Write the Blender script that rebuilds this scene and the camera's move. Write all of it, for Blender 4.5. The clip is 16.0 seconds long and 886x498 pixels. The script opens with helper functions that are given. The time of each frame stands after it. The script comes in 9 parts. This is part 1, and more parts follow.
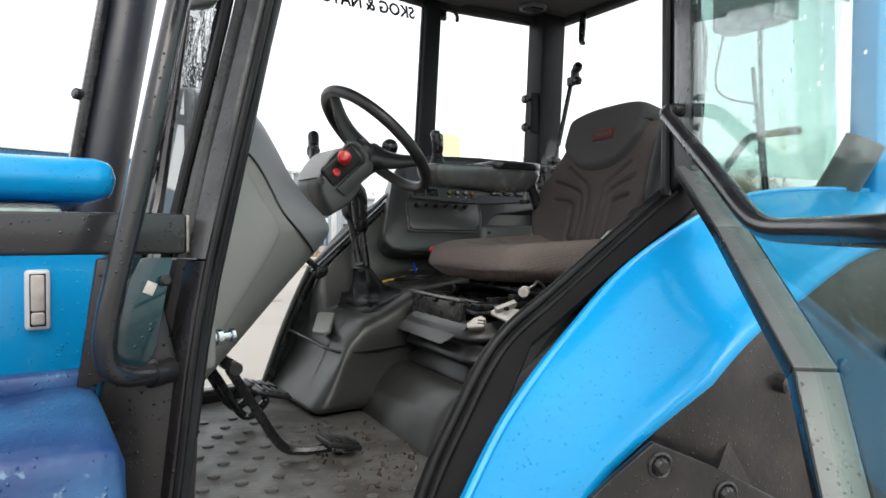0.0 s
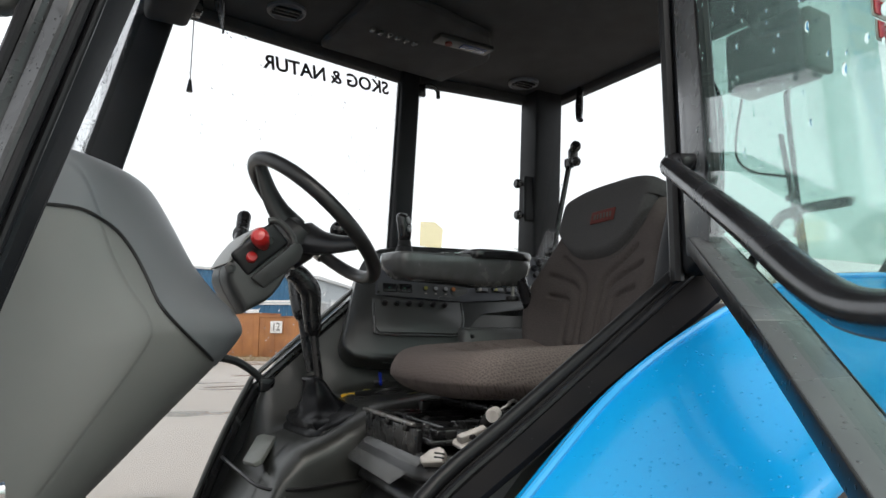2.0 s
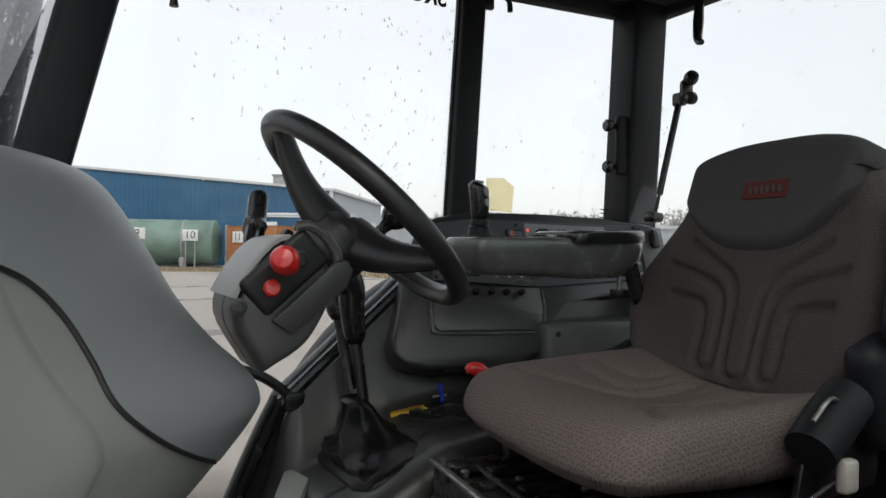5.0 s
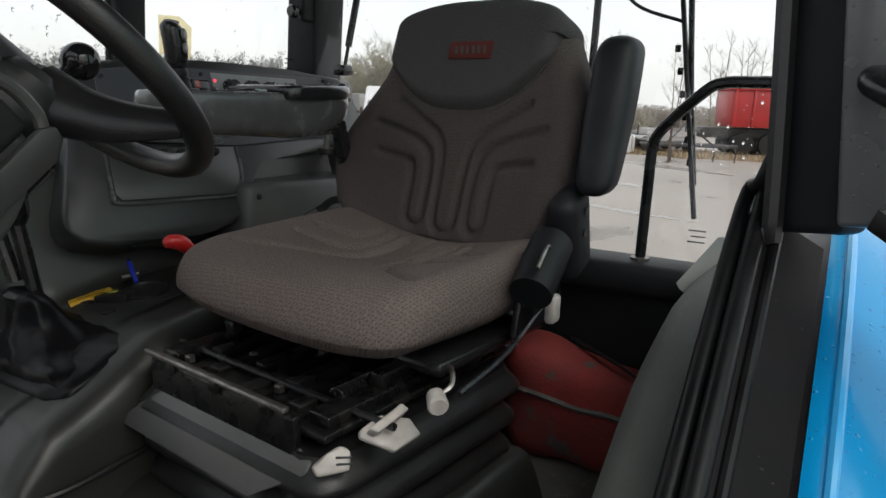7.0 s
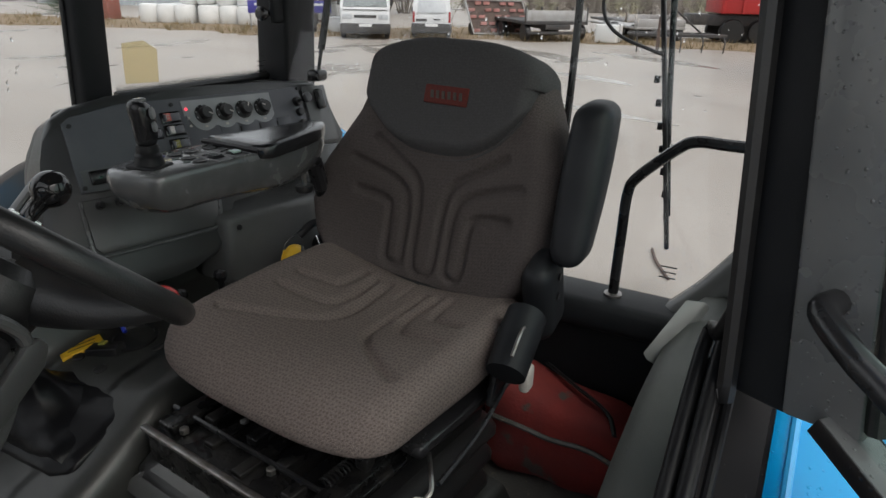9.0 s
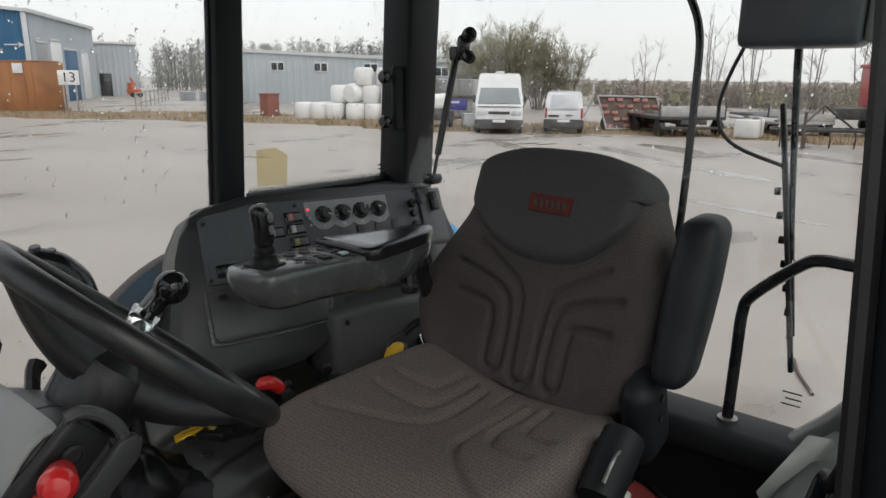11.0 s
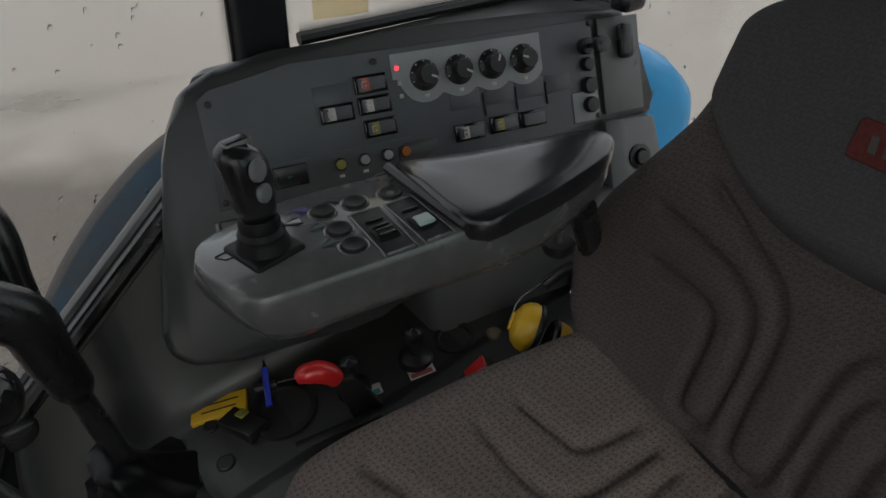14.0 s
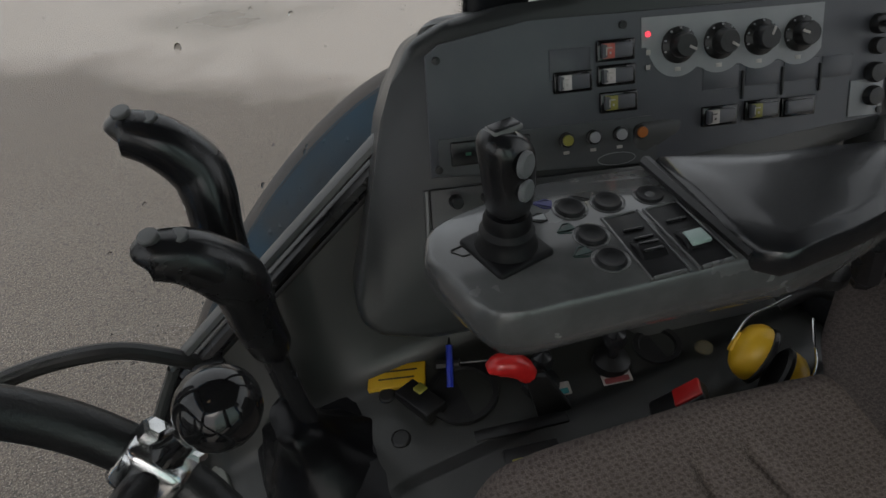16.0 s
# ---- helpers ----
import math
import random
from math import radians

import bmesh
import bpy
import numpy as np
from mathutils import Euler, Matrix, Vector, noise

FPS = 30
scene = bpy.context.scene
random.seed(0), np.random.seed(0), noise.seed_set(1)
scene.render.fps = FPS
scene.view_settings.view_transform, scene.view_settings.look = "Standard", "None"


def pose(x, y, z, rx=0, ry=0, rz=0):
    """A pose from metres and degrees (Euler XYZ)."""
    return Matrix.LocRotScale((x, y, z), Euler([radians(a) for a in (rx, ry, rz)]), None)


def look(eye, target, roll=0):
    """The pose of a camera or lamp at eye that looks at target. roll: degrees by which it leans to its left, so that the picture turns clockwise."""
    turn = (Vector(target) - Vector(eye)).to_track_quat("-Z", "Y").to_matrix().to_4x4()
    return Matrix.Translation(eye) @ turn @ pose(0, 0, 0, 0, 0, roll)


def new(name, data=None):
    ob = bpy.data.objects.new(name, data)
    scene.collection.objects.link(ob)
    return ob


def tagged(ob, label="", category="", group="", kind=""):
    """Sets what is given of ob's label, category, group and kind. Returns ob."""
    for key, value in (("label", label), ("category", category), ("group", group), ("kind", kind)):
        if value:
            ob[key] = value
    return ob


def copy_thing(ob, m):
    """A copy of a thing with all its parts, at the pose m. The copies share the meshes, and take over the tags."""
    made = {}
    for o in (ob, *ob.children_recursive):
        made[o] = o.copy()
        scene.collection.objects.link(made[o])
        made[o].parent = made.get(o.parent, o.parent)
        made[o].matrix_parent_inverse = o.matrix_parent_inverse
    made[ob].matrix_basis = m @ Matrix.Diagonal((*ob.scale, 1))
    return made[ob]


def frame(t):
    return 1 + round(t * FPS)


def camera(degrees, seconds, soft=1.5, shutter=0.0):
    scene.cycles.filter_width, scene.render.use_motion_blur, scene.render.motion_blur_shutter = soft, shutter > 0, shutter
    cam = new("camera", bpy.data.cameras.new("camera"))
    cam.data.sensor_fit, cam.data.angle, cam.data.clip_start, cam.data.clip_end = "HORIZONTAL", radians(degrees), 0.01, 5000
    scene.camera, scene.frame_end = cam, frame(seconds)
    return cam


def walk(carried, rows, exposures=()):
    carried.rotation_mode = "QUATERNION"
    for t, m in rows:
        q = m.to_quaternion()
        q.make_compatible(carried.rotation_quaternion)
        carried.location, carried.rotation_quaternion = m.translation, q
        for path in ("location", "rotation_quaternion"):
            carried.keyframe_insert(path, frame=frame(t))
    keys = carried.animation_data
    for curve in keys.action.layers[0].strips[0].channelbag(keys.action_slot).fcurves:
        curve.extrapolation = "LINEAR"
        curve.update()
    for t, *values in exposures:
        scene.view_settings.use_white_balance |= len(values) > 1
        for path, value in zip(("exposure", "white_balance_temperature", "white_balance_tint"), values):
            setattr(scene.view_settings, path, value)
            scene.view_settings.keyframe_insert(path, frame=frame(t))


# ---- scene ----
cam = camera(66.5, 16.0)
PATH = [
    (0, (0.016, 0.006, 1.741), (1.103, 1.684, 1.684), 0.3),
    (0.5, (0.075, -0.022, 1.751), (1.121, 1.666, 1.982), 0.3),
    (1, (0.141, 0.084, 1.755), (1.164, 1.785, 2.0), 0.6),
    (1.5, (0.265, 0.203, 1.734), (1.29, 1.901, 1.989), 0.4),
    (2, (0.384, 0.274, 1.732), (1.403, 1.976, 1.986), 0.3),
    (2.5, (0.439, 0.42, 1.737), (1.462, 2.12, 1.987), 0.2),
    (3, (0.445, 0.485, 1.774), (1.468, 2.186, 2.021), 0.3),
    (3.2, (0.473, 0.532, 1.791), (1.495, 2.233, 2.035), 0.4),
    (5.3, (0.521, 0.817, 1.956), (1.474, 2.574, 1.896), 0.2),
    (5.5, (0.512, 0.802, 1.949), (1.365, 2.61, 1.873), 0.1),
    (6, (0.48, 0.822, 1.955), (1.593, 2.476, 1.793), 0.5),
    (6.3, (0.465, 0.866, 1.962), (1.791, 2.345, 1.727), 0.9),
    (6.5, (0.461, 0.895, 1.962), (1.912, 2.241, 1.671), 1.1),
    (7, (0.452, 0.989, 1.968), (2.153, 1.949, 1.54), 1.9),
    (7.5, (0.488, 1.091, 1.988), (2.182, 1.99, 1.419), 1.7),
    (8, (0.572, 1.148, 2.141), (2.229, 2.0, 1.415), 1.8),
    (8.5, (0.532, 1.085, 2.23), (2.191, 1.929, 1.497), 1.8),
    (8.7, (0.514, 1.043, 2.26), (2.165, 1.895, 1.521), 1.7),
    (10.8, (0.503, 0.969, 2.346), (2.083, 2.091, 1.852), 0.9),
    (11, (0.548, 0.976, 2.326), (2.051, 2.2, 1.833), 0.5),
    (11.5, (0.712, 1.021, 2.3), (1.909, 2.546, 1.808), -0.3),
    (12, (0.88, 1.133, 2.287), (2.041, 2.685, 1.79), -0.4),
    (12.5, (0.933, 1.221, 2.283), (2.133, 2.737, 1.772), -0.1),
    (13, (0.966, 1.291, 2.3), (2.103, 2.718, 1.48), -0.4),
    (13.5, (1.043, 1.385, 2.329), (2.095, 2.712, 1.266), -0.6),
    (14, (1.133, 1.494, 2.352), (2.079, 2.819, 1.19), -1.1),
    (14.5, (1.247, 1.595, 2.355), (2.067, 2.877, 1.058), -1.8),
    (15, (1.284, 1.622, 2.351), (2.047, 2.946, 1.06), -2.9),
    (15.5, (1.177, 1.637, 2.343), (1.848, 3.01, 1.052), -2.5),
    (16, (1.097, 1.647, 2.34), (1.651, 3.073, 1.052), -2.0),
]
walk(cam, [(t, look(eye, target, roll)) for t, eye, target, roll in PATH], exposures=[(0.0, 0.86), (1.0, 0.78), (2.0, 0.52), (3.0, 0.33), (5.5, 0.13), (7.0, 0.22), (8.5, 0.27), (11.0, 0.12), (12.3, 0.12), (13.0, 0.03), (14.5, -0.06), (16.0, 0.05)])
from mathutils.bvhtree import BVHTree

# overcast daylight
SUN_ELEV, SUN_AZ = 50.0, 200.0
world = bpy.data.worlds.new("overcast_sky")
scene.world = world
world.use_nodes = True
wn, wl = world.node_tree.nodes, world.node_tree.links
wn.clear()
sky = wn.new("ShaderNodeTexSky")
sky.sky_type, sky.sun_disc = "NISHITA", False
sky.sun_elevation, sky.sun_rotation = radians(SUN_ELEV), radians(SUN_AZ)
sky.dust_density, sky.air_density = 4.0, 1.0
bg_sky = wn.new("ShaderNodeBackground")
bg_sky.inputs["Strength"].default_value = 0.05
wl.new(sky.outputs[0], bg_sky.inputs["Color"])
cloud_coord = wn.new("ShaderNodeTexCoord")
cloud_noise = wn.new("ShaderNodeTexNoise")
cloud_noise.inputs["Scale"].default_value, cloud_noise.inputs["Detail"].default_value = 1.6, 4.0
cloud_ramp = wn.new("ShaderNodeValToRGB")
cloud_ramp.color_ramp.elements[0].position, cloud_ramp.color_ramp.elements[1].position = 0.3, 0.75
cloud_ramp.color_ramp.elements[0].color = (0.88, 0.885, 0.87, 1)
cloud_ramp.color_ramp.elements[1].color = (1.0, 1.0, 0.985, 1)
bg_cloud = wn.new("ShaderNodeBackground")
bg_cloud.inputs["Strength"].default_value = 0.95
wl.new(cloud_coord.outputs["Generated"], cloud_noise.inputs["Vector"])
wl.new(cloud_noise.outputs["Fac"], cloud_ramp.inputs["Fac"])
wl.new(cloud_ramp.outputs["Color"], bg_cloud.inputs["Color"])
sky_sum = wn.new("ShaderNodeAddShader")
wo = wn.new("ShaderNodeOutputWorld")
wl.new(bg_sky.outputs[0], sky_sum.inputs[0])
wl.new(bg_cloud.outputs[0], sky_sum.inputs[1])
wl.new(sky_sum.outputs[0], wo.inputs["Surface"])
sun = new("sun", bpy.data.lights.new("sun", "SUN"))
sun.data.energy, sun.data.angle, sun.data.color = 0.8, radians(40), (1.0, 0.97, 0.92)
sun.matrix_world = look((0, 0, 0), (-math.sin(radians(SUN_AZ)) * math.cos(radians(SUN_ELEV)), -math.cos(radians(SUN_AZ)) * math.cos(radians(SUN_ELEV)), -math.sin(radians(SUN_ELEV))))


# ---- materials ----
def mat(name, col, rough=0.5, metal=0.0, col2=None, scale=8.0, detail=5.0, mix=(0.35, 0.7), bump=0.0, bump_scale=300.0, rough2=None, coat=0.0, drops=0.0, spots=None, rnd=0.0, spec=0.5, weave=None):
    """Two tones mixed by noise, fine relief, and on wet things drops of rain."""
    m = bpy.data.materials.new(name)
    m.use_nodes = True
    n, l = m.node_tree.nodes, m.node_tree.links
    b = n["Principled BSDF"]
    b.inputs["Roughness"].default_value, b.inputs["Metallic"].default_value = rough, metal
    b.inputs["Coat Weight"].default_value, b.inputs["Coat Roughness"].default_value = coat, 0.08
    b.inputs["Specular IOR Level"].default_value = spec
    tc = n.new("ShaderNodeTexCoord")
    nz = n.new("ShaderNodeTexNoise")
    nz.inputs["Scale"].default_value, nz.inputs["Detail"].default_value = scale, detail
    l.new(tc.outputs["Object"], nz.inputs["Vector"])
    rp = n.new("ShaderNodeMapRange")
    rp.inputs["From Min"].default_value, rp.inputs["From Max"].default_value = mix
    l.new(nz.outputs["Fac"], rp.inputs["Value"])
    mx = n.new("ShaderNodeMix")
    mx.data_type = "RGBA"
    c2 = col2 or tuple(c * 0.8 for c in col)
    mx.inputs["A"].default_value, mx.inputs["B"].default_value = (*col, 1), (*c2, 1)
    l.new(rp.outputs["Result"], mx.inputs["Factor"])
    out = mx.outputs["Result"]
    if rnd:
        oi = n.new("ShaderNodeObjectInfo")
        hs = n.new("ShaderNodeHueSaturation")
        mr = n.new("ShaderNodeMapRange")
        mr.inputs["To Min"].default_value, mr.inputs["To Max"].default_value = 1 - rnd, 1 + rnd
        l.new(oi.outputs["Random"], mr.inputs["Value"])
        l.new(mr.outputs["Result"], hs.inputs["Value"])
        l.new(out, hs.inputs["Color"])
        out = hs.outputs["Color"]
    if spots:
        sp = n.new("ShaderNodeTexNoise")
        sp.inputs["Scale"].default_value, sp.inputs["Detail"].default_value = spots[1], 6.0
        l.new(tc.outputs["Object"], sp.inputs["Vector"])
        sr = n.new("ShaderNodeMapRange")
        sr.inputs["From Min"].default_value, sr.inputs["From Max"].default_value = spots[2], spots[2] + 0.06
        l.new(sp.outputs["Fac"], sr.inputs["Value"])
        sm = n.new("ShaderNodeMix")
        sm.data_type = "RGBA"
        sm.inputs["B"].default_value = (*spots[0], 1)
        l.new(out, sm.inputs["A"])
        l.new(sr.outputs["Result"], sm.inputs["Factor"])
        out = sm.outputs["Result"]
    if weave:
        wv = n.new("ShaderNodeTexVoronoi")
        wv.voronoi_dimensions = "2D"
        wv.inputs["Scale"].default_value, wv.inputs["Randomness"].default_value = weave[1], 0.42
        sx_, cx_ = n.new("ShaderNodeSeparateXYZ"), n.new("ShaderNodeCombineXYZ")
        ad = n.new("ShaderNodeMath")
        l.new(tc.outputs["Object"], sx_.inputs["Vector"])
        l.new(sx_.outputs["X"], ad.inputs[0])
        l.new(sx_.outputs["Z"], ad.inputs[1])
        st = n.new("ShaderNodeMath")
        st.operation, st.inputs[1].default_value = "MULTIPLY", 0.72
        l.new(ad.outputs[0], st.inputs[0])
        l.new(st.outputs[0], cx_.inputs["X"])
        sy = n.new("ShaderNodeMath")
        sy.operation, sy.inputs[1].default_value = "MULTIPLY_ADD", 0.8
        l.new(sx_.outputs["Z"], sy.inputs[0])
        l.new(sx_.outputs["Y"], sy.inputs[2])
        l.new(sy.outputs[0], cx_.inputs["Y"])
        l.new(cx_.outputs["Vector"], wv.inputs["Vector"])
        wr = n.new("ShaderNodeMapRange")
        wr.inputs["From Min"].default_value, wr.inputs["From Max"].default_value = 0.16, 0.34
        wr.inputs["To Min"].default_value, wr.inputs["To Max"].default_value = 1.0, 0.0
        l.new(wv.outputs["Distance"], wr.inputs["Value"])
        wm = n.new("ShaderNodeMix")
        wm.data_type = "RGBA"
        wm.inputs["B"].default_value = (*weave[0], 1)
        l.new(out, wm.inputs["A"])
        l.new(wr.outputs["Result"], wm.inputs["Factor"])
        out = wm.outputs["Result"]
    l.new(out, b.inputs["Base Color"])
    if rough2 is not None:
        rr = n.new("ShaderNodeMapRange")
        rr.inputs["To Min"].default_value, rr.inputs["To Max"].default_value = rough, rough2
        l.new(rp.outputs["Result"], rr.inputs["Value"])
        l.new(rr.outputs["Result"], b.inputs["Roughness"])
    normal = None
    if bump:
        fn = n.new("ShaderNodeTexNoise")
        fn.inputs["Scale"].default_value, fn.inputs["Detail"].default_value = bump_scale, 2.0
        l.new(tc.outputs["Object"], fn.inputs["Vector"])
        bp = n.new("ShaderNodeBump")
        bp.inputs["Strength"].default_value, bp.inputs["Distance"].default_value = bump, 0.002
        l.new(fn.outputs["Fac"], bp.inputs["Height"])
        normal = bp
    if drops:
        vo = n.new("ShaderNodeTexVoronoi")
        vo.inputs["Scale"].default_value = drops
        l.new(tc.outputs["Object"], vo.inputs["Vector"])
        sep = n.new("ShaderNodeSeparateColor")
        l.new(vo.outputs["Color"], sep.inputs["Color"])
        lim = n.new("ShaderNodeMath")
        lim.operation, lim.inputs[1].default_value = "MULTIPLY", 0.33
        l.new(sep.outputs["Red"], lim.inputs[0])
        sub = n.new("ShaderNodeMath")
        sub.operation, sub.use_clamp = "SUBTRACT", True
        l.new(lim.outputs[0], sub.inputs[0])
        l.new(vo.outputs["Distance"], sub.inputs[1])
        bd = n.new("ShaderNodeBump")
        bd.inputs["Strength"].default_value, bd.inputs["Distance"].default_value = 0.7, 0.009
        l.new(sub.outputs[0], bd.inputs["Height"])
        if normal:
            l.new(normal.outputs["Normal"], bd.inputs["Normal"])
        normal = bd
    if normal:
        l.new(normal.outputs["Normal"], b.inputs["Normal"])
    return m


def glass(name, tint, gloss=0.02, least=0.025):
    """A thin pane: clear, with a mirror's gloss that grows towards grazing views."""
    m = bpy.data.materials.new(name)
    m.use_nodes = True
    n, l = m.node_tree.nodes, m.node_tree.links
    n.clear()
    tr, gl, mx, fr, o = (n.new("ShaderNode" + k) for k in ("BsdfTransparent", "BsdfGlossy", "MixShader", "LayerWeight", "OutputMaterial"))
    tr.inputs["Color"].default_value = (*tint, 1)
    gl.inputs["Roughness"].default_value = gloss
    pw = n.new("ShaderNodeMath")
    pw.operation, pw.inputs[1].default_value = "POWER", 5.0
    l.new(fr.outputs["Facing"], pw.inputs[0])
    ml = n.new("ShaderNodeMapRange")
    ml.inputs["To Min"].default_value, ml.inputs["To Max"].default_value = least, 0.7
    l.new(pw.outputs[0], ml.inputs["Value"])
    l.new(ml.outputs["Result"], mx.inputs["Fac"])
    l.new(tr.outputs[0], mx.inputs[1])
    l.new(gl.outputs[0], mx.inputs[2])
    l.new(mx.outputs[0], o.inputs["Surface"])
    return m


def glow(name, col, strength):
    m = bpy.data.materials.new(name)
    m.use_nodes = True
    b = m.node_tree.nodes["Principled BSDF"]
    b.inputs["Base Color"].default_value = (*col, 1)
    b.inputs["Emission Color"].default_value = (*col, 1)
    b.inputs["Emission Strength"].default_value = strength
    return m


M_DASH = mat("grey_dash_plastic", (0.225, 0.227, 0.216), 0.42, col2=(0.195, 0.197, 0.188), scale=3, bump=0.15, bump_scale=900)
M_DASH_TOP = mat("blue_grey_dash_hood", (0.20, 0.208, 0.218), 0.4, col2=(0.175, 0.182, 0.192), scale=3, bump=0.15, bump_scale=900)
M_COVER = mat("grey_column_plastic", (0.055, 0.057, 0.057), 0.38, col2=(0.044, 0.046, 0.046), scale=6, bump=0.2, bump_scale=800)
M_ARM = mat("worn_grey_armrest_plastic", (0.080, 0.082, 0.083), 0.22, col2=(0.125, 0.127, 0.127), scale=16, mix=(0.45, 0.75), rough2=0.32, coat=0.45, bump=0.10, bump_scale=700)
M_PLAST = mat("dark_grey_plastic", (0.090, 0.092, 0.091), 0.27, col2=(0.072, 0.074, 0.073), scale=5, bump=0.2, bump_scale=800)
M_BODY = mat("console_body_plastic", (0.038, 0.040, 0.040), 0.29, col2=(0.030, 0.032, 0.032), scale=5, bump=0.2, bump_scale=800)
# Paler than the body: top light and window sheen put into the grey.
M_LEDGE = mat("toplit_grey_ledge", (0.125, 0.128, 0.127), 0.30, col2=(0.100, 0.103, 0.102), scale=5, bump=0.2, bump_scale=800)
M_PANEL = mat("charcoal_panel", (0.078, 0.081, 0.092), 0.30, col2=(0.092, 0.095, 0.106), scale=14, bump=0.12, bump_scale=900, spec=0.38)
M_PANEL_GREY = mat("grey_printed_panel", (0.30, 0.31, 0.315), 0.36, col2=(0.25, 0.26, 0.265), scale=20)
M_PANEL_DIM = mat("dim_printed_panel", (0.09, 0.095, 0.098), 0.36, col2=(0.065, 0.069, 0.072), scale=14)
M_LINING = mat("roof_lining", (0.015, 0.015, 0.016), 0.85, col2=(0.026, 0.026, 0.028), scale=12, bump=0.4, bump_scale=500)
M_PILLAR = mat("black_pillar_trim", (0.010, 0.011, 0.013), 0.5, col2=(0.015, 0.016, 0.018), scale=9, bump=0.15, bump_scale=600, spec=0.2)
M_RUBBER = mat("black_rubber", (0.010, 0.010, 0.011), 0.36, col2=(0.017, 0.017, 0.017), scale=20, bump=0.2, bump_scale=400, spec=0.45)
M_SEAL = mat("black_sill_rubber", (0.006, 0.0062, 0.007), 0.32, col2=(0.011, 0.011, 0.012), scale=15, rough2=0.5, bump=0.2, bump_scale=150, spec=0.22)
M_BLACK = mat("black_gloss_paint", (0.010, 0.010, 0.011), 0.22, col2=(0.02, 0.02, 0.022), scale=14, rough2=0.3, bump=0.05, bump_scale=200)
M_WETBLACK = mat("wet_black_paint", (0.017, 0.018, 0.020), 0.14, col2=(0.018, 0.019, 0.021), scale=10, rough2=0.3, drops=130, coat=0.1, spec=0.4)
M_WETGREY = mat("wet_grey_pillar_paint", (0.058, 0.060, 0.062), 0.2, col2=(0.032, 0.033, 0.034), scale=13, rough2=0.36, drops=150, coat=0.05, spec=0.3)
# Black of wet trim; on the pillar foot it stands in for shade.
M_WETBLACK_SHADE = mat("wet_black_and_foot_shade", (0.009, 0.009, 0.010), 0.2, col2=(0.016, 0.014, 0.014), scale=9, rough2=0.4, drops=120, spec=0.25)
M_SKIRT = mat("black_sill_skirt", (0.009, 0.009, 0.010), 0.62, col2=(0.014, 0.013, 0.013), scale=12, rough2=0.75, spec=0.12, spots=((0.05, 0.05, 0.05), 160, 0.70))
M_CABWALL = mat("dirty_wet_cab_side", (0.080, 0.071, 0.072), 0.35, col2=(0.050, 0.045, 0.046), scale=9, rough2=0.5, drops=130, spots=((0.03, 0.027, 0.027), 70, 0.66), spec=0.3)
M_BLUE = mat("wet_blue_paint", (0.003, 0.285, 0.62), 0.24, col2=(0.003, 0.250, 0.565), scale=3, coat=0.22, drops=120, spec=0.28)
# Lighter blue that paints the highlight along the fender edge.
M_BLUE_GLINT = mat("blue_edge_highlight", (0.05, 0.40, 0.78), 0.22, col2=(0.04, 0.35, 0.72), scale=9, coat=0.6)
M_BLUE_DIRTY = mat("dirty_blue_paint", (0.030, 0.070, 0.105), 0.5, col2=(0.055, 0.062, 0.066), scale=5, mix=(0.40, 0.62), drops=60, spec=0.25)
M_MUDFILM = mat("brown_mud_film", (0.080, 0.066, 0.056), 0.6, col2=(0.060, 0.056, 0.054), scale=7, drops=60, bump=0.4, bump_scale=80)
# Grey lightened to hold the sky reflected on the wet door bar.
M_DOORBAR = mat("grey_sky_sheen_door_bar", (0.125, 0.128, 0.130), 0.22, col2=(0.095, 0.098, 0.100), scale=9, rough2=0.36, drops=140, coat=0.2)
M_BLUE_WORN = mat("scuffed_blue_plastic", (0.006, 0.034, 0.125), 0.42, col2=(0.020, 0.085, 0.205), scale=6, detail=12, mix=(0.42, 0.60), drops=120, spots=((0.09, 0.16, 0.25), 60, 0.64), bump=0.8, bump_scale=50)
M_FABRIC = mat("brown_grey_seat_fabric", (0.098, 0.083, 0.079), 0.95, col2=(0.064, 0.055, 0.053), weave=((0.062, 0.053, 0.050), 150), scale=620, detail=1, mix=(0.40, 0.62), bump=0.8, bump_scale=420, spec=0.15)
# Cushion copy of the fabric: paler from wear, and for light through the door.
M_FABRIC_WORN_LIT = mat("worn_lit_brown_grey_fabric", (0.180, 0.148, 0.136), 0.95, col2=(0.118, 0.098, 0.091), weave=((0.098, 0.080, 0.073), 140), scale=620, detail=1, mix=(0.40, 0.62), bump=0.8, bump_scale=420, spec=0.15)
M_LOWCON = mat("grimy_dark_floor_console", (0.027, 0.028, 0.0255), 0.30, col2=(0.019, 0.020, 0.0185), scale=5, bump=0.18, bump_scale=700, rough2=0.45, coat=0.12)
M_GLOSS = mat("polished_black_plastic", (0.008, 0.008, 0.009), 0.07, col2=(0.012, 0.012, 0.012), scale=8)
M_HANDLE = mat("worn_black_handle", (0.009, 0.009, 0.010), 0.2, col2=(0.015, 0.015, 0.016), scale=14, rough2=0.32)
M_FABRIC_DARK = mat("dark_headrest_fabric", (0.076, 0.074, 0.075), 0.95, col2=(0.062, 0.060, 0.061), weave=((0.061, 0.059, 0.060), 190), scale=300, detail=1, bump=0.6, bump_scale=700, spec=0.15)
M_VINYL = mat("black_vinyl", (0.012, 0.0125, 0.014), 0.24, col2=(0.018, 0.0185, 0.02), scale=9, bump=0.15, bump_scale=500, spec=0.5, coat=0.3)
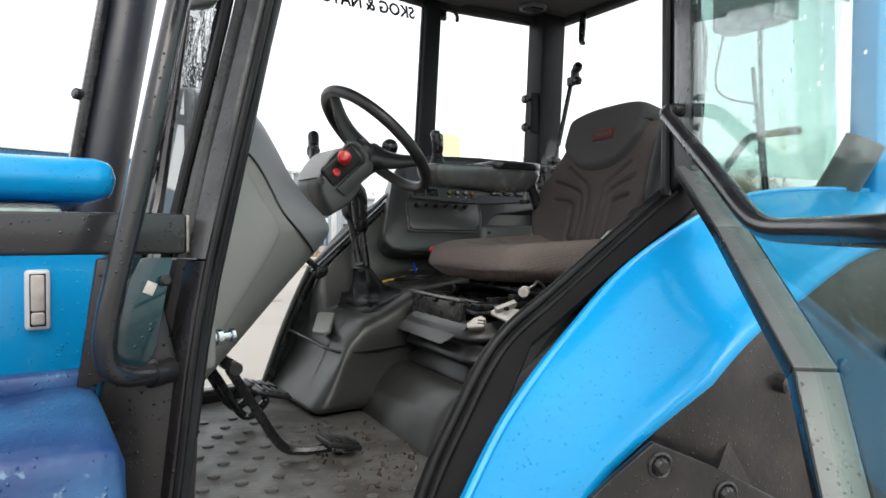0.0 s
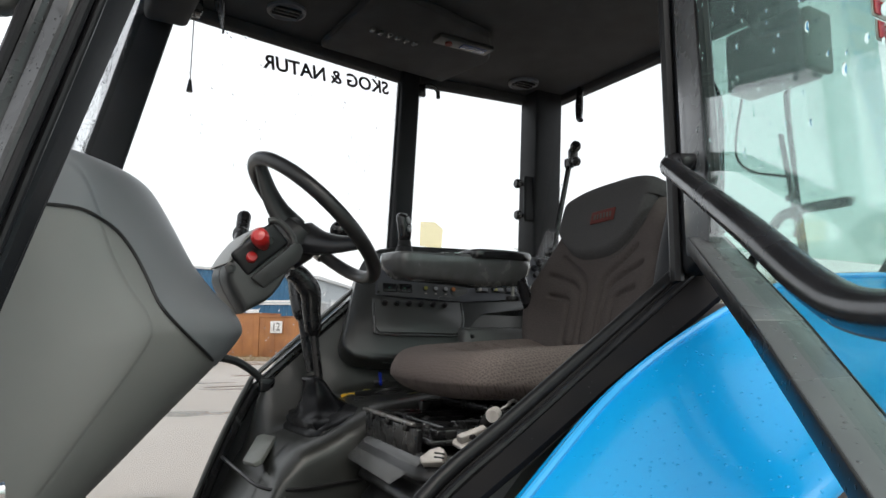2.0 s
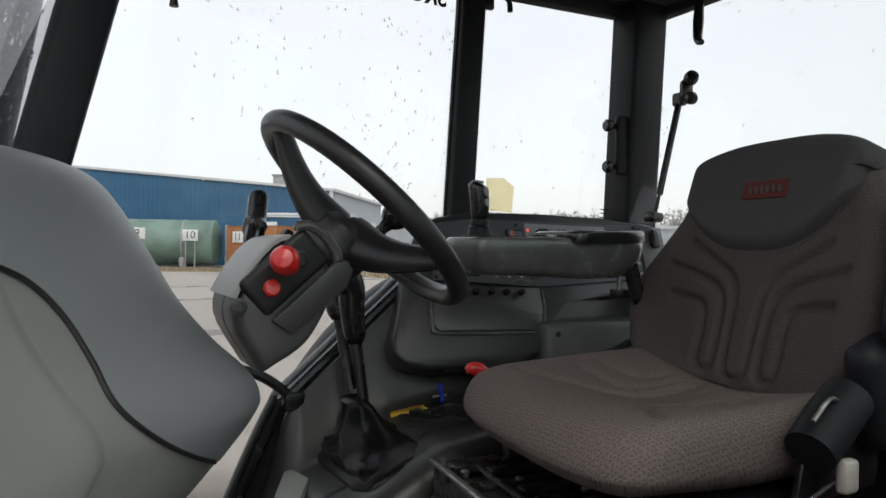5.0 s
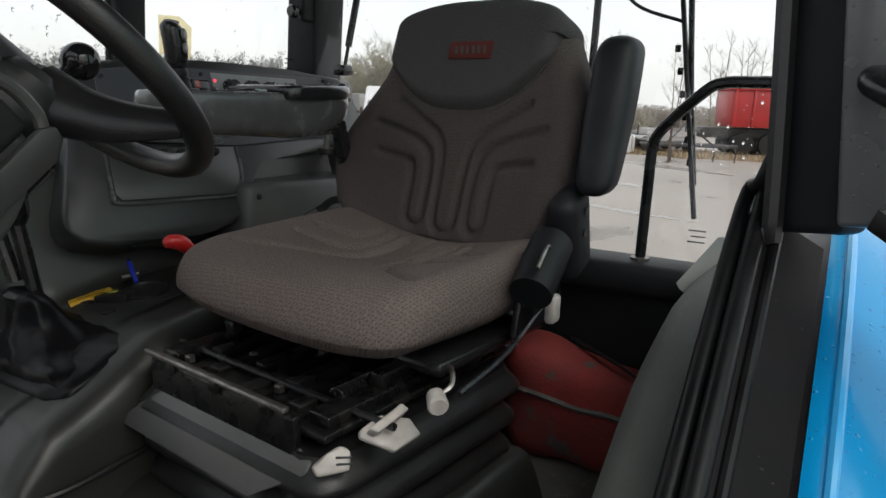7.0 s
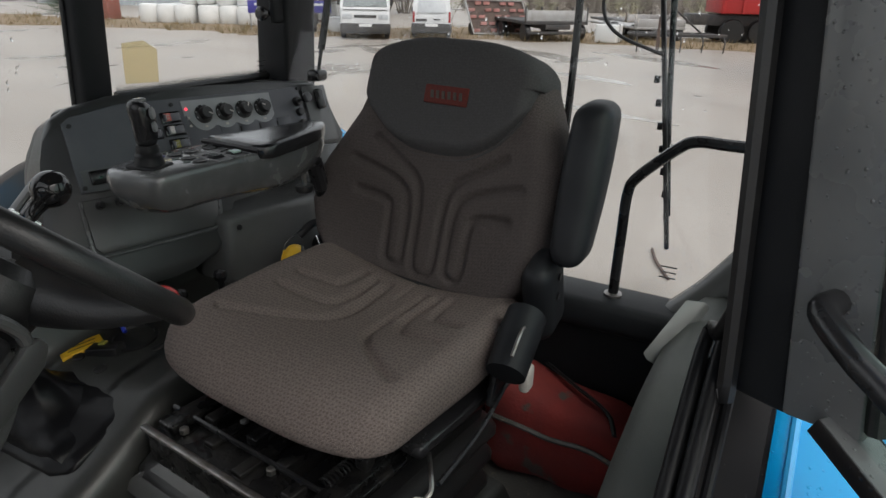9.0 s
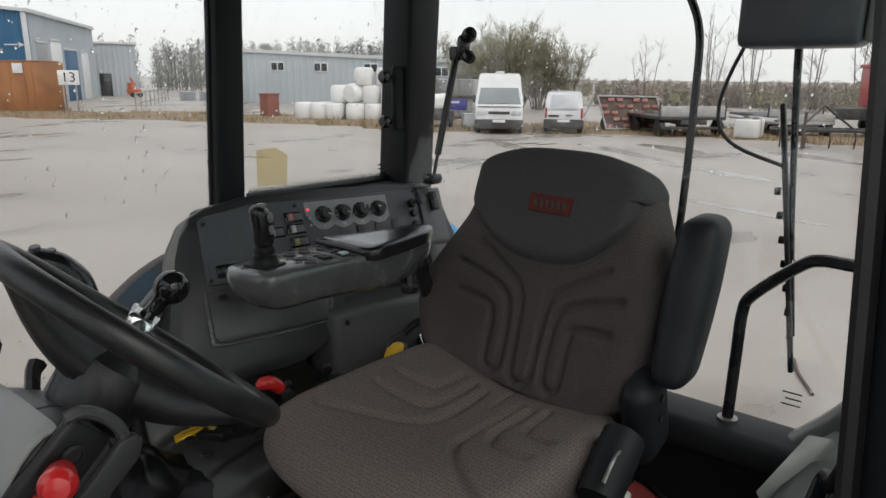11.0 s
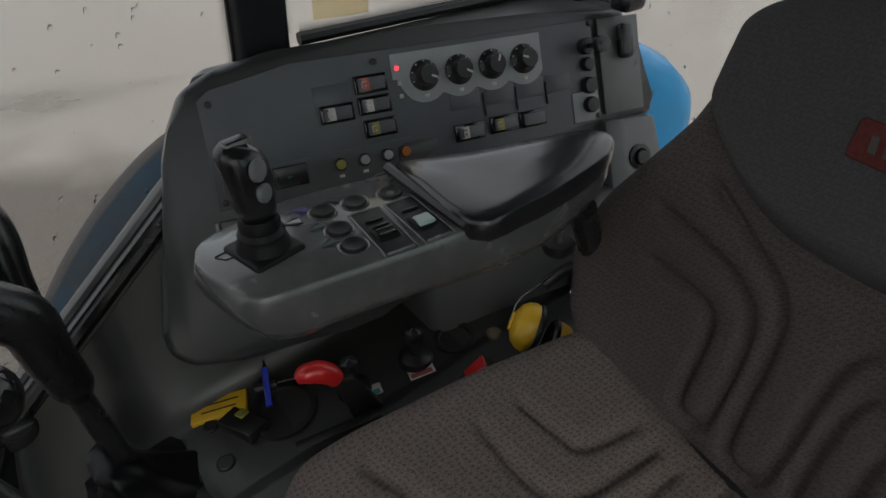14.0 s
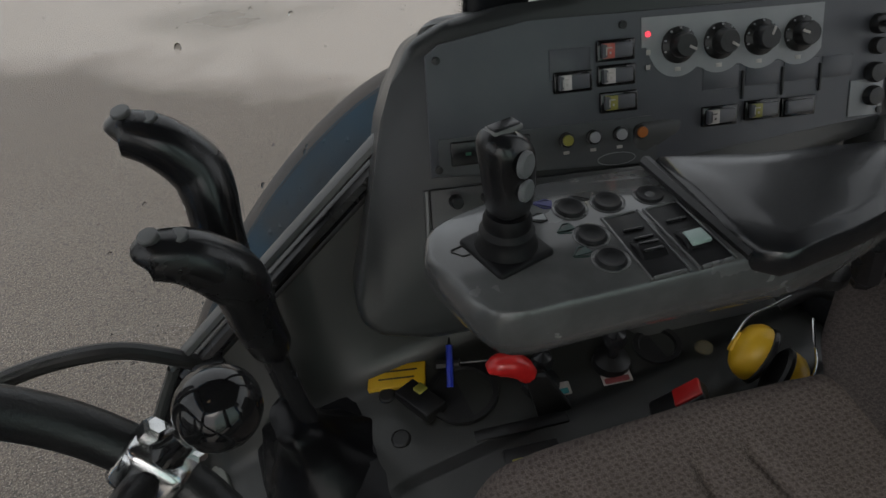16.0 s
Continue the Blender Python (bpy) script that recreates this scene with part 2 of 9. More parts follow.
M_LEATHER = mat("creased_black_boot", (0.005, 0.005, 0.006), 0.32, col2=(0.008, 0.008, 0.009), scale=9, bump=0.7, bump_scale=35, spec=0.2)
M_RED = mat("red_plastic", (0.55, 0.02, 0.02), 0.3, col2=(0.45, 0.015, 0.015), scale=30, coat=0.3)
M_REDCLOTH = mat("dirty_red_bag_cloth", (0.22, 0.022, 0.018), 0.8, col2=(0.12, 0.02, 0.02), scale=9, bump=0.6, bump_scale=120, spots=((0.07, 0.06, 0.055), 14, 0.6))
M_YELLOW = mat("yellow_plastic", (0.7, 0.42, 0.02), 0.4, col2=(0.6, 0.36, 0.02), scale=30)
M_WHITE = mat("white_plastic", (0.52, 0.49, 0.46), 0.5, col2=(0.36, 0.33, 0.30), scale=40, bump=0.1)
M_CHROME = mat("worn_chrome", (0.7, 0.7, 0.7), 0.15, 1.0, col2=(0.55, 0.55, 0.55), scale=40, rough2=0.3)
M_STEEL = mat("bare_steel", (0.35, 0.34, 0.33), 0.35, 1.0, col2=(0.2, 0.18, 0.16), scale=40, rough2=0.55)
M_MAT = mat("muddy_rubber_floor", (0.10, 0.098, 0.092), 0.42, col2=(0.045, 0.040, 0.034), scale=7, mix=(0.42, 0.62), bump=0.6, bump_scale=130, rough2=0.6, spots=((0.17, 0.15, 0.12), 60, 0.62))
M_BLUEFELT = mat("blue_pen_plastic", (0.01, 0.03, 0.4), 0.35)
M_PAPER = mat("yellowed_paper", (0.62, 0.55, 0.36), 0.8, col2=(0.55, 0.48, 0.31), scale=12)
pb, pn, pl = M_PAPER.node_tree.nodes["Principled BSDF"], M_PAPER.node_tree.nodes, M_PAPER.node_tree.links
ptr, pmx = pn.new("ShaderNodeBsdfTransparent"), pn.new("ShaderNodeMixShader")
ptr.inputs["Color"].default_value, pmx.inputs["Fac"].default_value = (1.0, 0.94, 0.76, 1), 0.82
pl.new(pb.outputs[0], pmx.inputs[1])
pl.new(ptr.outputs[0], pmx.inputs[2])
pl.new(pmx.outputs[0], pn["Material Output"].inputs["Surface"])
M_PRINT = mat("grey_print", (0.35, 0.36, 0.37), 0.6)
M_DARKPRINT = mat("dark_print", (0.02, 0.02, 0.02), 0.6)
M_LOGO = mat("red_logo_patch", (0.115, 0.018, 0.012), 0.9, col2=(0.08, 0.014, 0.012), scale=200, bump=0.6, bump_scale=500)
M_LOGO_TEXT = mat("grey_logo_stitch", (0.075, 0.066, 0.060), 0.9)
M_EXHAUST = mat("black_exhaust_shell", (0.026, 0.029, 0.038), 0.4, col2=(0.036, 0.038, 0.046), scale=12, drops=70)
M_RUSTY = mat("heat_tinted_steel", (0.20, 0.155, 0.14), 0.5, 0.35, col2=(0.26, 0.21, 0.19), scale=5, rough2=0.6)
M_FELT = mat("grey_felt_cover", (0.080, 0.084, 0.076), 0.6, col2=(0.058, 0.062, 0.056), scale=6, bump=0.4, bump_scale=500)
M_PADGREY = mat("pale_grey_blank_cover", (0.24, 0.247, 0.225), 0.5, col2=(0.19, 0.197, 0.18), scale=8, bump=0.3, bump_scale=500)
M_MUDDY = mat("muddy_black_plastic", (0.011, 0.011, 0.012), 0.33, col2=(0.035, 0.032, 0.030), scale=7, mix=(0.48, 0.7), drops=110, bump=0.5, bump_scale=50)
M_GLASS = glass("clear_glass", (0.932, 0.937, 0.938))
M_GLASS_GREEN = glass("green_tinted_glass", (0.80, 0.90, 0.87), 0.04, 0.07)
M_AMBER = mat("amber_switch", (0.45, 0.14, 0.02), 0.4)
M_OLIVE = mat("olive_switch", (0.3, 0.28, 0.05), 0.4)
M_REDLED = glow("red_led", (0.9, 0.05, 0.08), 1.5)
M_CEILLAMP = glow("lit_ceiling_lamp_lens", (1.0, 0.72, 0.48), 1.1)
M_LATCH = mat("pale_latch_frame", (0.55, 0.58, 0.60), 0.35, col2=(0.48, 0.51, 0.53), scale=30)
M_WELL = mat("black_switch_well", (0.007, 0.007, 0.008), 0.45, col2=(0.012, 0.012, 0.013), scale=30, spec=0.2)
M_DROP = mat("water_drop", (0.95, 0.96, 0.96), 0.03, col2=(0.95, 0.96, 0.96))
M_DROP.node_tree.nodes["Principled BSDF"].inputs["Transmission Weight"].default_value = 1.0
M_DROP.node_tree.nodes["Principled BSDF"].inputs["IOR"].default_value = 1.33


# ---- mesh helpers ----
def part(name, bm, material, parent=None, label="", sharp=35, smooth=True):
    """Links a bmesh, drawn in world coordinates, as one mesh; under a parent it takes the parent's base as its origin."""
    me = bpy.data.meshes.new(name)
    base = Vector((0, 0, 0))
    p = parent
    while p:
        base += p.location
        p = p.parent
    if base.length:
        bmesh.ops.translate(bm, vec=-base, verts=bm.verts)
    bmesh.ops.recalc_face_normals(bm, faces=bm.faces)
    bm.to_mesh(me)
    bm.free()
    me.materials.append(material)
    if smooth:
        me.polygons.foreach_set("use_smooth", [True] * len(me.polygons))
        me.set_sharp_from_angle(angle=radians(sharp))
    ob = new(name, me)
    if parent:
        ob.parent = parent
    if label:
        ob["label"] = label
    return ob


def thing(name, base, label, category, group="", kind=""):
    ob = new(name)
    ob.location = base
    ob.empty_display_size = 0.05
    return tagged(ob, label, category, group, kind)


def rbox(bm, lo, hi, r=0.01, n=1, f=None, m=None, seg=2):
    """A box with rounded edges, n more cuts to each side; f bends each of its points, m places it."""
    c = [(a + b) / 2 for a, b in zip(lo, hi)]
    h = [abs(b - a) / 2 for a, b in zip(lo, hi)]
    r = min(r, *[x * 0.98 for x in h])
    ns = n if isinstance(n, (tuple, list)) else (n, n, n)
    ax = []
    for k in range(3):
        s = [-h[k] + r * (1 - math.cos(math.pi / 2 * i / seg)) for i in range(seg)]
        mid = [(-h[k] + r) + (2 * h[k] - 2 * r) * i / ns[k] for i in range(ns[k] + 1)]
        ax.append(s + mid + [-v for v in reversed(s)])
    vs = {}

    def vert(i, j, k):
        key = (i, j, k)
        if key not in vs:
            p = Vector((ax[0][i], ax[1][j], ax[2][k]))
            q = Vector([max(-h[a] + r, min(h[a] - r, p[a])) for a in range(3)])
            d = p - q
            if d.length > 1e-9:
                p = q + d.normalized() * r
            p = p + Vector(c)
            if f:
                p = Vector(f(*p))
            if m:
                p = m @ p
            vs[key] = bm.verts.new(p)
        return vs[key]

    N = [len(a) - 1 for a in ax]
    for a in range(3):
        b, d = (a + 1) % 3, (a + 2) % 3
        for e in (0, N[a]):
            for i in range(N[b]):
                for j in range(N[d]):
                    quad = []
                    for u, v in ((i, j), (i + 1, j), (i + 1, j + 1), (i, j + 1)):
                        key = [0, 0, 0]
                        key[a], key[b], key[d] = e, u, v
                        quad.append(vert(*key))
                    bm.faces.new(quad)
    return bm


def B():
    return bmesh.new()


def box(lo, hi, r=0.008, n=1, f=None, m=None, seg=2):
    return rbox(B(), lo, hi, r, n, f, m, seg)


def spline(pts, k=8):
    """A smooth line through the points."""
    P = [Vector(p) for p in pts]
    P = [P[0] * 2 - P[1]] + P + [P[-1] * 2 - P[-2]]
    out = []
    for i in range(1, len(P) - 2):
        for j in range(k):
            t = j / k
            a, b, c, d = P[i - 1:i + 3]
            out.append(0.5 * (2 * b + (c - a) * t + (2 * a - 5 * b + 4 * c - d) * t * t + (3 * b - a - 3 * c + d) * t ** 3))
    return out + [P[-2]]


def tube(bm, pts, r, seg=10, k=6, smooth=True, flat=1.0):
    """A round bar along the points; r is one radius, or one for each point."""
    path = spline(pts, k) if smooth else [Vector(p) for p in pts]
    n = len(path)
    rad = [r] * n if not isinstance(r, (list, tuple)) else [float(np.interp(i / (n - 1), np.linspace(0, 1, len(r)), r)) for i in range(n)]
    t0 = (path[1] - path[0]).normalized()
    side = t0.orthogonal().normalized()
    rings = []
    for i, p in enumerate(path):
        t = (path[min(i + 1, n - 1)] - path[max(i - 1, 0)]).normalized()
        side = (side - t * side.dot(t)).normalized()
        up = t.cross(side)
        rings.append([bm.verts.new(p + (side * math.cos(a) + up * math.sin(a) * flat) * rad[i]) for a in [2 * math.pi * j / seg for j in range(seg)]])
    skin(bm, rings)
    return bm


def skin(bm, rings, closed=True, caps=True):
    for a, b in zip(rings, rings[1:]):
        m = len(a)
        for j in range(m if closed else m - 1):
            bm.faces.new((a[j], a[(j + 1) % m], b[(j + 1) % m], b[j]))
    if caps and closed:
        bm.faces.new(list(reversed(rings[0])))
        bm.faces.new(rings[-1])


def lathe(bm, profile, at, axis=(0, 0, 1), seg=20):
    """Turns (radius, height) pairs round an axis through at."""
    z = Vector(axis).normalized()
    x = z.orthogonal().normalized()
    y = z.cross(x)
    rings = []
    for r, h in profile:
        c = Vector(at) + z * h
        rings.append([bm.verts.new(c + (x * math.cos(a) + y * math.sin(a)) * max(r, 1e-4)) for a in [2 * math.pi * j / seg for j in range(seg)]])
    skin(bm, rings)
    return bm


def prism(bm, pts, depth, r=0.0, seg=2):
    """A flat outline of 3D points given depth, a vector, with its edges rounded."""
    d = Vector(depth)
    a = [bm.verts.new(Vector(p)) for p in pts]
    b = [bm.verts.new(Vector(p) + d) for p in pts]
    fs = [bm.faces.new(list(reversed(a))), bm.faces.new(b)]
    m = len(pts)
    fs += [bm.faces.new((a[j], a[(j + 1) % m], b[(j + 1) % m], b[j])) for j in range(m)]
    if r:
        bmesh.ops.bevel(bm, geom=list({e for f in fs for e in f.edges}), offset=r, segments=seg, profile=0.5, affect="EDGES", clamp_overlap=True)
    return bm


def beam(bm, p, q, w, d, up=(0, 1, 0), r=0.008):
    """A bar of section w by d from p to q; d lies along up."""
    p, q = Vector(p), Vector(q)
    z = (q - p).normalized()
    y = (Vector(up) - z * z.dot(Vector(up))).normalized()
    x = y.cross(z)
    m = Matrix((x, y, z)).transposed().to_4x4()
    m.translation = p
    return rbox(bm, (-w / 2, -d / 2, 0), (w / 2, d / 2, (q - p).length), r, 1, None, m)


def frame_at(o, x, y):
    """A placing matrix with its origin at o, its x and y along the given ways, z across both."""
    x = Vector(x).normalized()
    z = x.cross(Vector(y)).normalized()
    y = z.cross(x)
    m = Matrix((x, y, z)).transposed().to_4x4()
    m.translation = Vector(o)
    return m


def lettering(name, text, size, m, material, parent=None, thick=0.001, bold=0.0):
    cu = bpy.data.curves.new(name, "FONT")
    cu.body, cu.size, cu.extrude, cu.align_x, cu.align_y, cu.resolution_u = text, size, thick, "CENTER", "CENTER", 3
    cu.offset = bold
    ob = bpy.data.objects.new(name, cu)
    scene.collection.objects.link(ob)
    me = bpy.data.meshes.new_from_object(ob.evaluated_get(bpy.context.evaluated_depsgraph_get()))
    bpy.data.objects.remove(ob)
    bm = B()
    bm.from_mesh(me)
    bpy.data.meshes.remove(me)
    bmesh.ops.transform(bm, matrix=m, verts=bm.verts)
    return part(name, bm, material, parent, smooth=False)


def pane(pts, thick, bow=0.0):
    """A glass sheet with the given corners and thickness, a vector."""
    return prism(B(), pts, thick)


# ---- the cab: floor, walls, pillars, roof, panes ----
FLOOR = 1.15
bm = prism(B(), [(0.12, 1.10, FLOOR - 0.06), (0.12, 2.32, FLOOR - 0.06), (0.85, 2.40, FLOOR - 0.06), (2.02, 2.40, FLOOR - 0.06), (2.02, 1.04, FLOOR - 0.06), (0.62, 1.04, FLOOR - 0.06)], (0, 0, 0.06), 0.006)
floor = tagged(part("floor", bm, M_MAT), "muddy dark rubber cab floor with raised studs", "floor", kind="structure")

SILL_L = [(0.60, 1.12), (0.655, 1.27), (0.72, 1.385), (0.82, 1.525), (0.99, 1.635), (1.34, 1.86)]
SILL_R = [(0.79, 1.12), (0.88, 1.36), (0.97, 1.55), (1.02, 1.605), (1.45, 1.975)]
bm = prism(B(), [(x + 0.05, 0.998, z - 0.07) for x, z in SILL_L] + [(2.0, 0.998, 1.80), (2.0, 0.998, 1.0), (0.65, 0.998, 1.0)], (0, 0.05, 0), 0.01)
tagged(part("wall_left", bm, M_CABWALL), "wet grey lower cab side behind the door sill", "cab wall", kind="structure")
SKIRT = [(0.665, 1.08), (0.69, 1.18), (0.740, 1.31), (0.800, 1.44), (0.850, 1.530), (0.936, 1.578), (1.094, 1.672), (1.262, 1.760), (1.352, 1.812)]


def along(pts, k):
    """The point at the share k of the length of a line of (x, z) pairs."""
    run = [0.0]
    for a, b in zip(pts, pts[1:]):
        run.append(run[-1] + math.dist(a, b))
    return tuple(float(np.interp(k * run[-1], run, [p[c] for p in pts])) for c in (0, 1))


bm, rings = B(), []
for k in range(25):
    (x0, z0), (x1, z1) = along(SILL_L, k / 24), along(SKIRT, k / 24)
    rings.append([bm.verts.new(p) for p in ((x0, 1.046, z0 - 0.004), (x0 + (x1 - x0) * 0.25, 1.030, z0 - 0.010 + (z1 - z0) * 0.2), (x1, 0.982, z1), (x1 + 0.004, 0.990, z1 - 0.012), (x0 + 0.006, 1.046, z0 - 0.03))])
skin(bm, rings)
tagged(part("trim_sill_skirt", bm, M_SKIRT), "wet black skirt below the door sill", "sill trim", kind="structure")
bm = prism(B(), [(x, 2.40, z - 0.02) for x, z in SILL_R] + [(2.0, 2.40, 1.975), (2.0, 2.40, 1.0), (0.79, 2.40, 1.0)], (0, 0.05, 0), 0.01)
tagged(part("wall_right", bm, M_PILLAR), "black lower cab side under the windows", "cab wall", kind="structure")
bm = box((1.90, 1.06, 1.09), (1.97, 2.40, 1.62), 0.012)
tagged(part("wall_rear", bm, M_PILLAR), "black lower cab rear wall", "cab wall", kind="structure")

sill = thing("door_sill", (0.6, 1.03, 1.12), "black door sill with a ribbed rubber seal", "door sill", kind="structure")
part("seal", tube(B(), [(x, 1.052, z) for x, z in SILL_L] + [(1.343, 1.036, 1.91), (1.345, 1.034, 2.02), (1.384, 1.068, 2.45), (1.400, 1.086, 2.69)], 0.0110, 12, 5), M_SEAL, sill)
part("inner_lip", tube(B(), [(x + 0.010, 1.074, z - 0.010) for x, z in SILL_L] + [(1.350, 1.056, 1.885), (1.347, 1.040, 1.94)], 0.0110, 12, 5), M_SEAL, sill)
part("outer_lip", tube(B(), [(x + 0.004, 1.032, z - 0.012) for x, z in SILL_L], 0.0070, 10, 5), M_SEAL, sill)
part("sill_base", tube(B(), [(x + 0.014, 1.058, z - 0.024) for x, z in SILL_L], 0.022, 10, 5, True, 0.7), M_WETBLACK, sill)

tagged(part("trim_window_ledge", tube(B(), [(x - 0.012, 2.392, z + 0.028) for x, z in SILL_R], 0.013, 8, 5, True, 0.6), M_PLAST), "grey window ledge above the black sill", "window sill", kind="structure")
bm = tube(B(), [(x, 2.392, z) for x, z in SILL_R], 0.015, 10, 5)
tagged(part("window_sill_right", bm, M_BLACK), "black sill along the slanting lower edge of the side window", "window sill", kind="structure")
bm = beam(B(), (0.24, 2.31, 1.17), (0.80, 2.39, 1.17), 0.05, 0.05, (0, 1, 0))
tagged(part("trim_floor_edge", bm, M_BLACK), "black sill bar along the floor edge", "sill", kind="structure")


def pillar(name, p, q, w, d, label, up=(0, 1, 0), m=M_PILLAR, r=0.012):
    return tagged(part(name, beam(B(), p, q, w, d, up, r), m), label, "cab pillar", kind="structure")


PIL_Z = (1.0, 1.3, 1.6, 1.85, 2.1, 2.4, 2.73)
PIL_L = ((0.150, 1.200), (0.190, 1.205), (0.239, 1.215), (0.290, 1.209), (0.352, 1.213), (0.418, 1.234), (0.492, 1.259))
PIL_M = ((0.180, 1.100), (0.224, 1.108), (0.265, 1.120), (0.325, 1.145), (0.390, 1.172), (0.466, 1.205), (0.550, 1.240))
PIL_R = ((0.212, 1.125), (0.262, 1.138), (0.306, 1.156), (0.375, 1.205), (0.445, 1.262), (0.530, 1.310), (0.620, 1.360))


def pillar_loft(name, section, material, label, n=16, lo=1.0, hi=2.73):
    """A post along the front corner of the cab; section gives its outline from the three edges."""
    bm, rings = B(), []
    for i in range(n + 1):
        z = lo + (hi - lo) * i / n
        e = [Vector((float(np.interp(z, PIL_Z, [p[0] for p in E])), float(np.interp(z, PIL_Z, [p[1] for p in E])), z)) for E in (PIL_L, PIL_M, PIL_R)]
        rings.append([bm.verts.new(p) for p in section(*e)])
    skin(bm, rings)
    return tagged(part(name, bm, material, sharp=30), label, "cab pillar", kind="structure")


def post_section(l, m, r):
    """Outer face with a rounded ridge, a shallow channel and a flat towards the door."""
    f, b = m - l, Vector((0.012, 0.05, 0))
    o = Vector((f.y, -f.x, 0)).normalized()
    prof = [(0.0, 0.0), (0.06, 0.008), (0.16, 0.013), (0.27, 0.010), (0.33, 0.001), (0.37, -0.004), (0.41, -0.001), (0.46, 0.004), (0.9, 0.004), (0.97, 0.001), (1.0, -0.004)]
    return [l + f * a + o * h for a, h in prof] + [m + b, l + b * 1.1]


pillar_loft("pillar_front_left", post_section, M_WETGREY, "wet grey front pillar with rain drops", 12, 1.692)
# Same post below its seam, painted black for the darker reflection of the ground.
pillar_loft("pillar_front_left_foot", post_section, M_WETBLACK_SHADE, "front pillar foot below the rail, its darker reflection painted black", 8, 1.0, 1.688)
pillar_loft("pillar_inner_trim", lambda l, m, r: [m + Vector((0.004, 0.004, 0)), m + (r - m) * 0.5 + Vector((0.010, -0.006, 0)), r, r + Vector((-0.02, 0.06, 0)), m + Vector((0.0, 0.06, 0))], M_PILLAR, "black inner trim of the front pillar")
for E, dx, dy, r in ((PIL_M, 0.010, 0.004, 0.0075), (PIL_M, 0.024, 0.016, 0.006), (PIL_R, -0.010, -0.002, 0.009), (PIL_L, -0.012, 0.006, 0.010)):
    tagged(part("trim_pillar_strip", tube(B(), [(x + dx, y + dy, z) for (x, y), z in zip(E, PIL_Z)], r, 10, 3), M_SEAL), "wet black rubber strip along the front pillar", "door seal", kind="structure")
pillar("pillar_front_right", (0.25, 2.34, 1.1), (0.64, 2.28, 2.73), 0.10, 0.07, "black front pillar of the cab")
pillar("pillar_centre_right", (1.475, 2.42, 1.93), (1.52, 2.42, 2.73), 0.075, 0.055, "slim black pillar beside the side console")
pillar("pillar_rear_right", (2.085, 2.385, 1.90), (2.09, 2.345, 2.73), 0.13, 0.11, "broad black rear pillar with window hinges")
pillar("pillar_centre_left", (1.300, 0.992, 1.838), (1.39, 1.08, 2.73), 0.045, 0.095, "black door pillar with rubber seals", up=(0.6, 0.8, 0), m=M_PILLAR)
bm = tube(B(), [(1.300, 1.046, 1.832), (1.300, 1.040, 1.90), (1.362, 1.10, 2.68)], 0.012, 8)
tagged(part("trim_door_seal", bm, M_RUBBER), "black rubber seal on the door pillar", "door seal", kind="structure")
pillar("pillar_rear_left", (2.10, 0.965, 1.70), (2.14, 0.985, 2.73), 0.12, 0.08, "blue painted rear pillar with red warning labels", m=M_BLUE)

bm = prism(B(), [(0.50, 1.24, 2.70), (0.56, 2.33, 2.70), (1.50, 2.46, 2.70), (2.24, 2.40, 2.70), (2.24, 1.02, 2.70), (1.36, 1.02, 2.70)], (0, 0, 0.05), 0.01)
tagged(part("ceiling", bm, M_LINING), "black textured cab roof lining", "ceiling", kind="structure")
bm = box((0.35, 0.98, 2.76), (2.35, 2.50, 2.90), 0.06, 2)
tagged(part("roof", bm, M_BLUE), "blue cab roof shell", "roof", kind="structure")
hdr = thing("roof_rim", (1.5, 1.7, 2.62), "black trim rim round the cab ceiling", "roof trim", kind="structure")
for p, q in (((0.64, 2.29, 2.695), (1.50, 2.44, 2.695)), ((1.50, 2.44, 2.695), (2.14, 2.38, 2.695)), ((2.17, 2.38, 2.70), (2.17, 1.06, 2.70)), ((0.58, 1.30, 2.71), (0.64, 2.28, 2.70)), ((0.58, 1.30, 2.71), (1.40, 1.07, 2.71)), ((1.40, 1.07, 2.71), (2.16, 1.06, 2.71))):
    part("rim_bar", beam(B(), p, q, 0.05, 0.05, (0, 0, 1), 0.012), M_LINING, hdr)


def window(name, pts, thick, label, m=M_GLASS):
    ob = part(name, pane(pts, thick), m, smooth=False)
    ob.visible_shadow = False
    return tagged(ob, label, "window", kind="structure")


window("window_1", [(0.27, 2.335, 1.16), (0.80, 2.405, 1.16), (0.97, 2.41, 1.55), (1.46, 2.43, 1.98), (1.505, 2.425, 2.69), (0.655, 2.285, 2.69)], (0, 0.005, 0), "large clear side window with rain drops")
window("window_2", [(1.50, 2.425, 2.0), (2.06, 2.40, 2.0), (2.07, 2.375, 2.69), (1.54, 2.42, 2.69)], (0, 0.005, 0), "clear hinged rear side window with a paper note")
window("window_3", [(1.945, 1.05, 1.63), (1.945, 2.36, 1.63), (2.165, 2.33, 2.69), (2.165, 1.07, 2.69)], (0.005, 0, 0), "clear tilted rear window")
window("window_4", [(0.16, 1.225, 1.12), (0.20, 2.32, 1.12), (0.60, 2.27, 2.66), (0.43, 1.29, 2.66)], (-0.005, 0, 0.001), "wet front windscreen", M_GLASS)
window("window_5", [(1.34, 1.01, 1.88), (1.95, 0.99, 1.88), (2.03, 1.06, 2.64), (1.40, 1.08, 2.64)], (0, -0.005, 0), "green tinted side window behind the door pillar", M_GLASS_GREEN)

# ---- the open door ----
DX, DY = -0.64, -0.768
HINGE = (1.235, 0.93)


def door_pt(s, z, off=0.0):
    return (HINGE[0] + DX * s + DY * off, HINGE[1] + DY * s - DX * off, z)


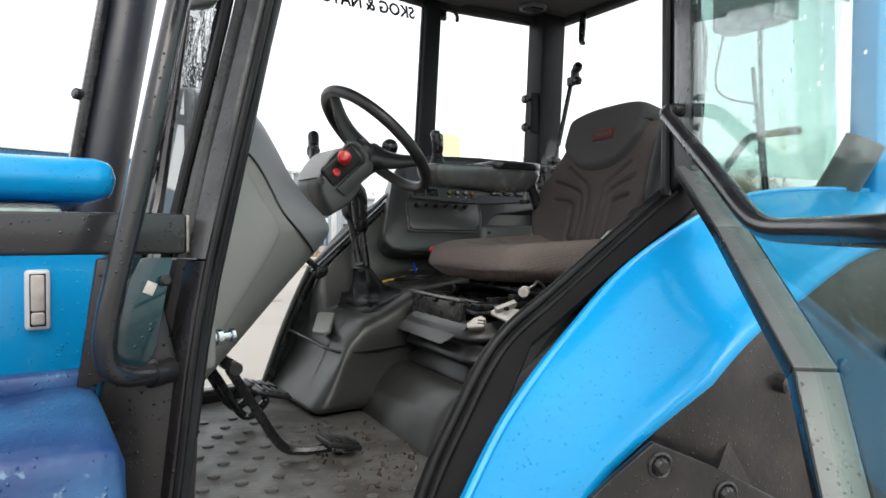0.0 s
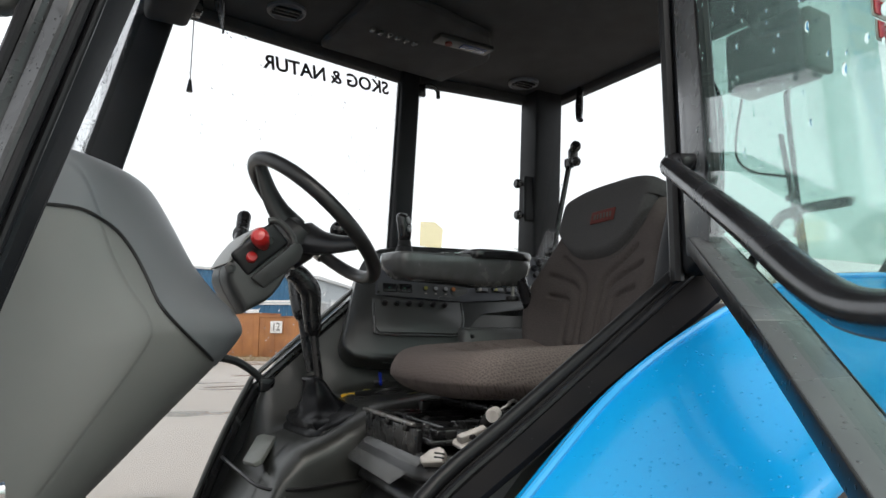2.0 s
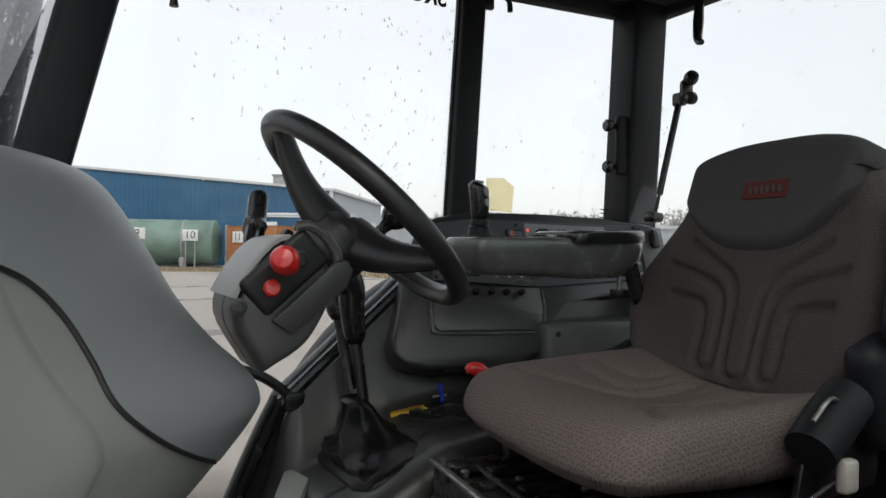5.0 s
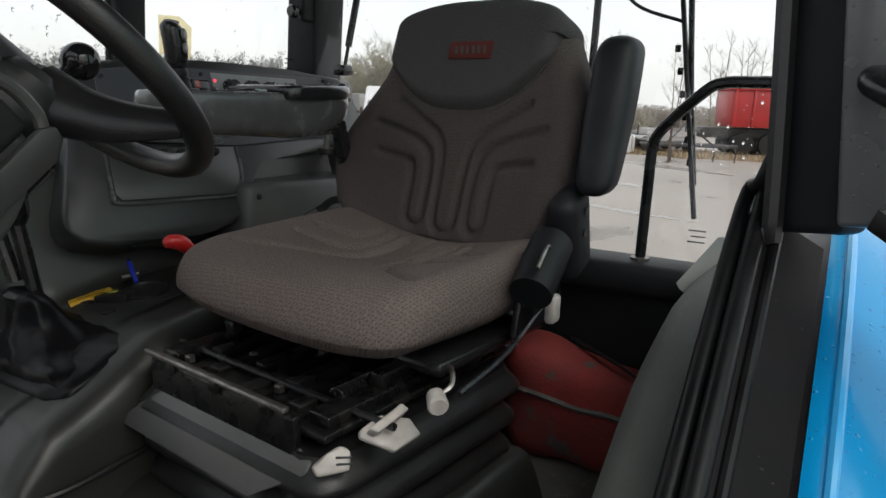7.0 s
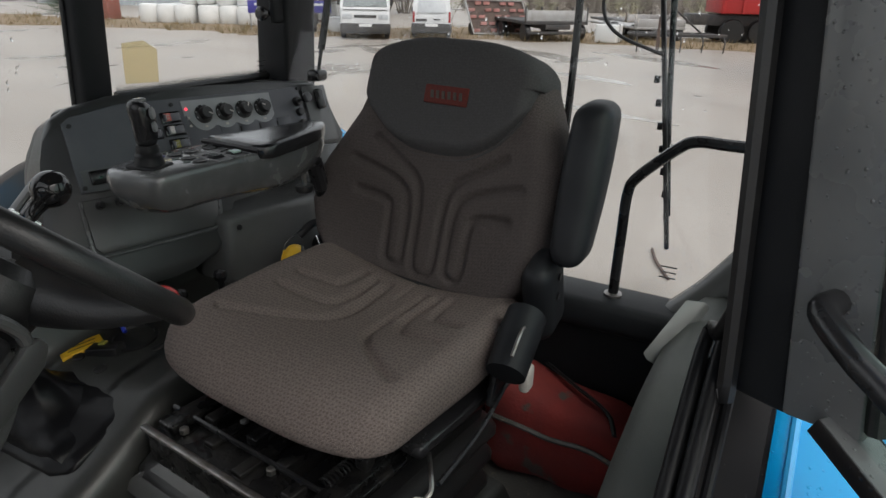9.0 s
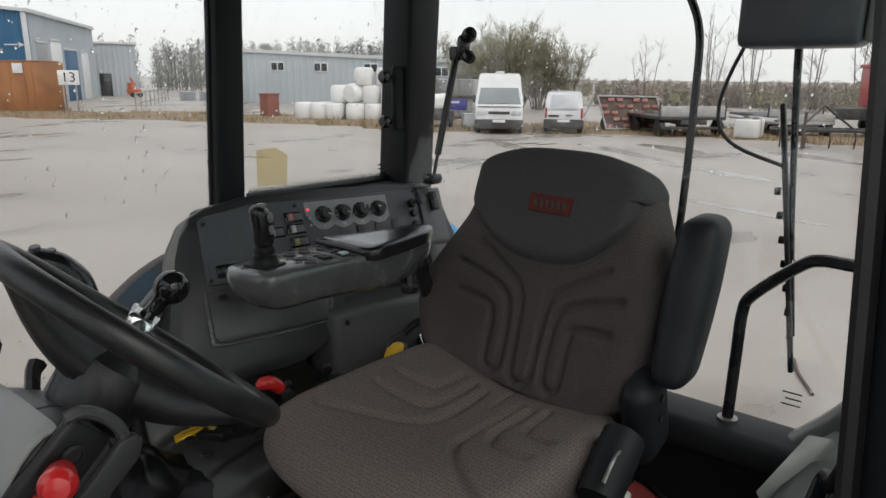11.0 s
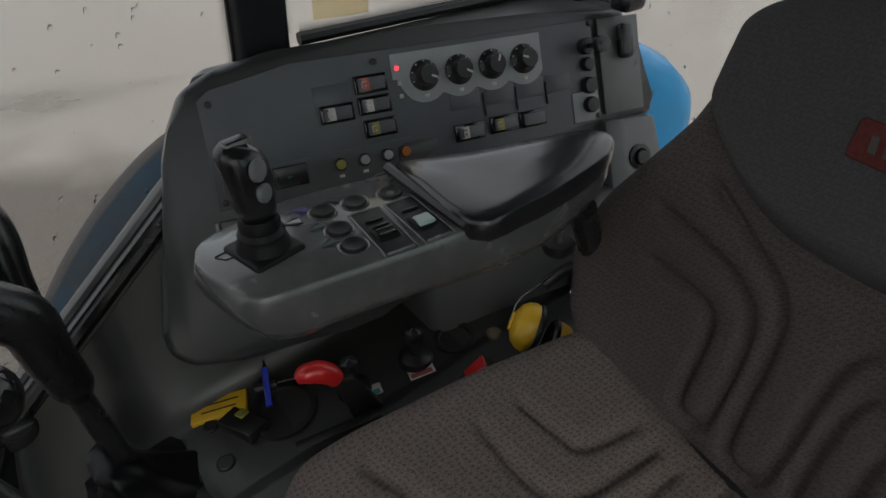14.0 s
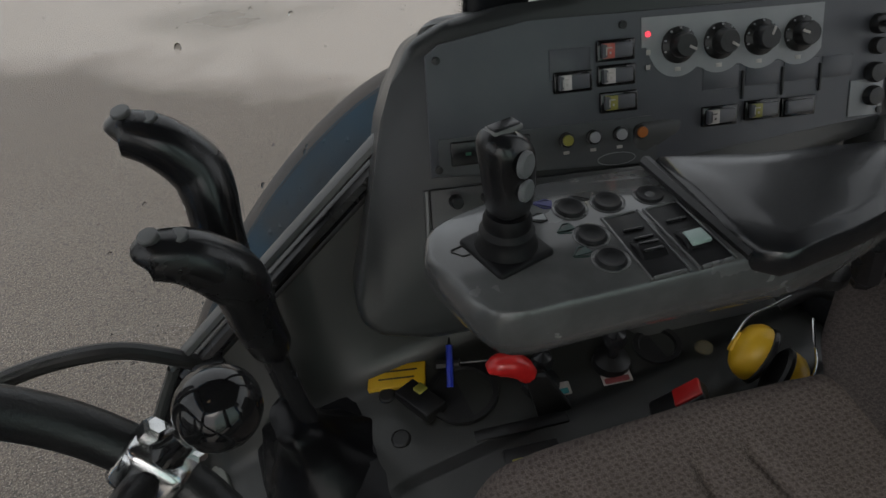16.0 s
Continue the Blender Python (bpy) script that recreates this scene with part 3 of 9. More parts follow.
door = thing("door_1", (*HINGE, 1.5), "open black-framed glass cab door with a tubular handle", "door", kind="structure")
FR = [(0.0, 1.87), (0.30, 1.74), (0.64, 1.57), (0.74, 1.42), (0.80, 1.15)]
bm = B()
for a, b in zip(FR, FR[1:]):
    beam(bm, door_pt(*a), door_pt(*b), 0.022, 0.05, (DY, -DX, 0), 0.002)
beam(bm, (1.235, 0.935, 1.86), (1.325, 1.02, 2.70), 0.02, 0.084, (0.45, 0.89, 0), 0.006)
part("door_frame", bm, M_DOORBAR, door)
# Black plates keep the bar's sides clear of the painted reflection.
bm = B()
for a, b in zip(FR, FR[1:]):
    for o in (-0.0262, 0.0262):
        beam(bm, door_pt(*a, o), door_pt(*b, o), 0.0222, 0.0025, (DY, -DX, 0), 0.001)
part("side_strip", bm, M_WETBLACK_SHADE, door, "black side strips of the frame")
part("gasket", tube(B(), [(1.212, 0.892, 1.88), (1.302, 0.982, 2.70)], 0.011, 8, 1, False), M_RUBBER, door)
ob = part("pane", pane([(1.30, 0.985, 2.68), door_pt(0.02, 1.87, -0.002), door_pt(0.30, 1.74, -0.002), door_pt(0.64, 1.57, -0.002), door_pt(0.74, 1.42, -0.002), door_pt(0.80, 1.15, -0.002), door_pt(1.1, 1.15, -0.002), door_pt(0.85, 2.68, -0.002)], (DY * 0.005, -DX * 0.005, 0)), M_GLASS_GREEN, door, "green tinted wet glass", smooth=False)
ob.visible_shadow = False
bm = tube(B(), [door_pt(-0.02, 2.0, 0.01), door_pt(-0.01, 1.998, 0.04), door_pt(0.04, 1.98, 0.055), door_pt(0.10, 1.955, 0.055), door_pt(0.42, 1.825, 0.055), door_pt(0.56, 1.765, 0.055), door_pt(0.64, 1.745, 0.055), door_pt(0.75, 1.742, 0.055), door_pt(0.92, 1.742, 0.055), door_pt(0.95, 1.742, 0.01)], 0.0145, 12, 6)
part("handle", bm, M_BLACK, door, "black tubular grab handle")

# ---- outside: hood, rail, step, fenders, exhaust ----
hood = thing("tractor_hood", (-0.6, 1.72, 1.4), "wet bright blue tractor engine hood", "tractor hood")
part("hood_top", box((-1.6, 1.36, 1.79), (0.19, 2.08, 1.868), 0.035, 2), M_BLUE, hood)
part("side_panel", box((-1.6, 1.38, 1.20), (0.18, 2.06, 1.77), 0.02, 2, lambda x, y, z: (x - 0.16 * max(0, 1.70 - z), y, z)), M_BLUE, hood)
lt = part("latch", box((0.042, 1.370, 1.562), (0.082, 1.384, 1.668), 0.007, 1, None, None, 3), M_LATCH, hood, "pale grey rectangular hood latch")
part("latch_recess", box((0.0495, 1.3685, 1.569), (0.0745, 1.372, 1.661), 0.005, 1, None, None, 2), M_BLACK, lt)
part("latch_handle", box((0.0515, 1.366, 1.5955), (0.0725, 1.374, 1.659), 0.003, 1, None, None, 2), M_WHITE, lt)
part("latch_button", box((0.0515, 1.3645, 1.571), (0.0725, 1.374, 1.594), 0.006, 1, None, None, 2), M_WHITE, lt)
rail = thing("side_rail", (-0.6, 1.19, 1.7), "black steel rail with rain drops beside the hood", "rail")
part("bar", box((-1.5, 1.15, 1.700), (0.262, 1.20, 1.765), 0.006), M_WETBLACK, rail)
part("end_cap", box((0.262, 1.152, 1.702), (0.268, 1.198, 1.763), 0.002), M_STEEL, rail)
for x in (-0.55, -0.05):
    part("bolt", lathe(B(), [(0.011, 0), (0.011, 0.006), (0.006, 0.009), (0, 0.009)], (x, 1.15, 1.732), (0, -1, 0), 6), M_BLACK, rail)
step = thing("step_box", (-0.2, 1.0, 1.1), "scuffed wet blue plastic step box", "step box")
part("body", box((-0.7, 0.84, 1.0), (0.13, 1.16, 1.50), 0.03, 3, lambda x, y, z: (x + 0.03 * (1.5 - z), y - 0.05 * (1.5 - z), z + 0.012 * math.sin(9 * x) * math.sin(7 * y))), M_BLUE_WORN, step)
part("lid_edge", box((-0.68, 0.825, 1.395), (0.14, 0.85, 1.425), 0.01), M_BLUE_WORN, step)
part("rear_flange", box((-0.7, 1.13, 1.49), (0.13, 1.165, 1.53), 0.012), M_BLUE_WORN, step)
grab = thing("grab_bar", (0.16, 1.09, 1.5), "wet black tubular grab bar at the front pillar", "grab bar")
part("tube", tube(B(), [(0.405, 1.28, 2.72), (0.293, 1.185, 2.277), (0.240, 1.105, 2.081), (0.204, 1.062, 1.933), (0.168, 1.050, 1.765), (0.136, 1.055, 1.62), (0.134, 1.066, 1.555), (0.160, 1.085, 1.525), (0.215, 1.13, 1.515)], 0.0165, 14, 6), M_WETBLACK, grab)
bm = tube(B(), [(0.20, 1.120, 1.515), (0.235, 1.145, 1.515)], 0.021, 12, 1, False)
part("bracket", bm, M_BLACK, grab)


FEND = [(p.x, p.z) for p in spline([(0.56, 0, 1.05), (0.62, 0, 1.17), (0.682, 0, 1.273), (0.756, 0, 1.382), (0.834, 0, 1.465), (0.925, 0, 1.545), (1.072, 0, 1.659), (1.248, 0, 1.746), (1.45, 0, 1.813), (1.685, 0, 1.841), (2.0, 0, 1.852), (2.2, 0, 1.847), (2.377, 0, 1.822), (2.464, 0, 1.788), (2.535, 0, 1.740), (2.597, 0, 1.680), (2.622, 0, 1.63), (2.628, 0, 1.57), (2.615, 0, 1.45)], 5)]


def arch_rings(bm, sec, lo=0, hi=999, inner=0.975):
    rings = []
    for i, (x, z) in enumerate(FEND):
        if not lo <= i <= hi:
            continue
        x0, z0 = FEND[max(0, i - 1)]
        x1, z1 = FEND[min(len(FEND) - 1, i + 1)]
        n = Vector((-(z1 - z0), x1 - x0)).normalized()
        g = float(np.interp(x, [0.55, 0.75, 0.95, 1.2], [0.45, 0.62, 0.9, 1.0]))
        rings.append([bm.verts.new((x + n.x * dr, inner + (y - inner) * g, z + n.y * dr * (0.4 + 0.6 * g if dr > -0.2 else 1))) for y, dr in sec])
    skin(bm, rings)
    return bm


fl = thing("fender", (1.4, 0.85, 1.2), "wet bright blue rear fender with rain drops", "fender")
ARCH_SEC = [(0.975, -0.012), (0.975, 0.0), (0.962, 0.005), (0.94, 0.0), (0.89, -0.022), (0.83, -0.052), (0.77, -0.078), (0.73, -0.090), (0.705, -0.094), (0.691, -0.100), (0.685, -0.112), (0.690, -0.122), (0.71, -0.112), (0.78, -0.092), (0.88, -0.042), (0.94, -0.016)]
part("arch", arch_rings(B(), ARCH_SEC), M_BLUE, fl, sharp=60)
part("inner_flange", arch_rings(B(), [(1.012, -0.030), (0.972, -0.014), (0.972, -0.022), (1.012, -0.040)]), M_CABWALL, fl, "dirty inner flange against the cab")
# Thin pale tube added as the highlight line near the fender's edge.
part("lip", tube(B(), [(x, 0.952, z + 0.006) for x, z in FEND[8:]], 0.006, 8, 1, False), M_BLUE_GLINT, fl, "pale tube drawn as the edge highlight")
part("liner", arch_rings(B(), [(0.712, -0.105), (0.702, -0.125), (0.704, -0.30), (0.70, -0.55), (0.73, -0.55), (0.73, -0.30), (0.725, -0.12)]), M_MUDDY, fl, "muddy black plastic liner")
part("liner_wall", prism(B(), [(1.0, 0.735, 1.20), (1.15, 0.735, 1.45), (1.5, 0.735, 1.6), (2.1, 0.735, 1.65), (2.5, 0.735, 1.5), (2.5, 0.735, 0.75), (1.0, 0.735, 0.75)], (0, 0.012, 0)), M_MUDDY, fl)
plate = part("liner_plate", prism(B(), [(0.762, 0.782, 1.297), (0.830, 0.761, 1.350), (0.897, 0.741, 1.399), (1.013, 0.706, 1.345), (1.136, 0.669, 1.278), (1.196, 0.651, 1.211), (1.17, 0.659, 0.95), (0.74, 0.788, 0.95)], (-0.0035, -0.012, 0), 0.003, 2), M_MUDDY, fl, "overlapping lower liner plate")
for x, y, z in ((0.908, 0.738, 1.36), (1.03, 0.701, 1.30)):
    part("bolt", lathe(B(), [(0.023, 0.010), (0.023, 0.015), (0.019, 0.017), (0.015, 0.014), (0.013, 0.020), (0.009, 0.024), (0.0, 0.024)], (x, y, z), (-0.28, -0.96, 0), 18), M_BLACK, plate)
for x, z in ((1.22, 1.46), (1.42, 1.47), (1.62, 1.48)):
    part("bolt", lathe(B(), [(0.018, -0.02), (0.018, 0.008), (0.013, 0.012), (0.0, 0.012)], (x, 0.703, z), (0, -1, 0), 12), M_BLACK, fl)
fr_ = thing("fender", (1.6, 2.55, 1.2), "dirty wet blue rear fender outside the side window", "fender")
RSEC = [(3.40 - y, dr) for y, dr in [(0.975, -0.012), (0.975, 0.0), (0.94, 0.010), (0.85, 0.014), (0.78, 0.0), (0.73, -0.035), (0.695, -0.10), (0.685, -0.145), (0.695, -0.148), (0.71, -0.10), (0.75, -0.05), (0.85, -0.01)]]
FEND_R = [(p.x, p.z) for p in spline([(0.94, 0, 1.36), (1.0, 0, 1.475), (1.064, 0, 1.575), (1.13, 0, 1.665), (1.192, 0, 1.732), (1.258, 0, 1.79), (1.336, 0, 1.842), (1.42, 0, 1.875), (1.55, 0, 1.90), (1.75, 0, 1.90), (2.0, 0, 1.852)], 5)]


def front_arch(sec):
    bm, rings = B(), []
    for i, (x, z) in enumerate(FEND_R):
        (x0, z0), (x1, z1) = FEND_R[max(0, i - 1)], FEND_R[min(len(FEND_R) - 1, i + 1)]
        nr = Vector((-(z1 - z0), x1 - x0)).normalized()
        rings.append([bm.verts.new((x + nr.x * dr, y, z + nr.y * dr)) for y, dr in sec])
    skin(bm, rings)
    return bm


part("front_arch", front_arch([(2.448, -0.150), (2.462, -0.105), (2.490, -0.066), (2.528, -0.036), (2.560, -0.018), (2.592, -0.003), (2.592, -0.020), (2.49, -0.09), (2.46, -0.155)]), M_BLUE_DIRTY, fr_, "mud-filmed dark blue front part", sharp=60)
part("arch_crest", front_arch([(2.588, -0.0045), (2.602, -0.001), (2.620, 0.0), (2.66, -0.02), (2.70, -0.08), (2.70, -0.12), (2.66, -0.06), (2.60, -0.03)]), M_MUDFILM, fr_, "brown mud-filmed crest", sharp=60)
part("inner_wall", prism(B(), [(1.85, 2.447, 1.66), (2.40, 2.447, 1.665), (2.479, 2.447, 1.64), (2.575, 2.447, 1.587), (2.66, 2.447, 1.53), (2.74, 2.447, 1.46), (2.76, 2.447, 1.1), (1.85, 2.447, 1.1)], (0, 0.03, 0), 0.014, 3), M_BLUE, fr_)
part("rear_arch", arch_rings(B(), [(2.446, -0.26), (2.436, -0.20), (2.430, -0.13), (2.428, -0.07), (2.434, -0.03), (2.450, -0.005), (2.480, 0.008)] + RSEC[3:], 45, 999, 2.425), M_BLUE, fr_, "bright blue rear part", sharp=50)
part("liner", arch_rings(B(), [(3.40 - y, dr) for y, dr in [(0.70, -0.12), (0.688, -0.15), (0.70, -0.30), (0.69, -0.40), (0.72, -0.40), (0.72, -0.30), (0.715, -0.15)]], 30, 999, 2.425), M_MUDDY, fr_)
axle = thing("rear_axle", (1.48, 1.6, 0.69), "rear tractor axle with large black wheels under the fenders", "axle")
part("axle_beam", tube(B(), [(1.48, 0.75, 0.69), (1.48, 2.6, 0.69)], 0.09, 14, 1, False), M_MUDDY, axle)
for y0, y1 in ((0.75, 0.96), (2.5, 2.66)):
    tyre = part("tyre", lathe(B(), [(0.42, 0.0), (0.62, 0.0), (0.69, 0.03), (0.69, y1 - y0 - 0.03), (0.62, y1 - y0), (0.42, y1 - y0)], (1.48, y0, 0.69), (0, 1, 0), 36), M_RUBBER, axle)
    part("rim", lathe(B(), [(0.10, 0.05), (0.41, 0.03), (0.41, y1 - y0 - 0.03), (0.10, y1 - y0 - 0.05)], (1.48, y0, 0.69), (0, 1, 0), 28), M_MUDDY, tyre)

ex = thing("exhaust_pipe", (0.36, 2.67, 1.6), "black upright exhaust muffler with a bent bare steel tip", "exhaust pipe")
part("muffler", lathe(B(), [(0.05, -0.32), (0.05, -0.3), (0.075, -0.02), (0.084, 0.0), (0.084, 0.98), (0.06, 1.02), (0.04, 1.03)], (0.245, 2.67, 1.62), (0.17, 0, 1), 24), M_EXHAUST, ex)
part("tip", tube(B(), [(0.395, 2.67, 2.56), (0.41, 2.67, 2.64), (0.39, 2.67, 2.71), (0.335, 2.67, 2.79), (0.285, 2.67, 2.93)], [0.06, 0.058, 0.055, 0.050, 0.022], 14), M_RUSTY, ex, "heat-tinted bent steel tip")
part("shield", beam(B(), (0.165, 2.63, 1.66), (0.315, 2.63, 2.56), 0.035, 0.09, (0, 1, 0), 0.008), M_BLACK, ex, "black heat shield strip")
part("lamp_stub", lathe(B(), [(0.012, -0.03), (0.02, 0.0), (0.02, 0.02), (0.014, 0.026)], (0.235, 2.60, 2.19), (-0.7, -0.3, 0.1), 14), M_BLACK, ex)
part("down_pipe", tube(B(), [(0.215, 2.67, 1.36), (0.21, 2.6, 1.26), (0.2, 2.3, 1.24), (0.02, 1.9, 1.32)], 0.045, 12), M_EXHAUST, ex)
part("bracket", beam(B(), (0.02, 1.98, 1.66), (0.24, 2.62, 1.66), 0.05, 0.05), M_BLACK, ex)

# chassis and front wheels that carry the hood
chs = thing("tractor_chassis", (-0.6, 1.72, 0.7), "dark engine block and front axle below the hood", "chassis")
part("engine_block", box((-1.45, 1.46, 0.55), (1.5, 1.98, 1.06), 0.05, 1, lambda x, y, z: (x, y, z + (0.18 if x < -0.2 and z > 0.9 else 0))), M_MUDDY, chs)
part("front_axle", tube(B(), [(-1.1, 1.12, 0.55), (-1.1, 1.72, 0.6), (-1.1, 2.32, 0.55)], 0.08, 12, 3), M_MUDDY, chs)
for y in (1.0, 2.28):
    ft = part("front_tyre", lathe(B(), [(0.30, 0.0), (0.48, 0.01), (0.55, 0.05), (0.55, 0.11), (0.48, 0.15), (0.30, 0.16)], (-1.1, y, 0.55), (0, 1, 0), 32), M_RUBBER, chs)
    part("rim", lathe(B(), [(0.06, 0.05), (0.29, 0.03), (0.29, 0.13), (0.06, 0.11)], (-1.1, y, 0.55), (0, 1, 0), 24), M_WETGREY, ft)
# ---- dashboard ----
dash = thing("dashboard_console", (0.45, 1.7, 1.2), "grey moulded plastic dashboard fairing with a black seam", "dashboard")
PROF = [(0.40, 2.05), (0.45, 2.053), (0.51, 2.045), (0.55, 2.03), (0.58, 2.0), (0.62, 1.935), (0.655, 1.875), (0.70, 1.82), (0.745, 1.777), (0.762, 1.745), (0.755, 1.72), (0.71, 1.665), (0.62, 1.57), (0.53, 1.475), (0.42, 1.365), (0.30, 1.27), (0.23, 1.24)]
SEAM = [(0.21, 1.945), (0.38, 1.942), (0.43, 1.94), (0.46, 1.93), (0.495, 1.91), (0.525, 1.875), (0.55, 1.83), (0.575, 1.78), (0.625, 1.73), (0.69, 1.68), (0.80, 1.60)]
DY0, DY1 = 1.56, 1.97


def dash_at(x, z, t, grow=0.0):
    """A point of the fairing's profile at t from -1 (door side) to 1; in plan the nose is rounded."""
    o = (DY1 - DY0) / 2 * math.sin(t * math.pi / 2)
    k = 1 - 0.05 * max(0, abs(t) - 0.6) ** 2 / 0.16
    kx = 1 - 8.5 * o * o
    return (0.2 + (x - 0.2) * (kx + grow), (DY0 + DY1) / 2 + o * (1 + grow), 1.66 + (z - 1.66) * (k + grow))


def dash_loft(prof, grow=0.0):
    bm = B()
    rings = [[Vector(dash_at(x, z, -1 + i / 20, grow)) for x, z in prof] for i in range(41)]
    for end, sg in ((0, -1), (-1, 1)):
        base = rings[end]
        c = Vector((0.40, base[0].y, 1.70))
        dome = [[c + (p - c) * s + Vector((0, sg * 0.022 * math.sqrt(1 - s * s), 0)) for p in base] for s in (0.985, 0.95, 0.88, 0.76, 0.58, 0.34, 0.08)]
        rings = (list(reversed(dome)) + rings) if end == 0 else (rings + dome)
    skin(bm, [[bm.verts.new(p) for p in r] for r in rings])
    return bm


smooth2 = lambda pts, k=4: [(p.x, p.z) for p in spline([(x, 0, z) for x, z in pts], k)]
seam_z = lambda x: float(np.interp(x, [p[0] for p in SEAM], [p[1] for p in SEAM]))
part("body", dash_loft(smooth2(PROF)), M_DASH, dash, sharp=80)
bm = dash_loft(smooth2(PROF), 0.006)
for x, z in SEAM:
    bmesh.ops.bisect_plane(bm, geom=list(bm.verts) + list(bm.edges) + list(bm.faces), plane_co=(x, 0, 0), plane_no=(1, 0, 0))
for (x0, z0), (x1, z1) in zip(SEAM, SEAM[1:]):
    fs = [f for f in bm.faces if x0 < f.calc_center_median().x < x1]
    geom = list({v for f in fs for v in f.verts}) + list({e for f in fs for e in f.edges}) + fs
    bmesh.ops.bisect_plane(bm, geom=geom, plane_co=(x0, 0, z0), plane_no=(-(z1 - z0), 0, x1 - x0))
bmesh.ops.delete(bm, geom=[f for f in bm.faces if f.calc_center_median().z < seam_z(f.calc_center_median().x)], context="FACES")
tree = BVHTree.FromBMesh(bm)
seam_pts = []
for x, z in smooth2(SEAM[1:-1], 4):
    hit = tree.ray_cast(Vector((x, 1.0, z + 0.004)), Vector((0, 1, 0)))
    if hit[0]:
        seam_pts.append(hit[0] + Vector((0, -0.0005, -0.003)))
part("hood_cover", bm, M_DASH_TOP, dash, "blue-grey upper cover", sharp=80)
part("seam", tube(B(), seam_pts, 0.003, 6, 2), M_RUBBER, dash)
hose = thing("hose", (0.9, 2.38, 1.6), "curved black rubber hose along the side window", "hose")
part("pipe", tube(B(), [(0.58, 2.33, 1.62), (0.70, 2.365, 1.655), (0.77, 2.385, 1.665), (0.835, 2.392, 1.665), (0.905, 2.39, 1.655), (0.96, 2.385, 1.625), (1.01, 2.385, 1.58)], 0.0125, 10), M_RUBBER, hose)
part("clip", box((0.985, 2.365, 1.555), (1.035, 2.41, 1.60), 0.008), M_BLACK, hose)
part("pedal_shaft", tube(B(), [(0.47, 1.60, 1.41), (0.47, 2.14, 1.41)], 0.016, 10, 1, False), M_BLACK, dash)

# ---- pedals ----
for name, y, foot, lab in (("clutch_pedal", 1.66, (0.74, 1.62, 1.185), "black hanging foot pedal with a bent steel arm"), ("brake_pedal", 1.98, (0.70, 2.03, 1.235), "black foot pedal with a ribbed rubber tread"), ("brake_pedal", 2.10, (0.70, 2.14, 1.235), "black foot pedal with a ribbed rubber tread")):
    pd = thing(name, (0.55, y, 1.3), lab, "pedal", "foot pedals")
    fx, fy, fz = foot
    part("arm", tube(B(), [(0.47, y, 1.40), (0.53, y, 1.30), (0.60, y, 1.19), (0.655, y - 0.01, fz - 0.015), (fx - 0.02, fy, fz - 0.01)], 0.012, 8), M_BLACK, pd)
    tr = part("tread", rbox(B(), (-0.05, -0.045, -0.008), (0.05, 0.045, 0.008), 0.006, 1, None, frame_at((fx, fy, fz), (0.9, 0, -0.25), (0, 1, 0))), M_RUBBER, pd)
    for i in range(4):
        part("rib", rbox(B(), (-0.045 + 0.025 * i, -0.038, 0.007), (-0.033 + 0.025 * i, 0.038, 0.013), 0.002, 1, None, frame_at((fx, fy, fz), (0.9, 0, -0.25), (0, 1, 0)), 1), M_RUBBER, tr)

# ---- steering ----
WC, WN = Vector((0.932, 1.787, 2.0)), Vector((0.675, -0.088, 0.733)).normalized()
wx = Vector((WN.z, 0, -WN.x)).normalized()
wy = WN.cross(wx)
steer = thing("steering_wheel", (0.80, 1.725, 1.85), "black three-spoke steering wheel with a chrome-clamped spinner ball", "steering wheel")


def wp(ang, r, h=0.0):
    a = radians(ang)
    return WC + WN * h + (wx * math.cos(a) + wy * math.sin(a)) * r


bm = B()
RIM, N1, N2 = 0.19, 72, 14
ring = [[bm.verts.new(wp(360 * i / N1, RIM + 0.0165 * math.cos(2 * math.pi * j / N2), 0.0165 * math.sin(2 * math.pi * j / N2))) for j in range(N2)] for i in range(N1)]
skin(bm, ring + [ring[0]], True, False)
part("rim", bm, M_RUBBER, steer)
for a in (180, 62, -62):
    part("spoke", tube(B(), [wp(a, 0.015, -0.05), wp(a, 0.07, -0.045), wp(a, 0.12, -0.03), wp(a, 0.176, -0.002)], [0.044, 0.034, 0.026, 0.018], 12, 5, True, 0.62), M_RUBBER, steer)
part("hub", lathe(B(), [(0.03, -0.125), (0.05, -0.115), (0.06, -0.07), (0.056, -0.045), (0.04, -0.03), (0.0, -0.026)], WC, WN, 28), M_RUBBER, steer)
BALL = Vector((1.059, 1.935, 2.006))
stem = (BALL - wp(62, RIM)).normalized()
prof_ball = [(0.0, 0.027)] + [(0.027 * math.cos(radians(e)), 0.027 * math.sin(radians(e))) for e in range(75, -61, -15)] + [(0.011, -0.034), (0.011, -0.05), (0.014, -0.058)]
ball = part("spinner_ball", lathe(B(), prof_ball, BALL, stem, 26), M_GLOSS, steer, "glossy black spinner ball", sharp=70)
part("clamp", rbox(B(), (-0.02, -0.024, -0.021), (0.02, 0.024, 0.021), 0.011, 1, None, frame_at(wp(62, RIM), WN, wp(70, RIM) - wp(54, RIM)), 3), M_CHROME, steer, "chrome clamp")
for k in (-1, 1):
    part("clamp_bolt", lathe(B(), [(0.009, 0), (0.009, 0.010), (0.006, 0.012), (0, 0.012)], wp(62 + 4.5 * k, RIM, 0.018), WN, 6), M_CHROME, steer)

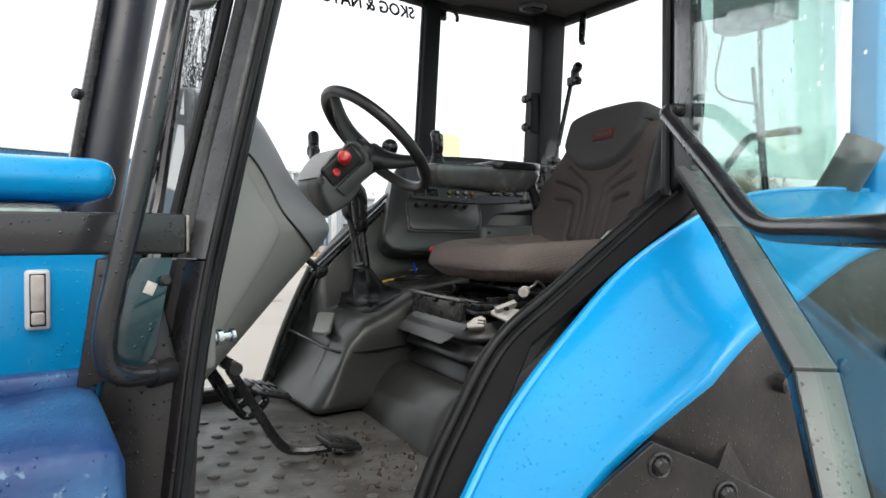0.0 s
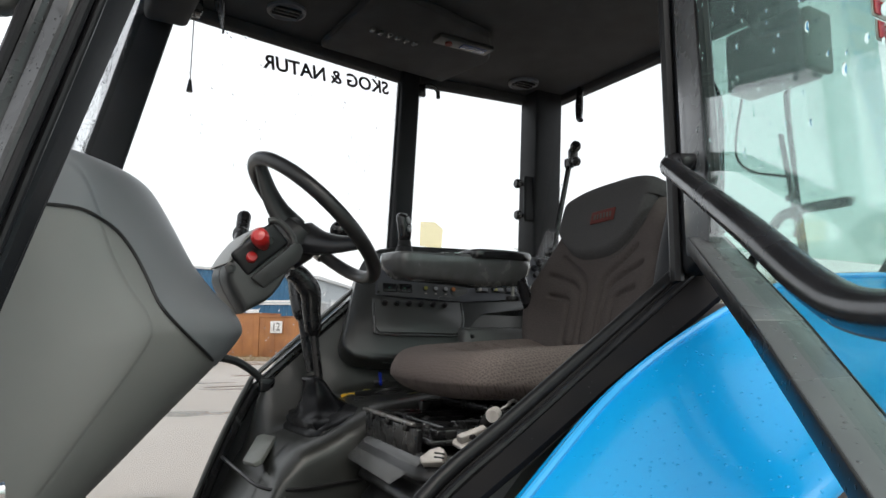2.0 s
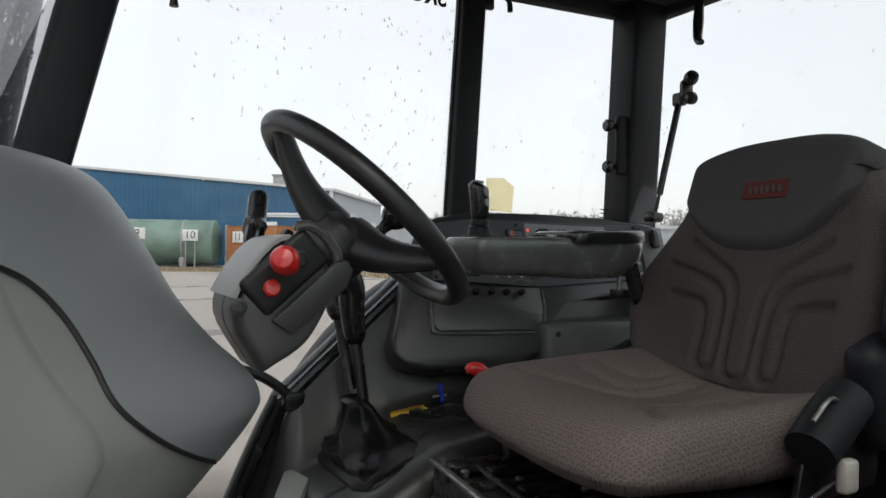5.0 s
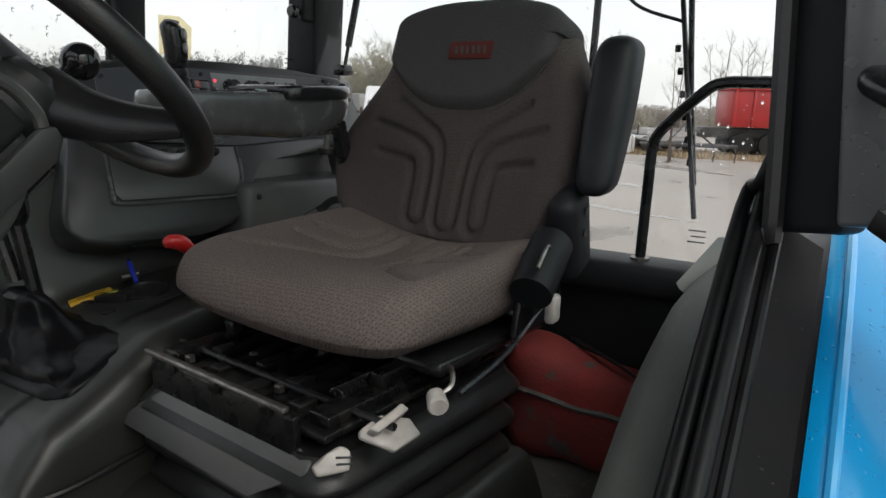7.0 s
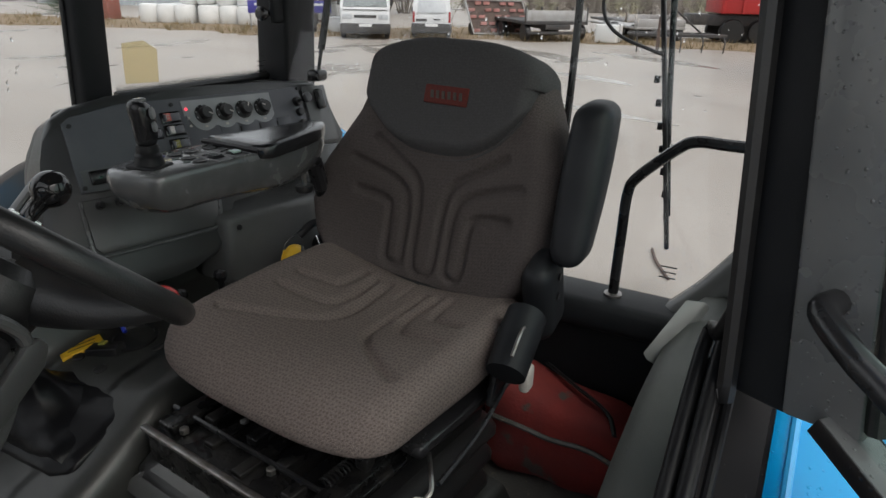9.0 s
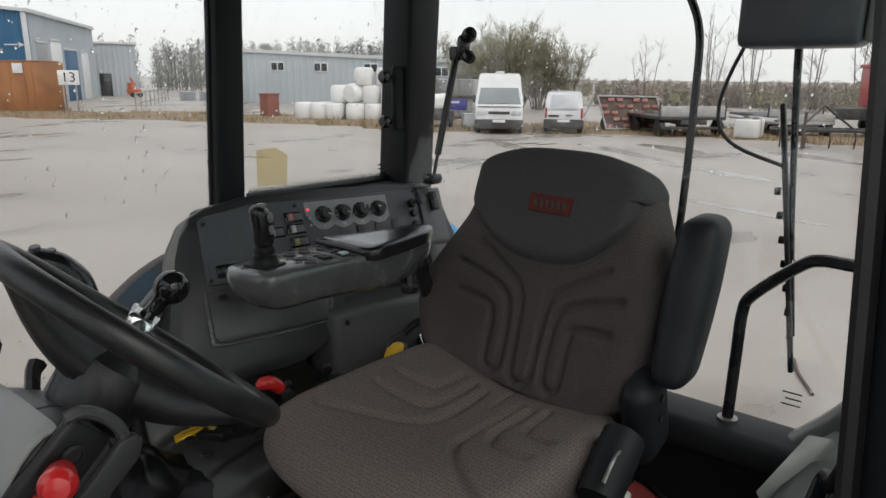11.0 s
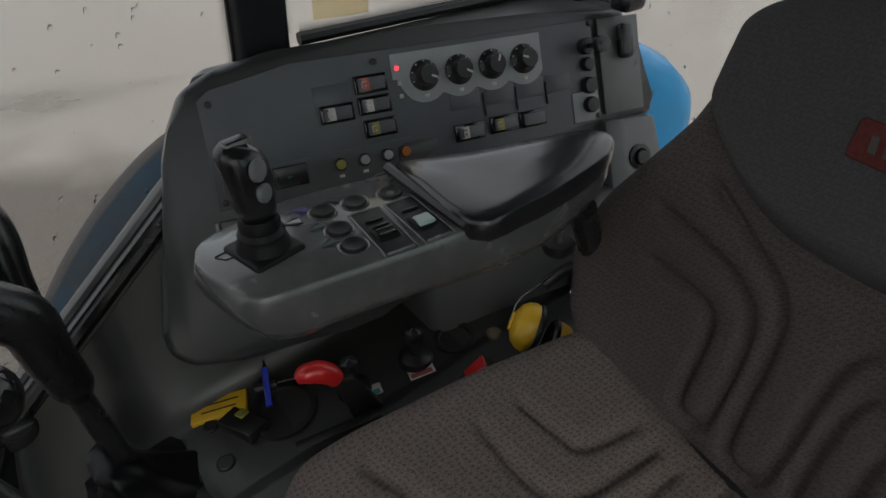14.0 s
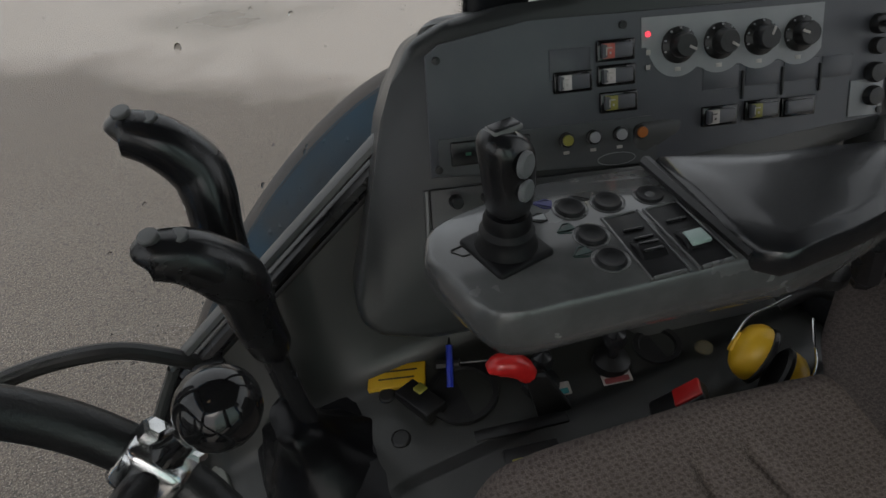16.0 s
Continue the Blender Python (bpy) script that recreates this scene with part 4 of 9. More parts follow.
M_WELLPOD = mat("black_bezel_plastic", (0.010, 0.010, 0.011), 0.4, col2=(0.016, 0.016, 0.017), scale=20, spec=0.3)
M_TOPCOVER = mat("light_grey_top_cover", (0.27, 0.275, 0.265), 0.4, col2=(0.22, 0.225, 0.215), scale=8, bump=0.15, bump_scale=900)
column = thing("steering_column", (0.70, 1.70, 1.7), "dark grey steering column cover with switches and keyhole", "steering column")
POD = [(0.758, 1.776), (0.82, 1.817), (0.856, 1.893), (0.832, 1.945), (0.78, 1.955), (0.735, 1.905), (0.718, 1.85)]
pod = [(p.x, p.z) for p in spline([(x, 0, z) for x, z in POD + POD[:1]], 4)][:-1]


def pod_loft(rows, keep=lambda x, z: True):
    bm = B()
    skin(bm, [[bm.verts.new((0.787 + (x - 0.787) * k, y, 1.868 + (z - 1.868) * k)) for x, z in pod] for y, k in rows])
    return bm


part("cover", pod_loft([(1.698, 0.80), (1.70, 0.88), (1.706, 0.94), (1.719, 0.985), (1.734, 1.0), (1.84, 1.0), (1.88, 0.9), (1.89, 0.8)]), M_COVER, column, sharp=60)
part("cover_joint", pod_loft([(1.772, 1.0), (1.772, 1.008), (1.777, 1.008), (1.777, 1.0)]), M_RUBBER, column)
hood_o = [(0.787 + (x - 0.787) * 1.07, 1.868 + (z - 1.868) * 1.07) for x, z in pod[15:23]]
bm = B()
skin(bm, [[bm.verts.new((x * k + 0.787 * (1 - k), y, z * k + 1.868 * (1 - k))) for x, z in hood_o] + [bm.verts.new((x * 0.93 + 0.787 * 0.07, y, z * 0.93 + 1.868 * 0.07)) for x, z in reversed(hood_o)] for y, k in ((1.704, 0.96), (1.708, 0.99), (1.716, 1.0), (1.80, 1.0), (1.862, 0.985), (1.875, 0.95))])
part("top_cover", bm, M_TOPCOVER, column, "light grey upper cover", sharp=50)
pm = frame_at((0.787, 1.696, 1.912), (0.75, 0.0, 0.66), (-0.66, 0.0, 0.75))
part("control_bezel", rbox(B(), (-0.060, -0.026, -0.012), (0.056, 0.034, 0.006), 0.014, 2, None, pm, 3), M_WELLPOD, column, "black switch bezel")
part("bezel_flap", prism(B(), [pm @ Vector(q) for q in ((-0.060, -0.030, 0.002), (0.058, -0.030, 0.002), (0.072, -0.040, 0.0), (0.070, -0.056, -0.004), (0.050, -0.070, -0.008), (-0.050, -0.066, -0.008))], pm.to_3x3() @ Vector((0, 0, 0.013)), 0.004, 2), M_COVER, column, "raised grey flap beside the switches")
part("bezel_arch", tube(B(), [pm @ Vector(q) for q in ((0.048, 0.040, 0.004), (0.062, 0.030, 0.006), (0.069, 0.008, 0.006), (0.068, -0.018, 0.006), (0.062, -0.032, 0.006))], 0.0075, 10), M_COVER, column)
part("slot", lathe(B(), [(0.012, 0), (0.012, 0.003), (0.008, 0.004), (0.008, 0.001), (0, 0.001)], pm @ Vector((0.022, 0.006, 0.008)), (0, -1, 0), 16), M_RUBBER, column)
part("keyhole", lathe(B(), [(0.011, 0), (0.011, 0.004), (0.006, 0.005), (0.006, 0.001), (0, 0.001)], (0.722, 1.697, 1.869), (-0.1, -1, 0.1), 14), M_RUBBER, column)
part("push_button", lathe(B(), [(0.015, -0.01), (0.015, -0.004), (0.0115, -0.003), (0.0115, 0.008), (0.009, 0.011), (0, 0.012)], (0.763, 1.690, 1.892), (-0.1, -0.95, 0.2), 18), M_RED, column, "small red push button")
kn = part("knob", lathe(B(), [(0.009, -0.060), (0.012, -0.045), (0.0155, -0.030), (0.0175, -0.014), (0.0190, 0.0), (0.0175, 0.010), (0.012, 0.0165), (0.0, 0.019)], (0.767, 1.645, 1.930), (-0.4, -0.85, 0.2), 22), M_RED, column, "round red pull knob")
part("steering_shaft", tube(B(), [(0.80, 1.775, 1.86), WC - WN * 0.10], 0.03, 14, 1, False), M_RUBBER, column)
stalk = part("stalk", tube(B(), [(0.765, 1.84, 1.895), (0.785, 1.905, 1.945), (0.80, 1.945, 1.975)], [0.009, 0.011, 0.012], 10), M_BLACK, column)
part("stalk_head", tube(B(), [(0.797, 1.940, 1.960), (0.803, 1.952, 1.972), (0.808, 1.958, 1.984), (0.810, 1.962, 1.990), (0.821, 1.990, 2.030), (0.8215, 1.991, 2.032)], [0.011, 0.019, 0.0205, 0.0165, 0.0175, 0.013], 18, 4), M_BLACK, stalk, "black turn switch")
part("hook_lever", tube(B(), [(0.80, 1.80, 1.91), (0.83, 1.87, 1.955), (0.842, 1.885, 1.965)], [0.008, 0.009, 0.012], 8), M_BLACK, column)

# ---- gear levers ----
gear = thing("gear_levers", (1.13, 2.2, 1.45), "two black handled levers in a creased leather boot", "gear lever")


def crumple(bm, amount, seed):
    for v in bm.verts:
        v.co += noise.noise_vector(v.co * 32 + Vector((seed, 0, 0))) * amount


bm = B()
rings = []
for k, (w, d, z, ox) in enumerate([(0.104, 0.108, 1.47, 0.0), (0.104, 0.108, 1.486, 0.0), (0.095, 0.098, 1.494, 0), (0.086, 0.088, 1.503, 0), (0.080, 0.078, 1.515, -0.004), (0.070, 0.066, 1.535, -0.012), (0.052, 0.052, 1.56, -0.022), (0.038, 0.045, 1.59, -0.030), (0.030, 0.046, 1.62, -0.038), (0.025, 0.044, 1.642, -0.044), (0.014, 0.036, 1.652, -0.046)]):
    rings.append([bm.verts.new((1.145 + ox + (1.08 - 0.22 * max(0.0, 1 - k / 5)) * w * math.cos(a) * (1 + (0.10 * math.sin(6 * a) if 2 < k < 8 else 0)) * (1.1 / max(abs(math.cos(a)), abs(math.sin(a))) if k < 4 else 1) ** 0.7, 2.198 + 0.032 * k / 10 + (1.0 + 0.30 * max(0.0, 1 - k / 5)) * d * math.sin(a) * (1.1 / max(abs(math.cos(a)), abs(math.sin(a))) if k < 4 else 1) ** 0.7, z)) for a in [2 * math.pi * j / 40 for j in range(40)]])
for ring_ in rings:
    for v in ring_:
        v.co.z -= 0.32 * max(0.0, v.co.z - 1.515)
skin(bm, rings)
crumple(bm, 0.008, 3)
part("boot", bm, M_LEATHER, gear, "creased black leather boot", sharp=60)
patch = [(1.13 + 0.088 * c, 2.195 + 0.150 * d) for c, d in ((-1.0, -0.75), (-1.02, 0.0), (-1.0, 0.8), (-0.7, 1.0), (0.0, 1.03), (0.75, 1.0), (1.0, 0.75), (1.02, 0.0), (1.0, -0.8), (0.7, -1.0), (0.0, -1.02), (-0.75, -1.0))]
bm = B()
skin(bm, [[bm.verts.new((1.13 + (x - 1.13) * k, 2.195 + (y - 2.195) * k, 1.492 + 0.35 * (x - 1.13) * k + dz)) for x, y in [(p.x, p.y) for p in spline([(a, b, 0) for a, b in patch + patch[:1]], 4)][:-1]] for k, dz in ((1.0, -0.02), (1.03, -0.004), (1.0, 0.006), (0.85, 0.010), (0.6, 0.02))])
crumple(bm, 0.0035, 8)
part("boot_skirt", bm, M_LEATHER, gear, "creased rim of the boot on the console", sharp=60)
for tip, neck, mid, low in (((1.018, 2.36, 1.982), (1.075, 2.345, 1.944), (1.083, 2.293, 1.80), (1.106, 2.255, 1.62)), ((1.018, 2.217, 1.922), (1.078, 2.22, 1.886), (1.10, 2.225, 1.75), (1.123, 2.22, 1.58))):
    tip, neck, mid, low = (Vector(p) for p in (tip, neck, mid, low))
    lever = part("lever_rod", tube(B(), [mid, (mid + low) / 2, low], 0.013, 10, 3), M_BLACK, gear)
    hd = part("handle", tube(B(), [tip + Vector((-0.014, 0, -0.004)), tip + Vector((-0.004, 0, 0)), (tip + neck) / 2 + Vector((0, 0, 0.004)), neck + Vector((0, 0, -0.012)), neck + (mid - neck) * 0.28 + Vector((0.004, 0, 0)), neck + (mid - neck) * 0.6, mid, mid + (low - mid) * 0.12], [0.005, 0.025, 0.030, 0.033, 0.031, 0.028, 0.025, 0.016], 18, 5), M_HANDLE, gear, "moulded black handle with thumb buttons")
    for k in (-0.02, 0.40):
        part("thumb_button", lathe(B(), [(0.0105, -0.004), (0.0105, 0.003), (0.009, 0.0045), (0, 0.005)], tip.lerp(neck, k) + Vector((0.003, -0.003, 0.0225 if k < 0.2 else 0.0290)), (-0.15, -0.2, 1), 14), M_PLAST, hd)

# ---- seat ----
SM = Matrix.Translation((1.45, 1.68, 0)) @ pose(0, 0, 0, 0, 0, -7) @ Matrix.Translation((-1.45, -1.68, 0))
SY = 1.711
seat = thing("driver_seat", (1.45, 1.68, 1.15), "brown-grey fabric tractor driver seat on a black suspension base", "seat")


def near_line(x, y, pts, w):
    """How near a point lies to a bent line: 1 on it, falling off over w."""
    d = 9.0
    for (x0, y0), (x1, y1) in zip(pts, pts[1:]):
        ex, ey = x1 - x0, y1 - y0
        t = max(0.0, min(1.0, ((x - x0) * ex + (y - y0) * ey) / (ex * ex + ey * ey)))
        d = min(d, math.hypot(x - x0 - t * ex, y - y0 - t * ey))
    return math.exp(-(d / w) ** 2)


def soft_line(pts):
    return [(p.x, p.y) for p in spline([(u, v, 0) for u, v in pts], 4)]


CUSHION_LINES = [soft_line(p) for p in (
    [(1.298, 0.214), (1.37, 0.115), (1.424, 0.06), (1.48, 0.042), (1.56, 0.045), (1.62, 0.05)],
    [(1.450, 0.20), (1.463, 0.135), (1.482, 0.095), (1.53, 0.08), (1.62, 0.085)],
    [(1.515, 0.205), (1.535, 0.155), (1.55, 0.128), (1.62, 0.122)])]
BACK_LINES = [soft_line(p) for p in (
    [(0.165, 0.325), (0.10, 0.285), (0.052, 0.255), (0.033, 0.21), (0.028, 0.08), (0.016, 0.052), (0.0, 0.046)],
    [(0.215, 0.272), (0.15, 0.256), (0.09, 0.234), (0.062, 0.195), (0.058, 0.085), (0.067, 0.062), (0.082, 0.056), (0.097, 0.063), (0.103, 0.085), (0.105, 0.17), (0.125, 0.196), (0.20, 0.205)])]


def cushion(x, y, z):
    o = y - SY
    v = o / 0.285
    u = (x - 1.175) / 0.51
    top = max(0.0, min(1.0, (z - 1.62) / 0.05))
    low = 1 - max(0.0, min(1.0, (z - 1.57) / 0.06))
    z += top * (0.038 * abs(v) ** 2.4 * min(1, 0.15 + u) - 0.022 * max(0, 0.24 - u) ** 2 / 0.058 - 0.030 * math.exp(-((u - 0.66) / 0.32) ** 2 - (v / 0.5) ** 2))
    if top > 0.5 and abs(v) < 0.95:
        g = max(near_line(x, abs(o), line, 0.0085) for line in CUSHION_LINES)
        z -= 0.012 * g - 0.004 * math.exp(-((abs(o) - 0.062) / 0.012) ** 2) * (1 if 1.5 < x < 1.62 else 0)
        z -= 0.006 * near_line(x, o, [(1.585, 0.0), (1.66, 0.0)], 0.004)
    z += low * (0.028 * max(0, 0.5 - u) + 0.012 * abs(v) ** 3)
    x += 0.075 * abs(v) ** 3.4 * max(0, 0.72 - u) + 0.022 * low * max(0, 0.4 - u) / 0.4
    y -= 0.028 * low * v + 0.020 * v * max(0, u - 0.6) * 2
    return x, y, z


part("cushion", rbox(B(), (1.172, SY - 0.274, 1.576), (1.69, SY + 0.288, 1.697), 0.046, (92, 100, 3), cushion, SM, 6), M_FABRIC_WORN_LIT, seat, "worn brown-grey patterned cushion, lightened for door light", sharp=80)
B0, UPV = Vector((1.709, SY + 0.018, 1.637)), Vector((0.268, 0, 0.963)).normalized()
NV = Vector((-UPV.z, 0, UPV.x))
BH = 0.542


def back_at(y, n, h):
    """A point of the backrest: across, out of its face, and up along it."""
    wid = float(np.interp(h, [0.0, 0.03, 0.08, 0.16, 0.26, 0.33, 0.37, 0.44, 0.50, 0.56], [0.195, 0.228, 0.270, 0.294, 0.300, 0.296, 0.276, 0.245, 0.224, 0.200])) / 0.245
    v = y / 0.245
    if y > 0:
        wid *= float(np.interp(h, [0.02, 0.09, 0.15, 0.21, 0.27, 0.33, 0.38, 0.44, 0.50], [1.0, 1.06, 1.07, 1.03, 0.94, 0.845, 0.83, 0.86, 0.86]))
    w = y * wid
    nn = n
    k = h / BH
    h2 = h - 0.03 * abs(v) ** 2.5 * max(0, k - 0.8) / 0.2
    if n > 0.0:
        nn += 0.048 * abs(v) ** 2.6 * max(0, 1 - 2.2 * max(0, k - 0.45)) - 0.06 * max(0, k - 0.72) ** 2
        if n > 0.03 and abs(v) < 0.9 and h < 0.36:
            nn -= 0.012 * max(near_line(abs(w + 0.013), h, line, 0.0075) for line in BACK_LINES)
    return B0 + Vector((0, w, 0)) + NV * nn + UPV * h2


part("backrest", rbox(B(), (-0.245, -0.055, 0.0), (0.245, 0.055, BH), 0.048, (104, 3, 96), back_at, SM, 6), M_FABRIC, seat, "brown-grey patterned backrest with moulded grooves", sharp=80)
part("seat_joint", tube(B(), [SM @ Vector((1.668, SY - 0.21, 1.685)), SM @ Vector((1.668, SY, 1.676)), SM @ Vector((1.668, SY + 0.21, 1.685))], 0.007, 8), M_RUBBER, seat)


def head_at(y, n, h):
    k = (h - 0.30) / (BH + 0.012 - 0.30)
    v = y / 0.212
    if k < 0.7:
        h += 0.120 * abs(v) ** 2.7 * (0.7 - k) / 0.7
    ear = (0.007 if v < 0 else 0.0) * math.exp(-((k - 0.78) / 0.12) ** 2) * abs(v) ** 6 * (1 if v > 0 else -1)
    wide = y * ((0.985 + 0.06 * k) if v < 0 else (0.965 - 0.02 * k)) + ear
    h2 = h - 0.046 * abs(v) ** 3 * max(0, k - 0.55) / 0.45
    nn = n + 0.004 - 0.012 * max(0, 0.12 - k) / 0.12 - 0.07 * max(0, k - 0.72) ** 2 + (0.016 * abs(v) ** 2.4 if n > 0 else 0)
    return B0 + Vector((0, wide, 0)) + NV * nn + UPV * h2


part("head_section", rbox(B(), (-0.212, -0.052, 0.30), (0.212, 0.070, BH + 0.012), 0.036, (44, 2, 34), head_at, SM, 6), M_FABRIC_DARK, seat, "dark grey padded upper section", sharp=80)
piping = [SM @ (head_at(y, 0.056, 0.301) + NV * 0.0035) for y in [-0.20 + 0.0200 * i for i in range(21)]]
part("head_piping", tube(B(), piping, 0.0035, 6, 2), M_FABRIC_DARK, seat)
lm = SM @ head_at(-0.018, 0.070, 0.432)
lfr = frame_at(lm, SM.to_3x3() @ Vector((0, 1, 0)), SM.to_3x3() @ (UPV + NV * 0.02))
logo = part("logo_patch", rbox(B(), (-0.054, -0.019, -0.004), (0.054, 0.019, 0.0035), 0.003, 1, None, lfr), M_LOGO, seat, "red embroidered patch with a grey band")
for k in range(6):
    part("logo_mark", prism(B(), [lfr @ Vector((-0.038 + 0.0142 * k + dx, dy, -0.0056)) for dx, dy in ((-0.0045, -0.008), (0.003, -0.008), (0.0055, 0.008), (-0.002, 0.008))], lfr.to_3x3() @ Vector((0, 0, 0.0108)), 0.0006, 1), M_LOGO_TEXT, logo)
M_GREASE = mat("greasy_black_metal", (0.006, 0.006, 0.0065), 0.26, col2=(0.016, 0.015, 0.014), scale=26, mix=(0.48, 0.72), rough2=0.5, bump=0.5, bump_scale=120, spec=0.45)
M_ARMFOLD = mat("matt_black_vinyl", (0.0072, 0.0078, 0.0097), 0.5, col2=(0.017, 0.018, 0.021), scale=9, bump=0.25, bump_scale=500, spec=0.25)
part("armrest", rbox(B(), (-0.048, -0.036, 0.0), (0.048, 0.036, 0.285), 0.03, (2, 2, 6), lambda x, y, z: (1.640 + x * (0.88 + 0.3 * math.sin(z * 8)) + 0.40 * z - 0.1 * z * z, 1.35 + y * (0.9 + 0.2 * math.sin(z * 9)), 1.81 + z), None, 4), M_ARMFOLD, seat, "folded-up black vinyl armrest")
hg = part("armrest_hinge", rbox(B(), (-0.055, -0.03, -0.10), (0.055, 0.03, 0.075), 0.03, 2, None, frame_at((1.645, 1.395, 1.745), (1, 0.0, 0.3), (0, 1, 0)), 4), M_PILLAR, seat, "black plastic armrest hinge cover")
for dz in (-0.02, 0.02):
    part("hole", lathe(B(), [(0.007, 0), (0.007, 0.003), (0, 0.003)], (1.64, 1.364, 1.76 + dz), (0, -1, 0), 10), M_RUBBER, hg)
part("recliner_tube", tube(B(), [(1.45, 1.385, 1.665), (1.52, 1.39, 1.71), (1.555, 1.392, 1.73)], [0.036, 0.038, 0.037], 18, 2), M_PILLAR, seat, "black recliner tube")
part("recliner_lever", tube(B(), [(1.50, 1.375, 1.735), (1.47, 1.37, 1.74), (1.43, 1.368, 1.715)], 0.0035, 6), M_STEEL, seat)
part("side_bracket", box((1.47, 1.415, 1.57), (1.68, 1.43, 1.72), 0.006, 1, lambda x, y, z: (x + 0.25 * (z - 1.57), y, z)), M_BLACK, seat)
part("white_clip", box((1.50, 1.36, 1.60), (1.535, 1.38, 1.65), 0.008), M_WHITE, seat)
part("suspension_plate", rbox(B(), (1.135, 1.50, 1.498), (1.66, 1.93, 1.512), 0.006, 1, None, SM), M_GREASE, seat, "greasy black metal suspension top")
part("front_apron", rbox(B(), (1.118, 1.545, 1.470), (1.136, 1.905, 1.532), 0.006, 1, None, SM), M_GREASE, seat)
for y in (1.60, 1.72, 1.84):
    part("apron_hook", rbox(B(), (1.110, y - 0.012, 1.520), (1.128, y + 0.012, 1.540), 0.004, 1, None, SM), M_GREASE, seat)
part("front_flap", prism(B(), [SM @ Vector(p) for p in [(1.128 - 0.62 * (1.490 - z), y, z) for y, z in ((1.875, 1.478), (1.948, 1.420), (1.935, 1.410), (1.600, 1.408), (1.512, 1.460), (1.515, 1.470), (1.600, 1.490))]], SM.to_3x3() @ Vector((0.012, 0, 0.006)), 0.004), M_PLAST, seat, "grey plastic front flap")
part("slide_rail", rbox(B(), (1.112, 1.56, 1.534), (1.126, 1.915, 1.543), 0.003, 1, None, SM), M_STEEL, seat, "bare steel slide rail")
for y in (1.53, 1.90):
    part("slide_rail", rbox(B(), (1.15, y - 0.022, 1.512), (1.66, y + 0.022, 1.532), 0.005, 1, None, SM), M_GREASE, seat)
    part("slide_rail", rbox(B(), (1.27, y - 0.014, 1.530), (1.66, y + 0.014, 1.556), 0.005, 1, None, SM), M_GREASE, seat)
for y, x0, x1, h in ((1.58, 1.16, 1.50, 0.012), (1.635, 1.20, 1.62, 0.02), (1.69, 1.15, 1.40, 0.009), (1.735, 1.22, 1.60, 0.016), (1.79, 1.17, 1.52, 0.010), (1.84, 1.21, 1.60, 0.018)):
    part("scissor_bar", rbox(B(), (x0, y, 1.510), (x1, y + 0.026, 1.512 + h), 0.004, 1, None, SM), M_GREASE, seat)
for x, y in ((1.19, 1.66), (1.25, 1.80), (1.30, 1.60), (1.17, 1.87), (1.34, 1.72)):
    part("bolt", lathe(B(), [(0.009, 0), (0.009, 0.010), (0.006, 0.012), (0, 0.012)], SM @ Vector((x, y, 1.514)), (0, 0, 1), 6), M_STEEL, seat)
part("spring_coil", tube(B(), [SM @ Vector((1.21 + 0.0011 * k, 1.555 + 0.012 * math.cos(k * 0.8), 1.532 + 0.010 * math.sin(k * 0.8))) for k in range(90)], 0.0022, 5, 1, False), M_GREASE, seat)
part("seat_pan", rbox(B(), (1.33, 1.45, 1.545), (1.67, 1.91, 1.572), 0.012, 1, None, SM), M_BLACK, seat)
part("cross_rod", tube(B(), [SM @ Vector((1.20, 1.43, 1.525)), SM @ Vector((1.20, 1.94, 1.525))], 0.006, 8, 1, False), M_BLACK, seat)
part("spring_rod", tube(B(), [(1.27, 1.415, 1.55), (1.42, 1.41, 1.565), (1.60, 1.42, 1.60)], 0.005, 6), M_BLACK, seat)
bm = B()
rings = []
for i in range(31):
    k = i / 30
    fold = 0.5 + 0.5 * math.cos(2 * math.pi * (3 * k - 0.5))
    w, d = 0.232 + 0.016 * k + 0.026 * fold, 0.212 + 0.012 * k + 0.026 * fold
    rings.append([bm.verts.new(SM @ Vector((1.368 + w * sx, 1.712 + d * sy, 1.290 + 0.190 * k - 0.012 * fold))) for sx, sy in ((-1, -0.80), (-0.95, -0.92), (-0.82, -1), (0.86, -1), (0.95, -0.95), (1, -0.86), (1, 0.86), (0.95, 0.95), (0.86, 1), (-0.82, 1), (-0.95, 0.92), (-1, 0.80))])
skin(bm, rings)
part("bellows", bm, M_RUBBER, seat, "ribbed black rubber bellows", sharp=60)
bm = B()
rings = []
for k in range(9):
    a = k / 8
    x0, y0, y1, z = 0.952 + 0.165 * a ** 1.3, 1.385 + 0.075 * a, 1.985 - 0.03 * a, 1.152 + 0.155 * math.sin(a * math.pi / 2)
    rings.append([bm.verts.new(SM @ Vector(p)) for p in ((x0, y0 + 0.05, z), (x0 + 0.015, y0 + 0.015, z), (x0 + 0.05, y0, z), (1.62, y0, z), (1.62, y1, z), (x0 + 0.05, y1, z), (x0, y1 - 0.03, z))])
skin(bm, rings)
part("pedestal", bm, M_LOWCON, seat, "grey plastic pedestal", sharp=50)
k1 = part("height_lever", prism(B(), [(1.084, 1.536, 1.484), (1.104, 1.526, 1.497), (1.121, 1.516, 1.505), (1.128, 1.504, 1.498), (1.116, 1.496, 1.475), (1.083, 1.527, 1.471)], (0.020, 0.020, -0.016), 0.005, 3), M_WHITE, seat, "off-white wedge-shaped plastic lever")
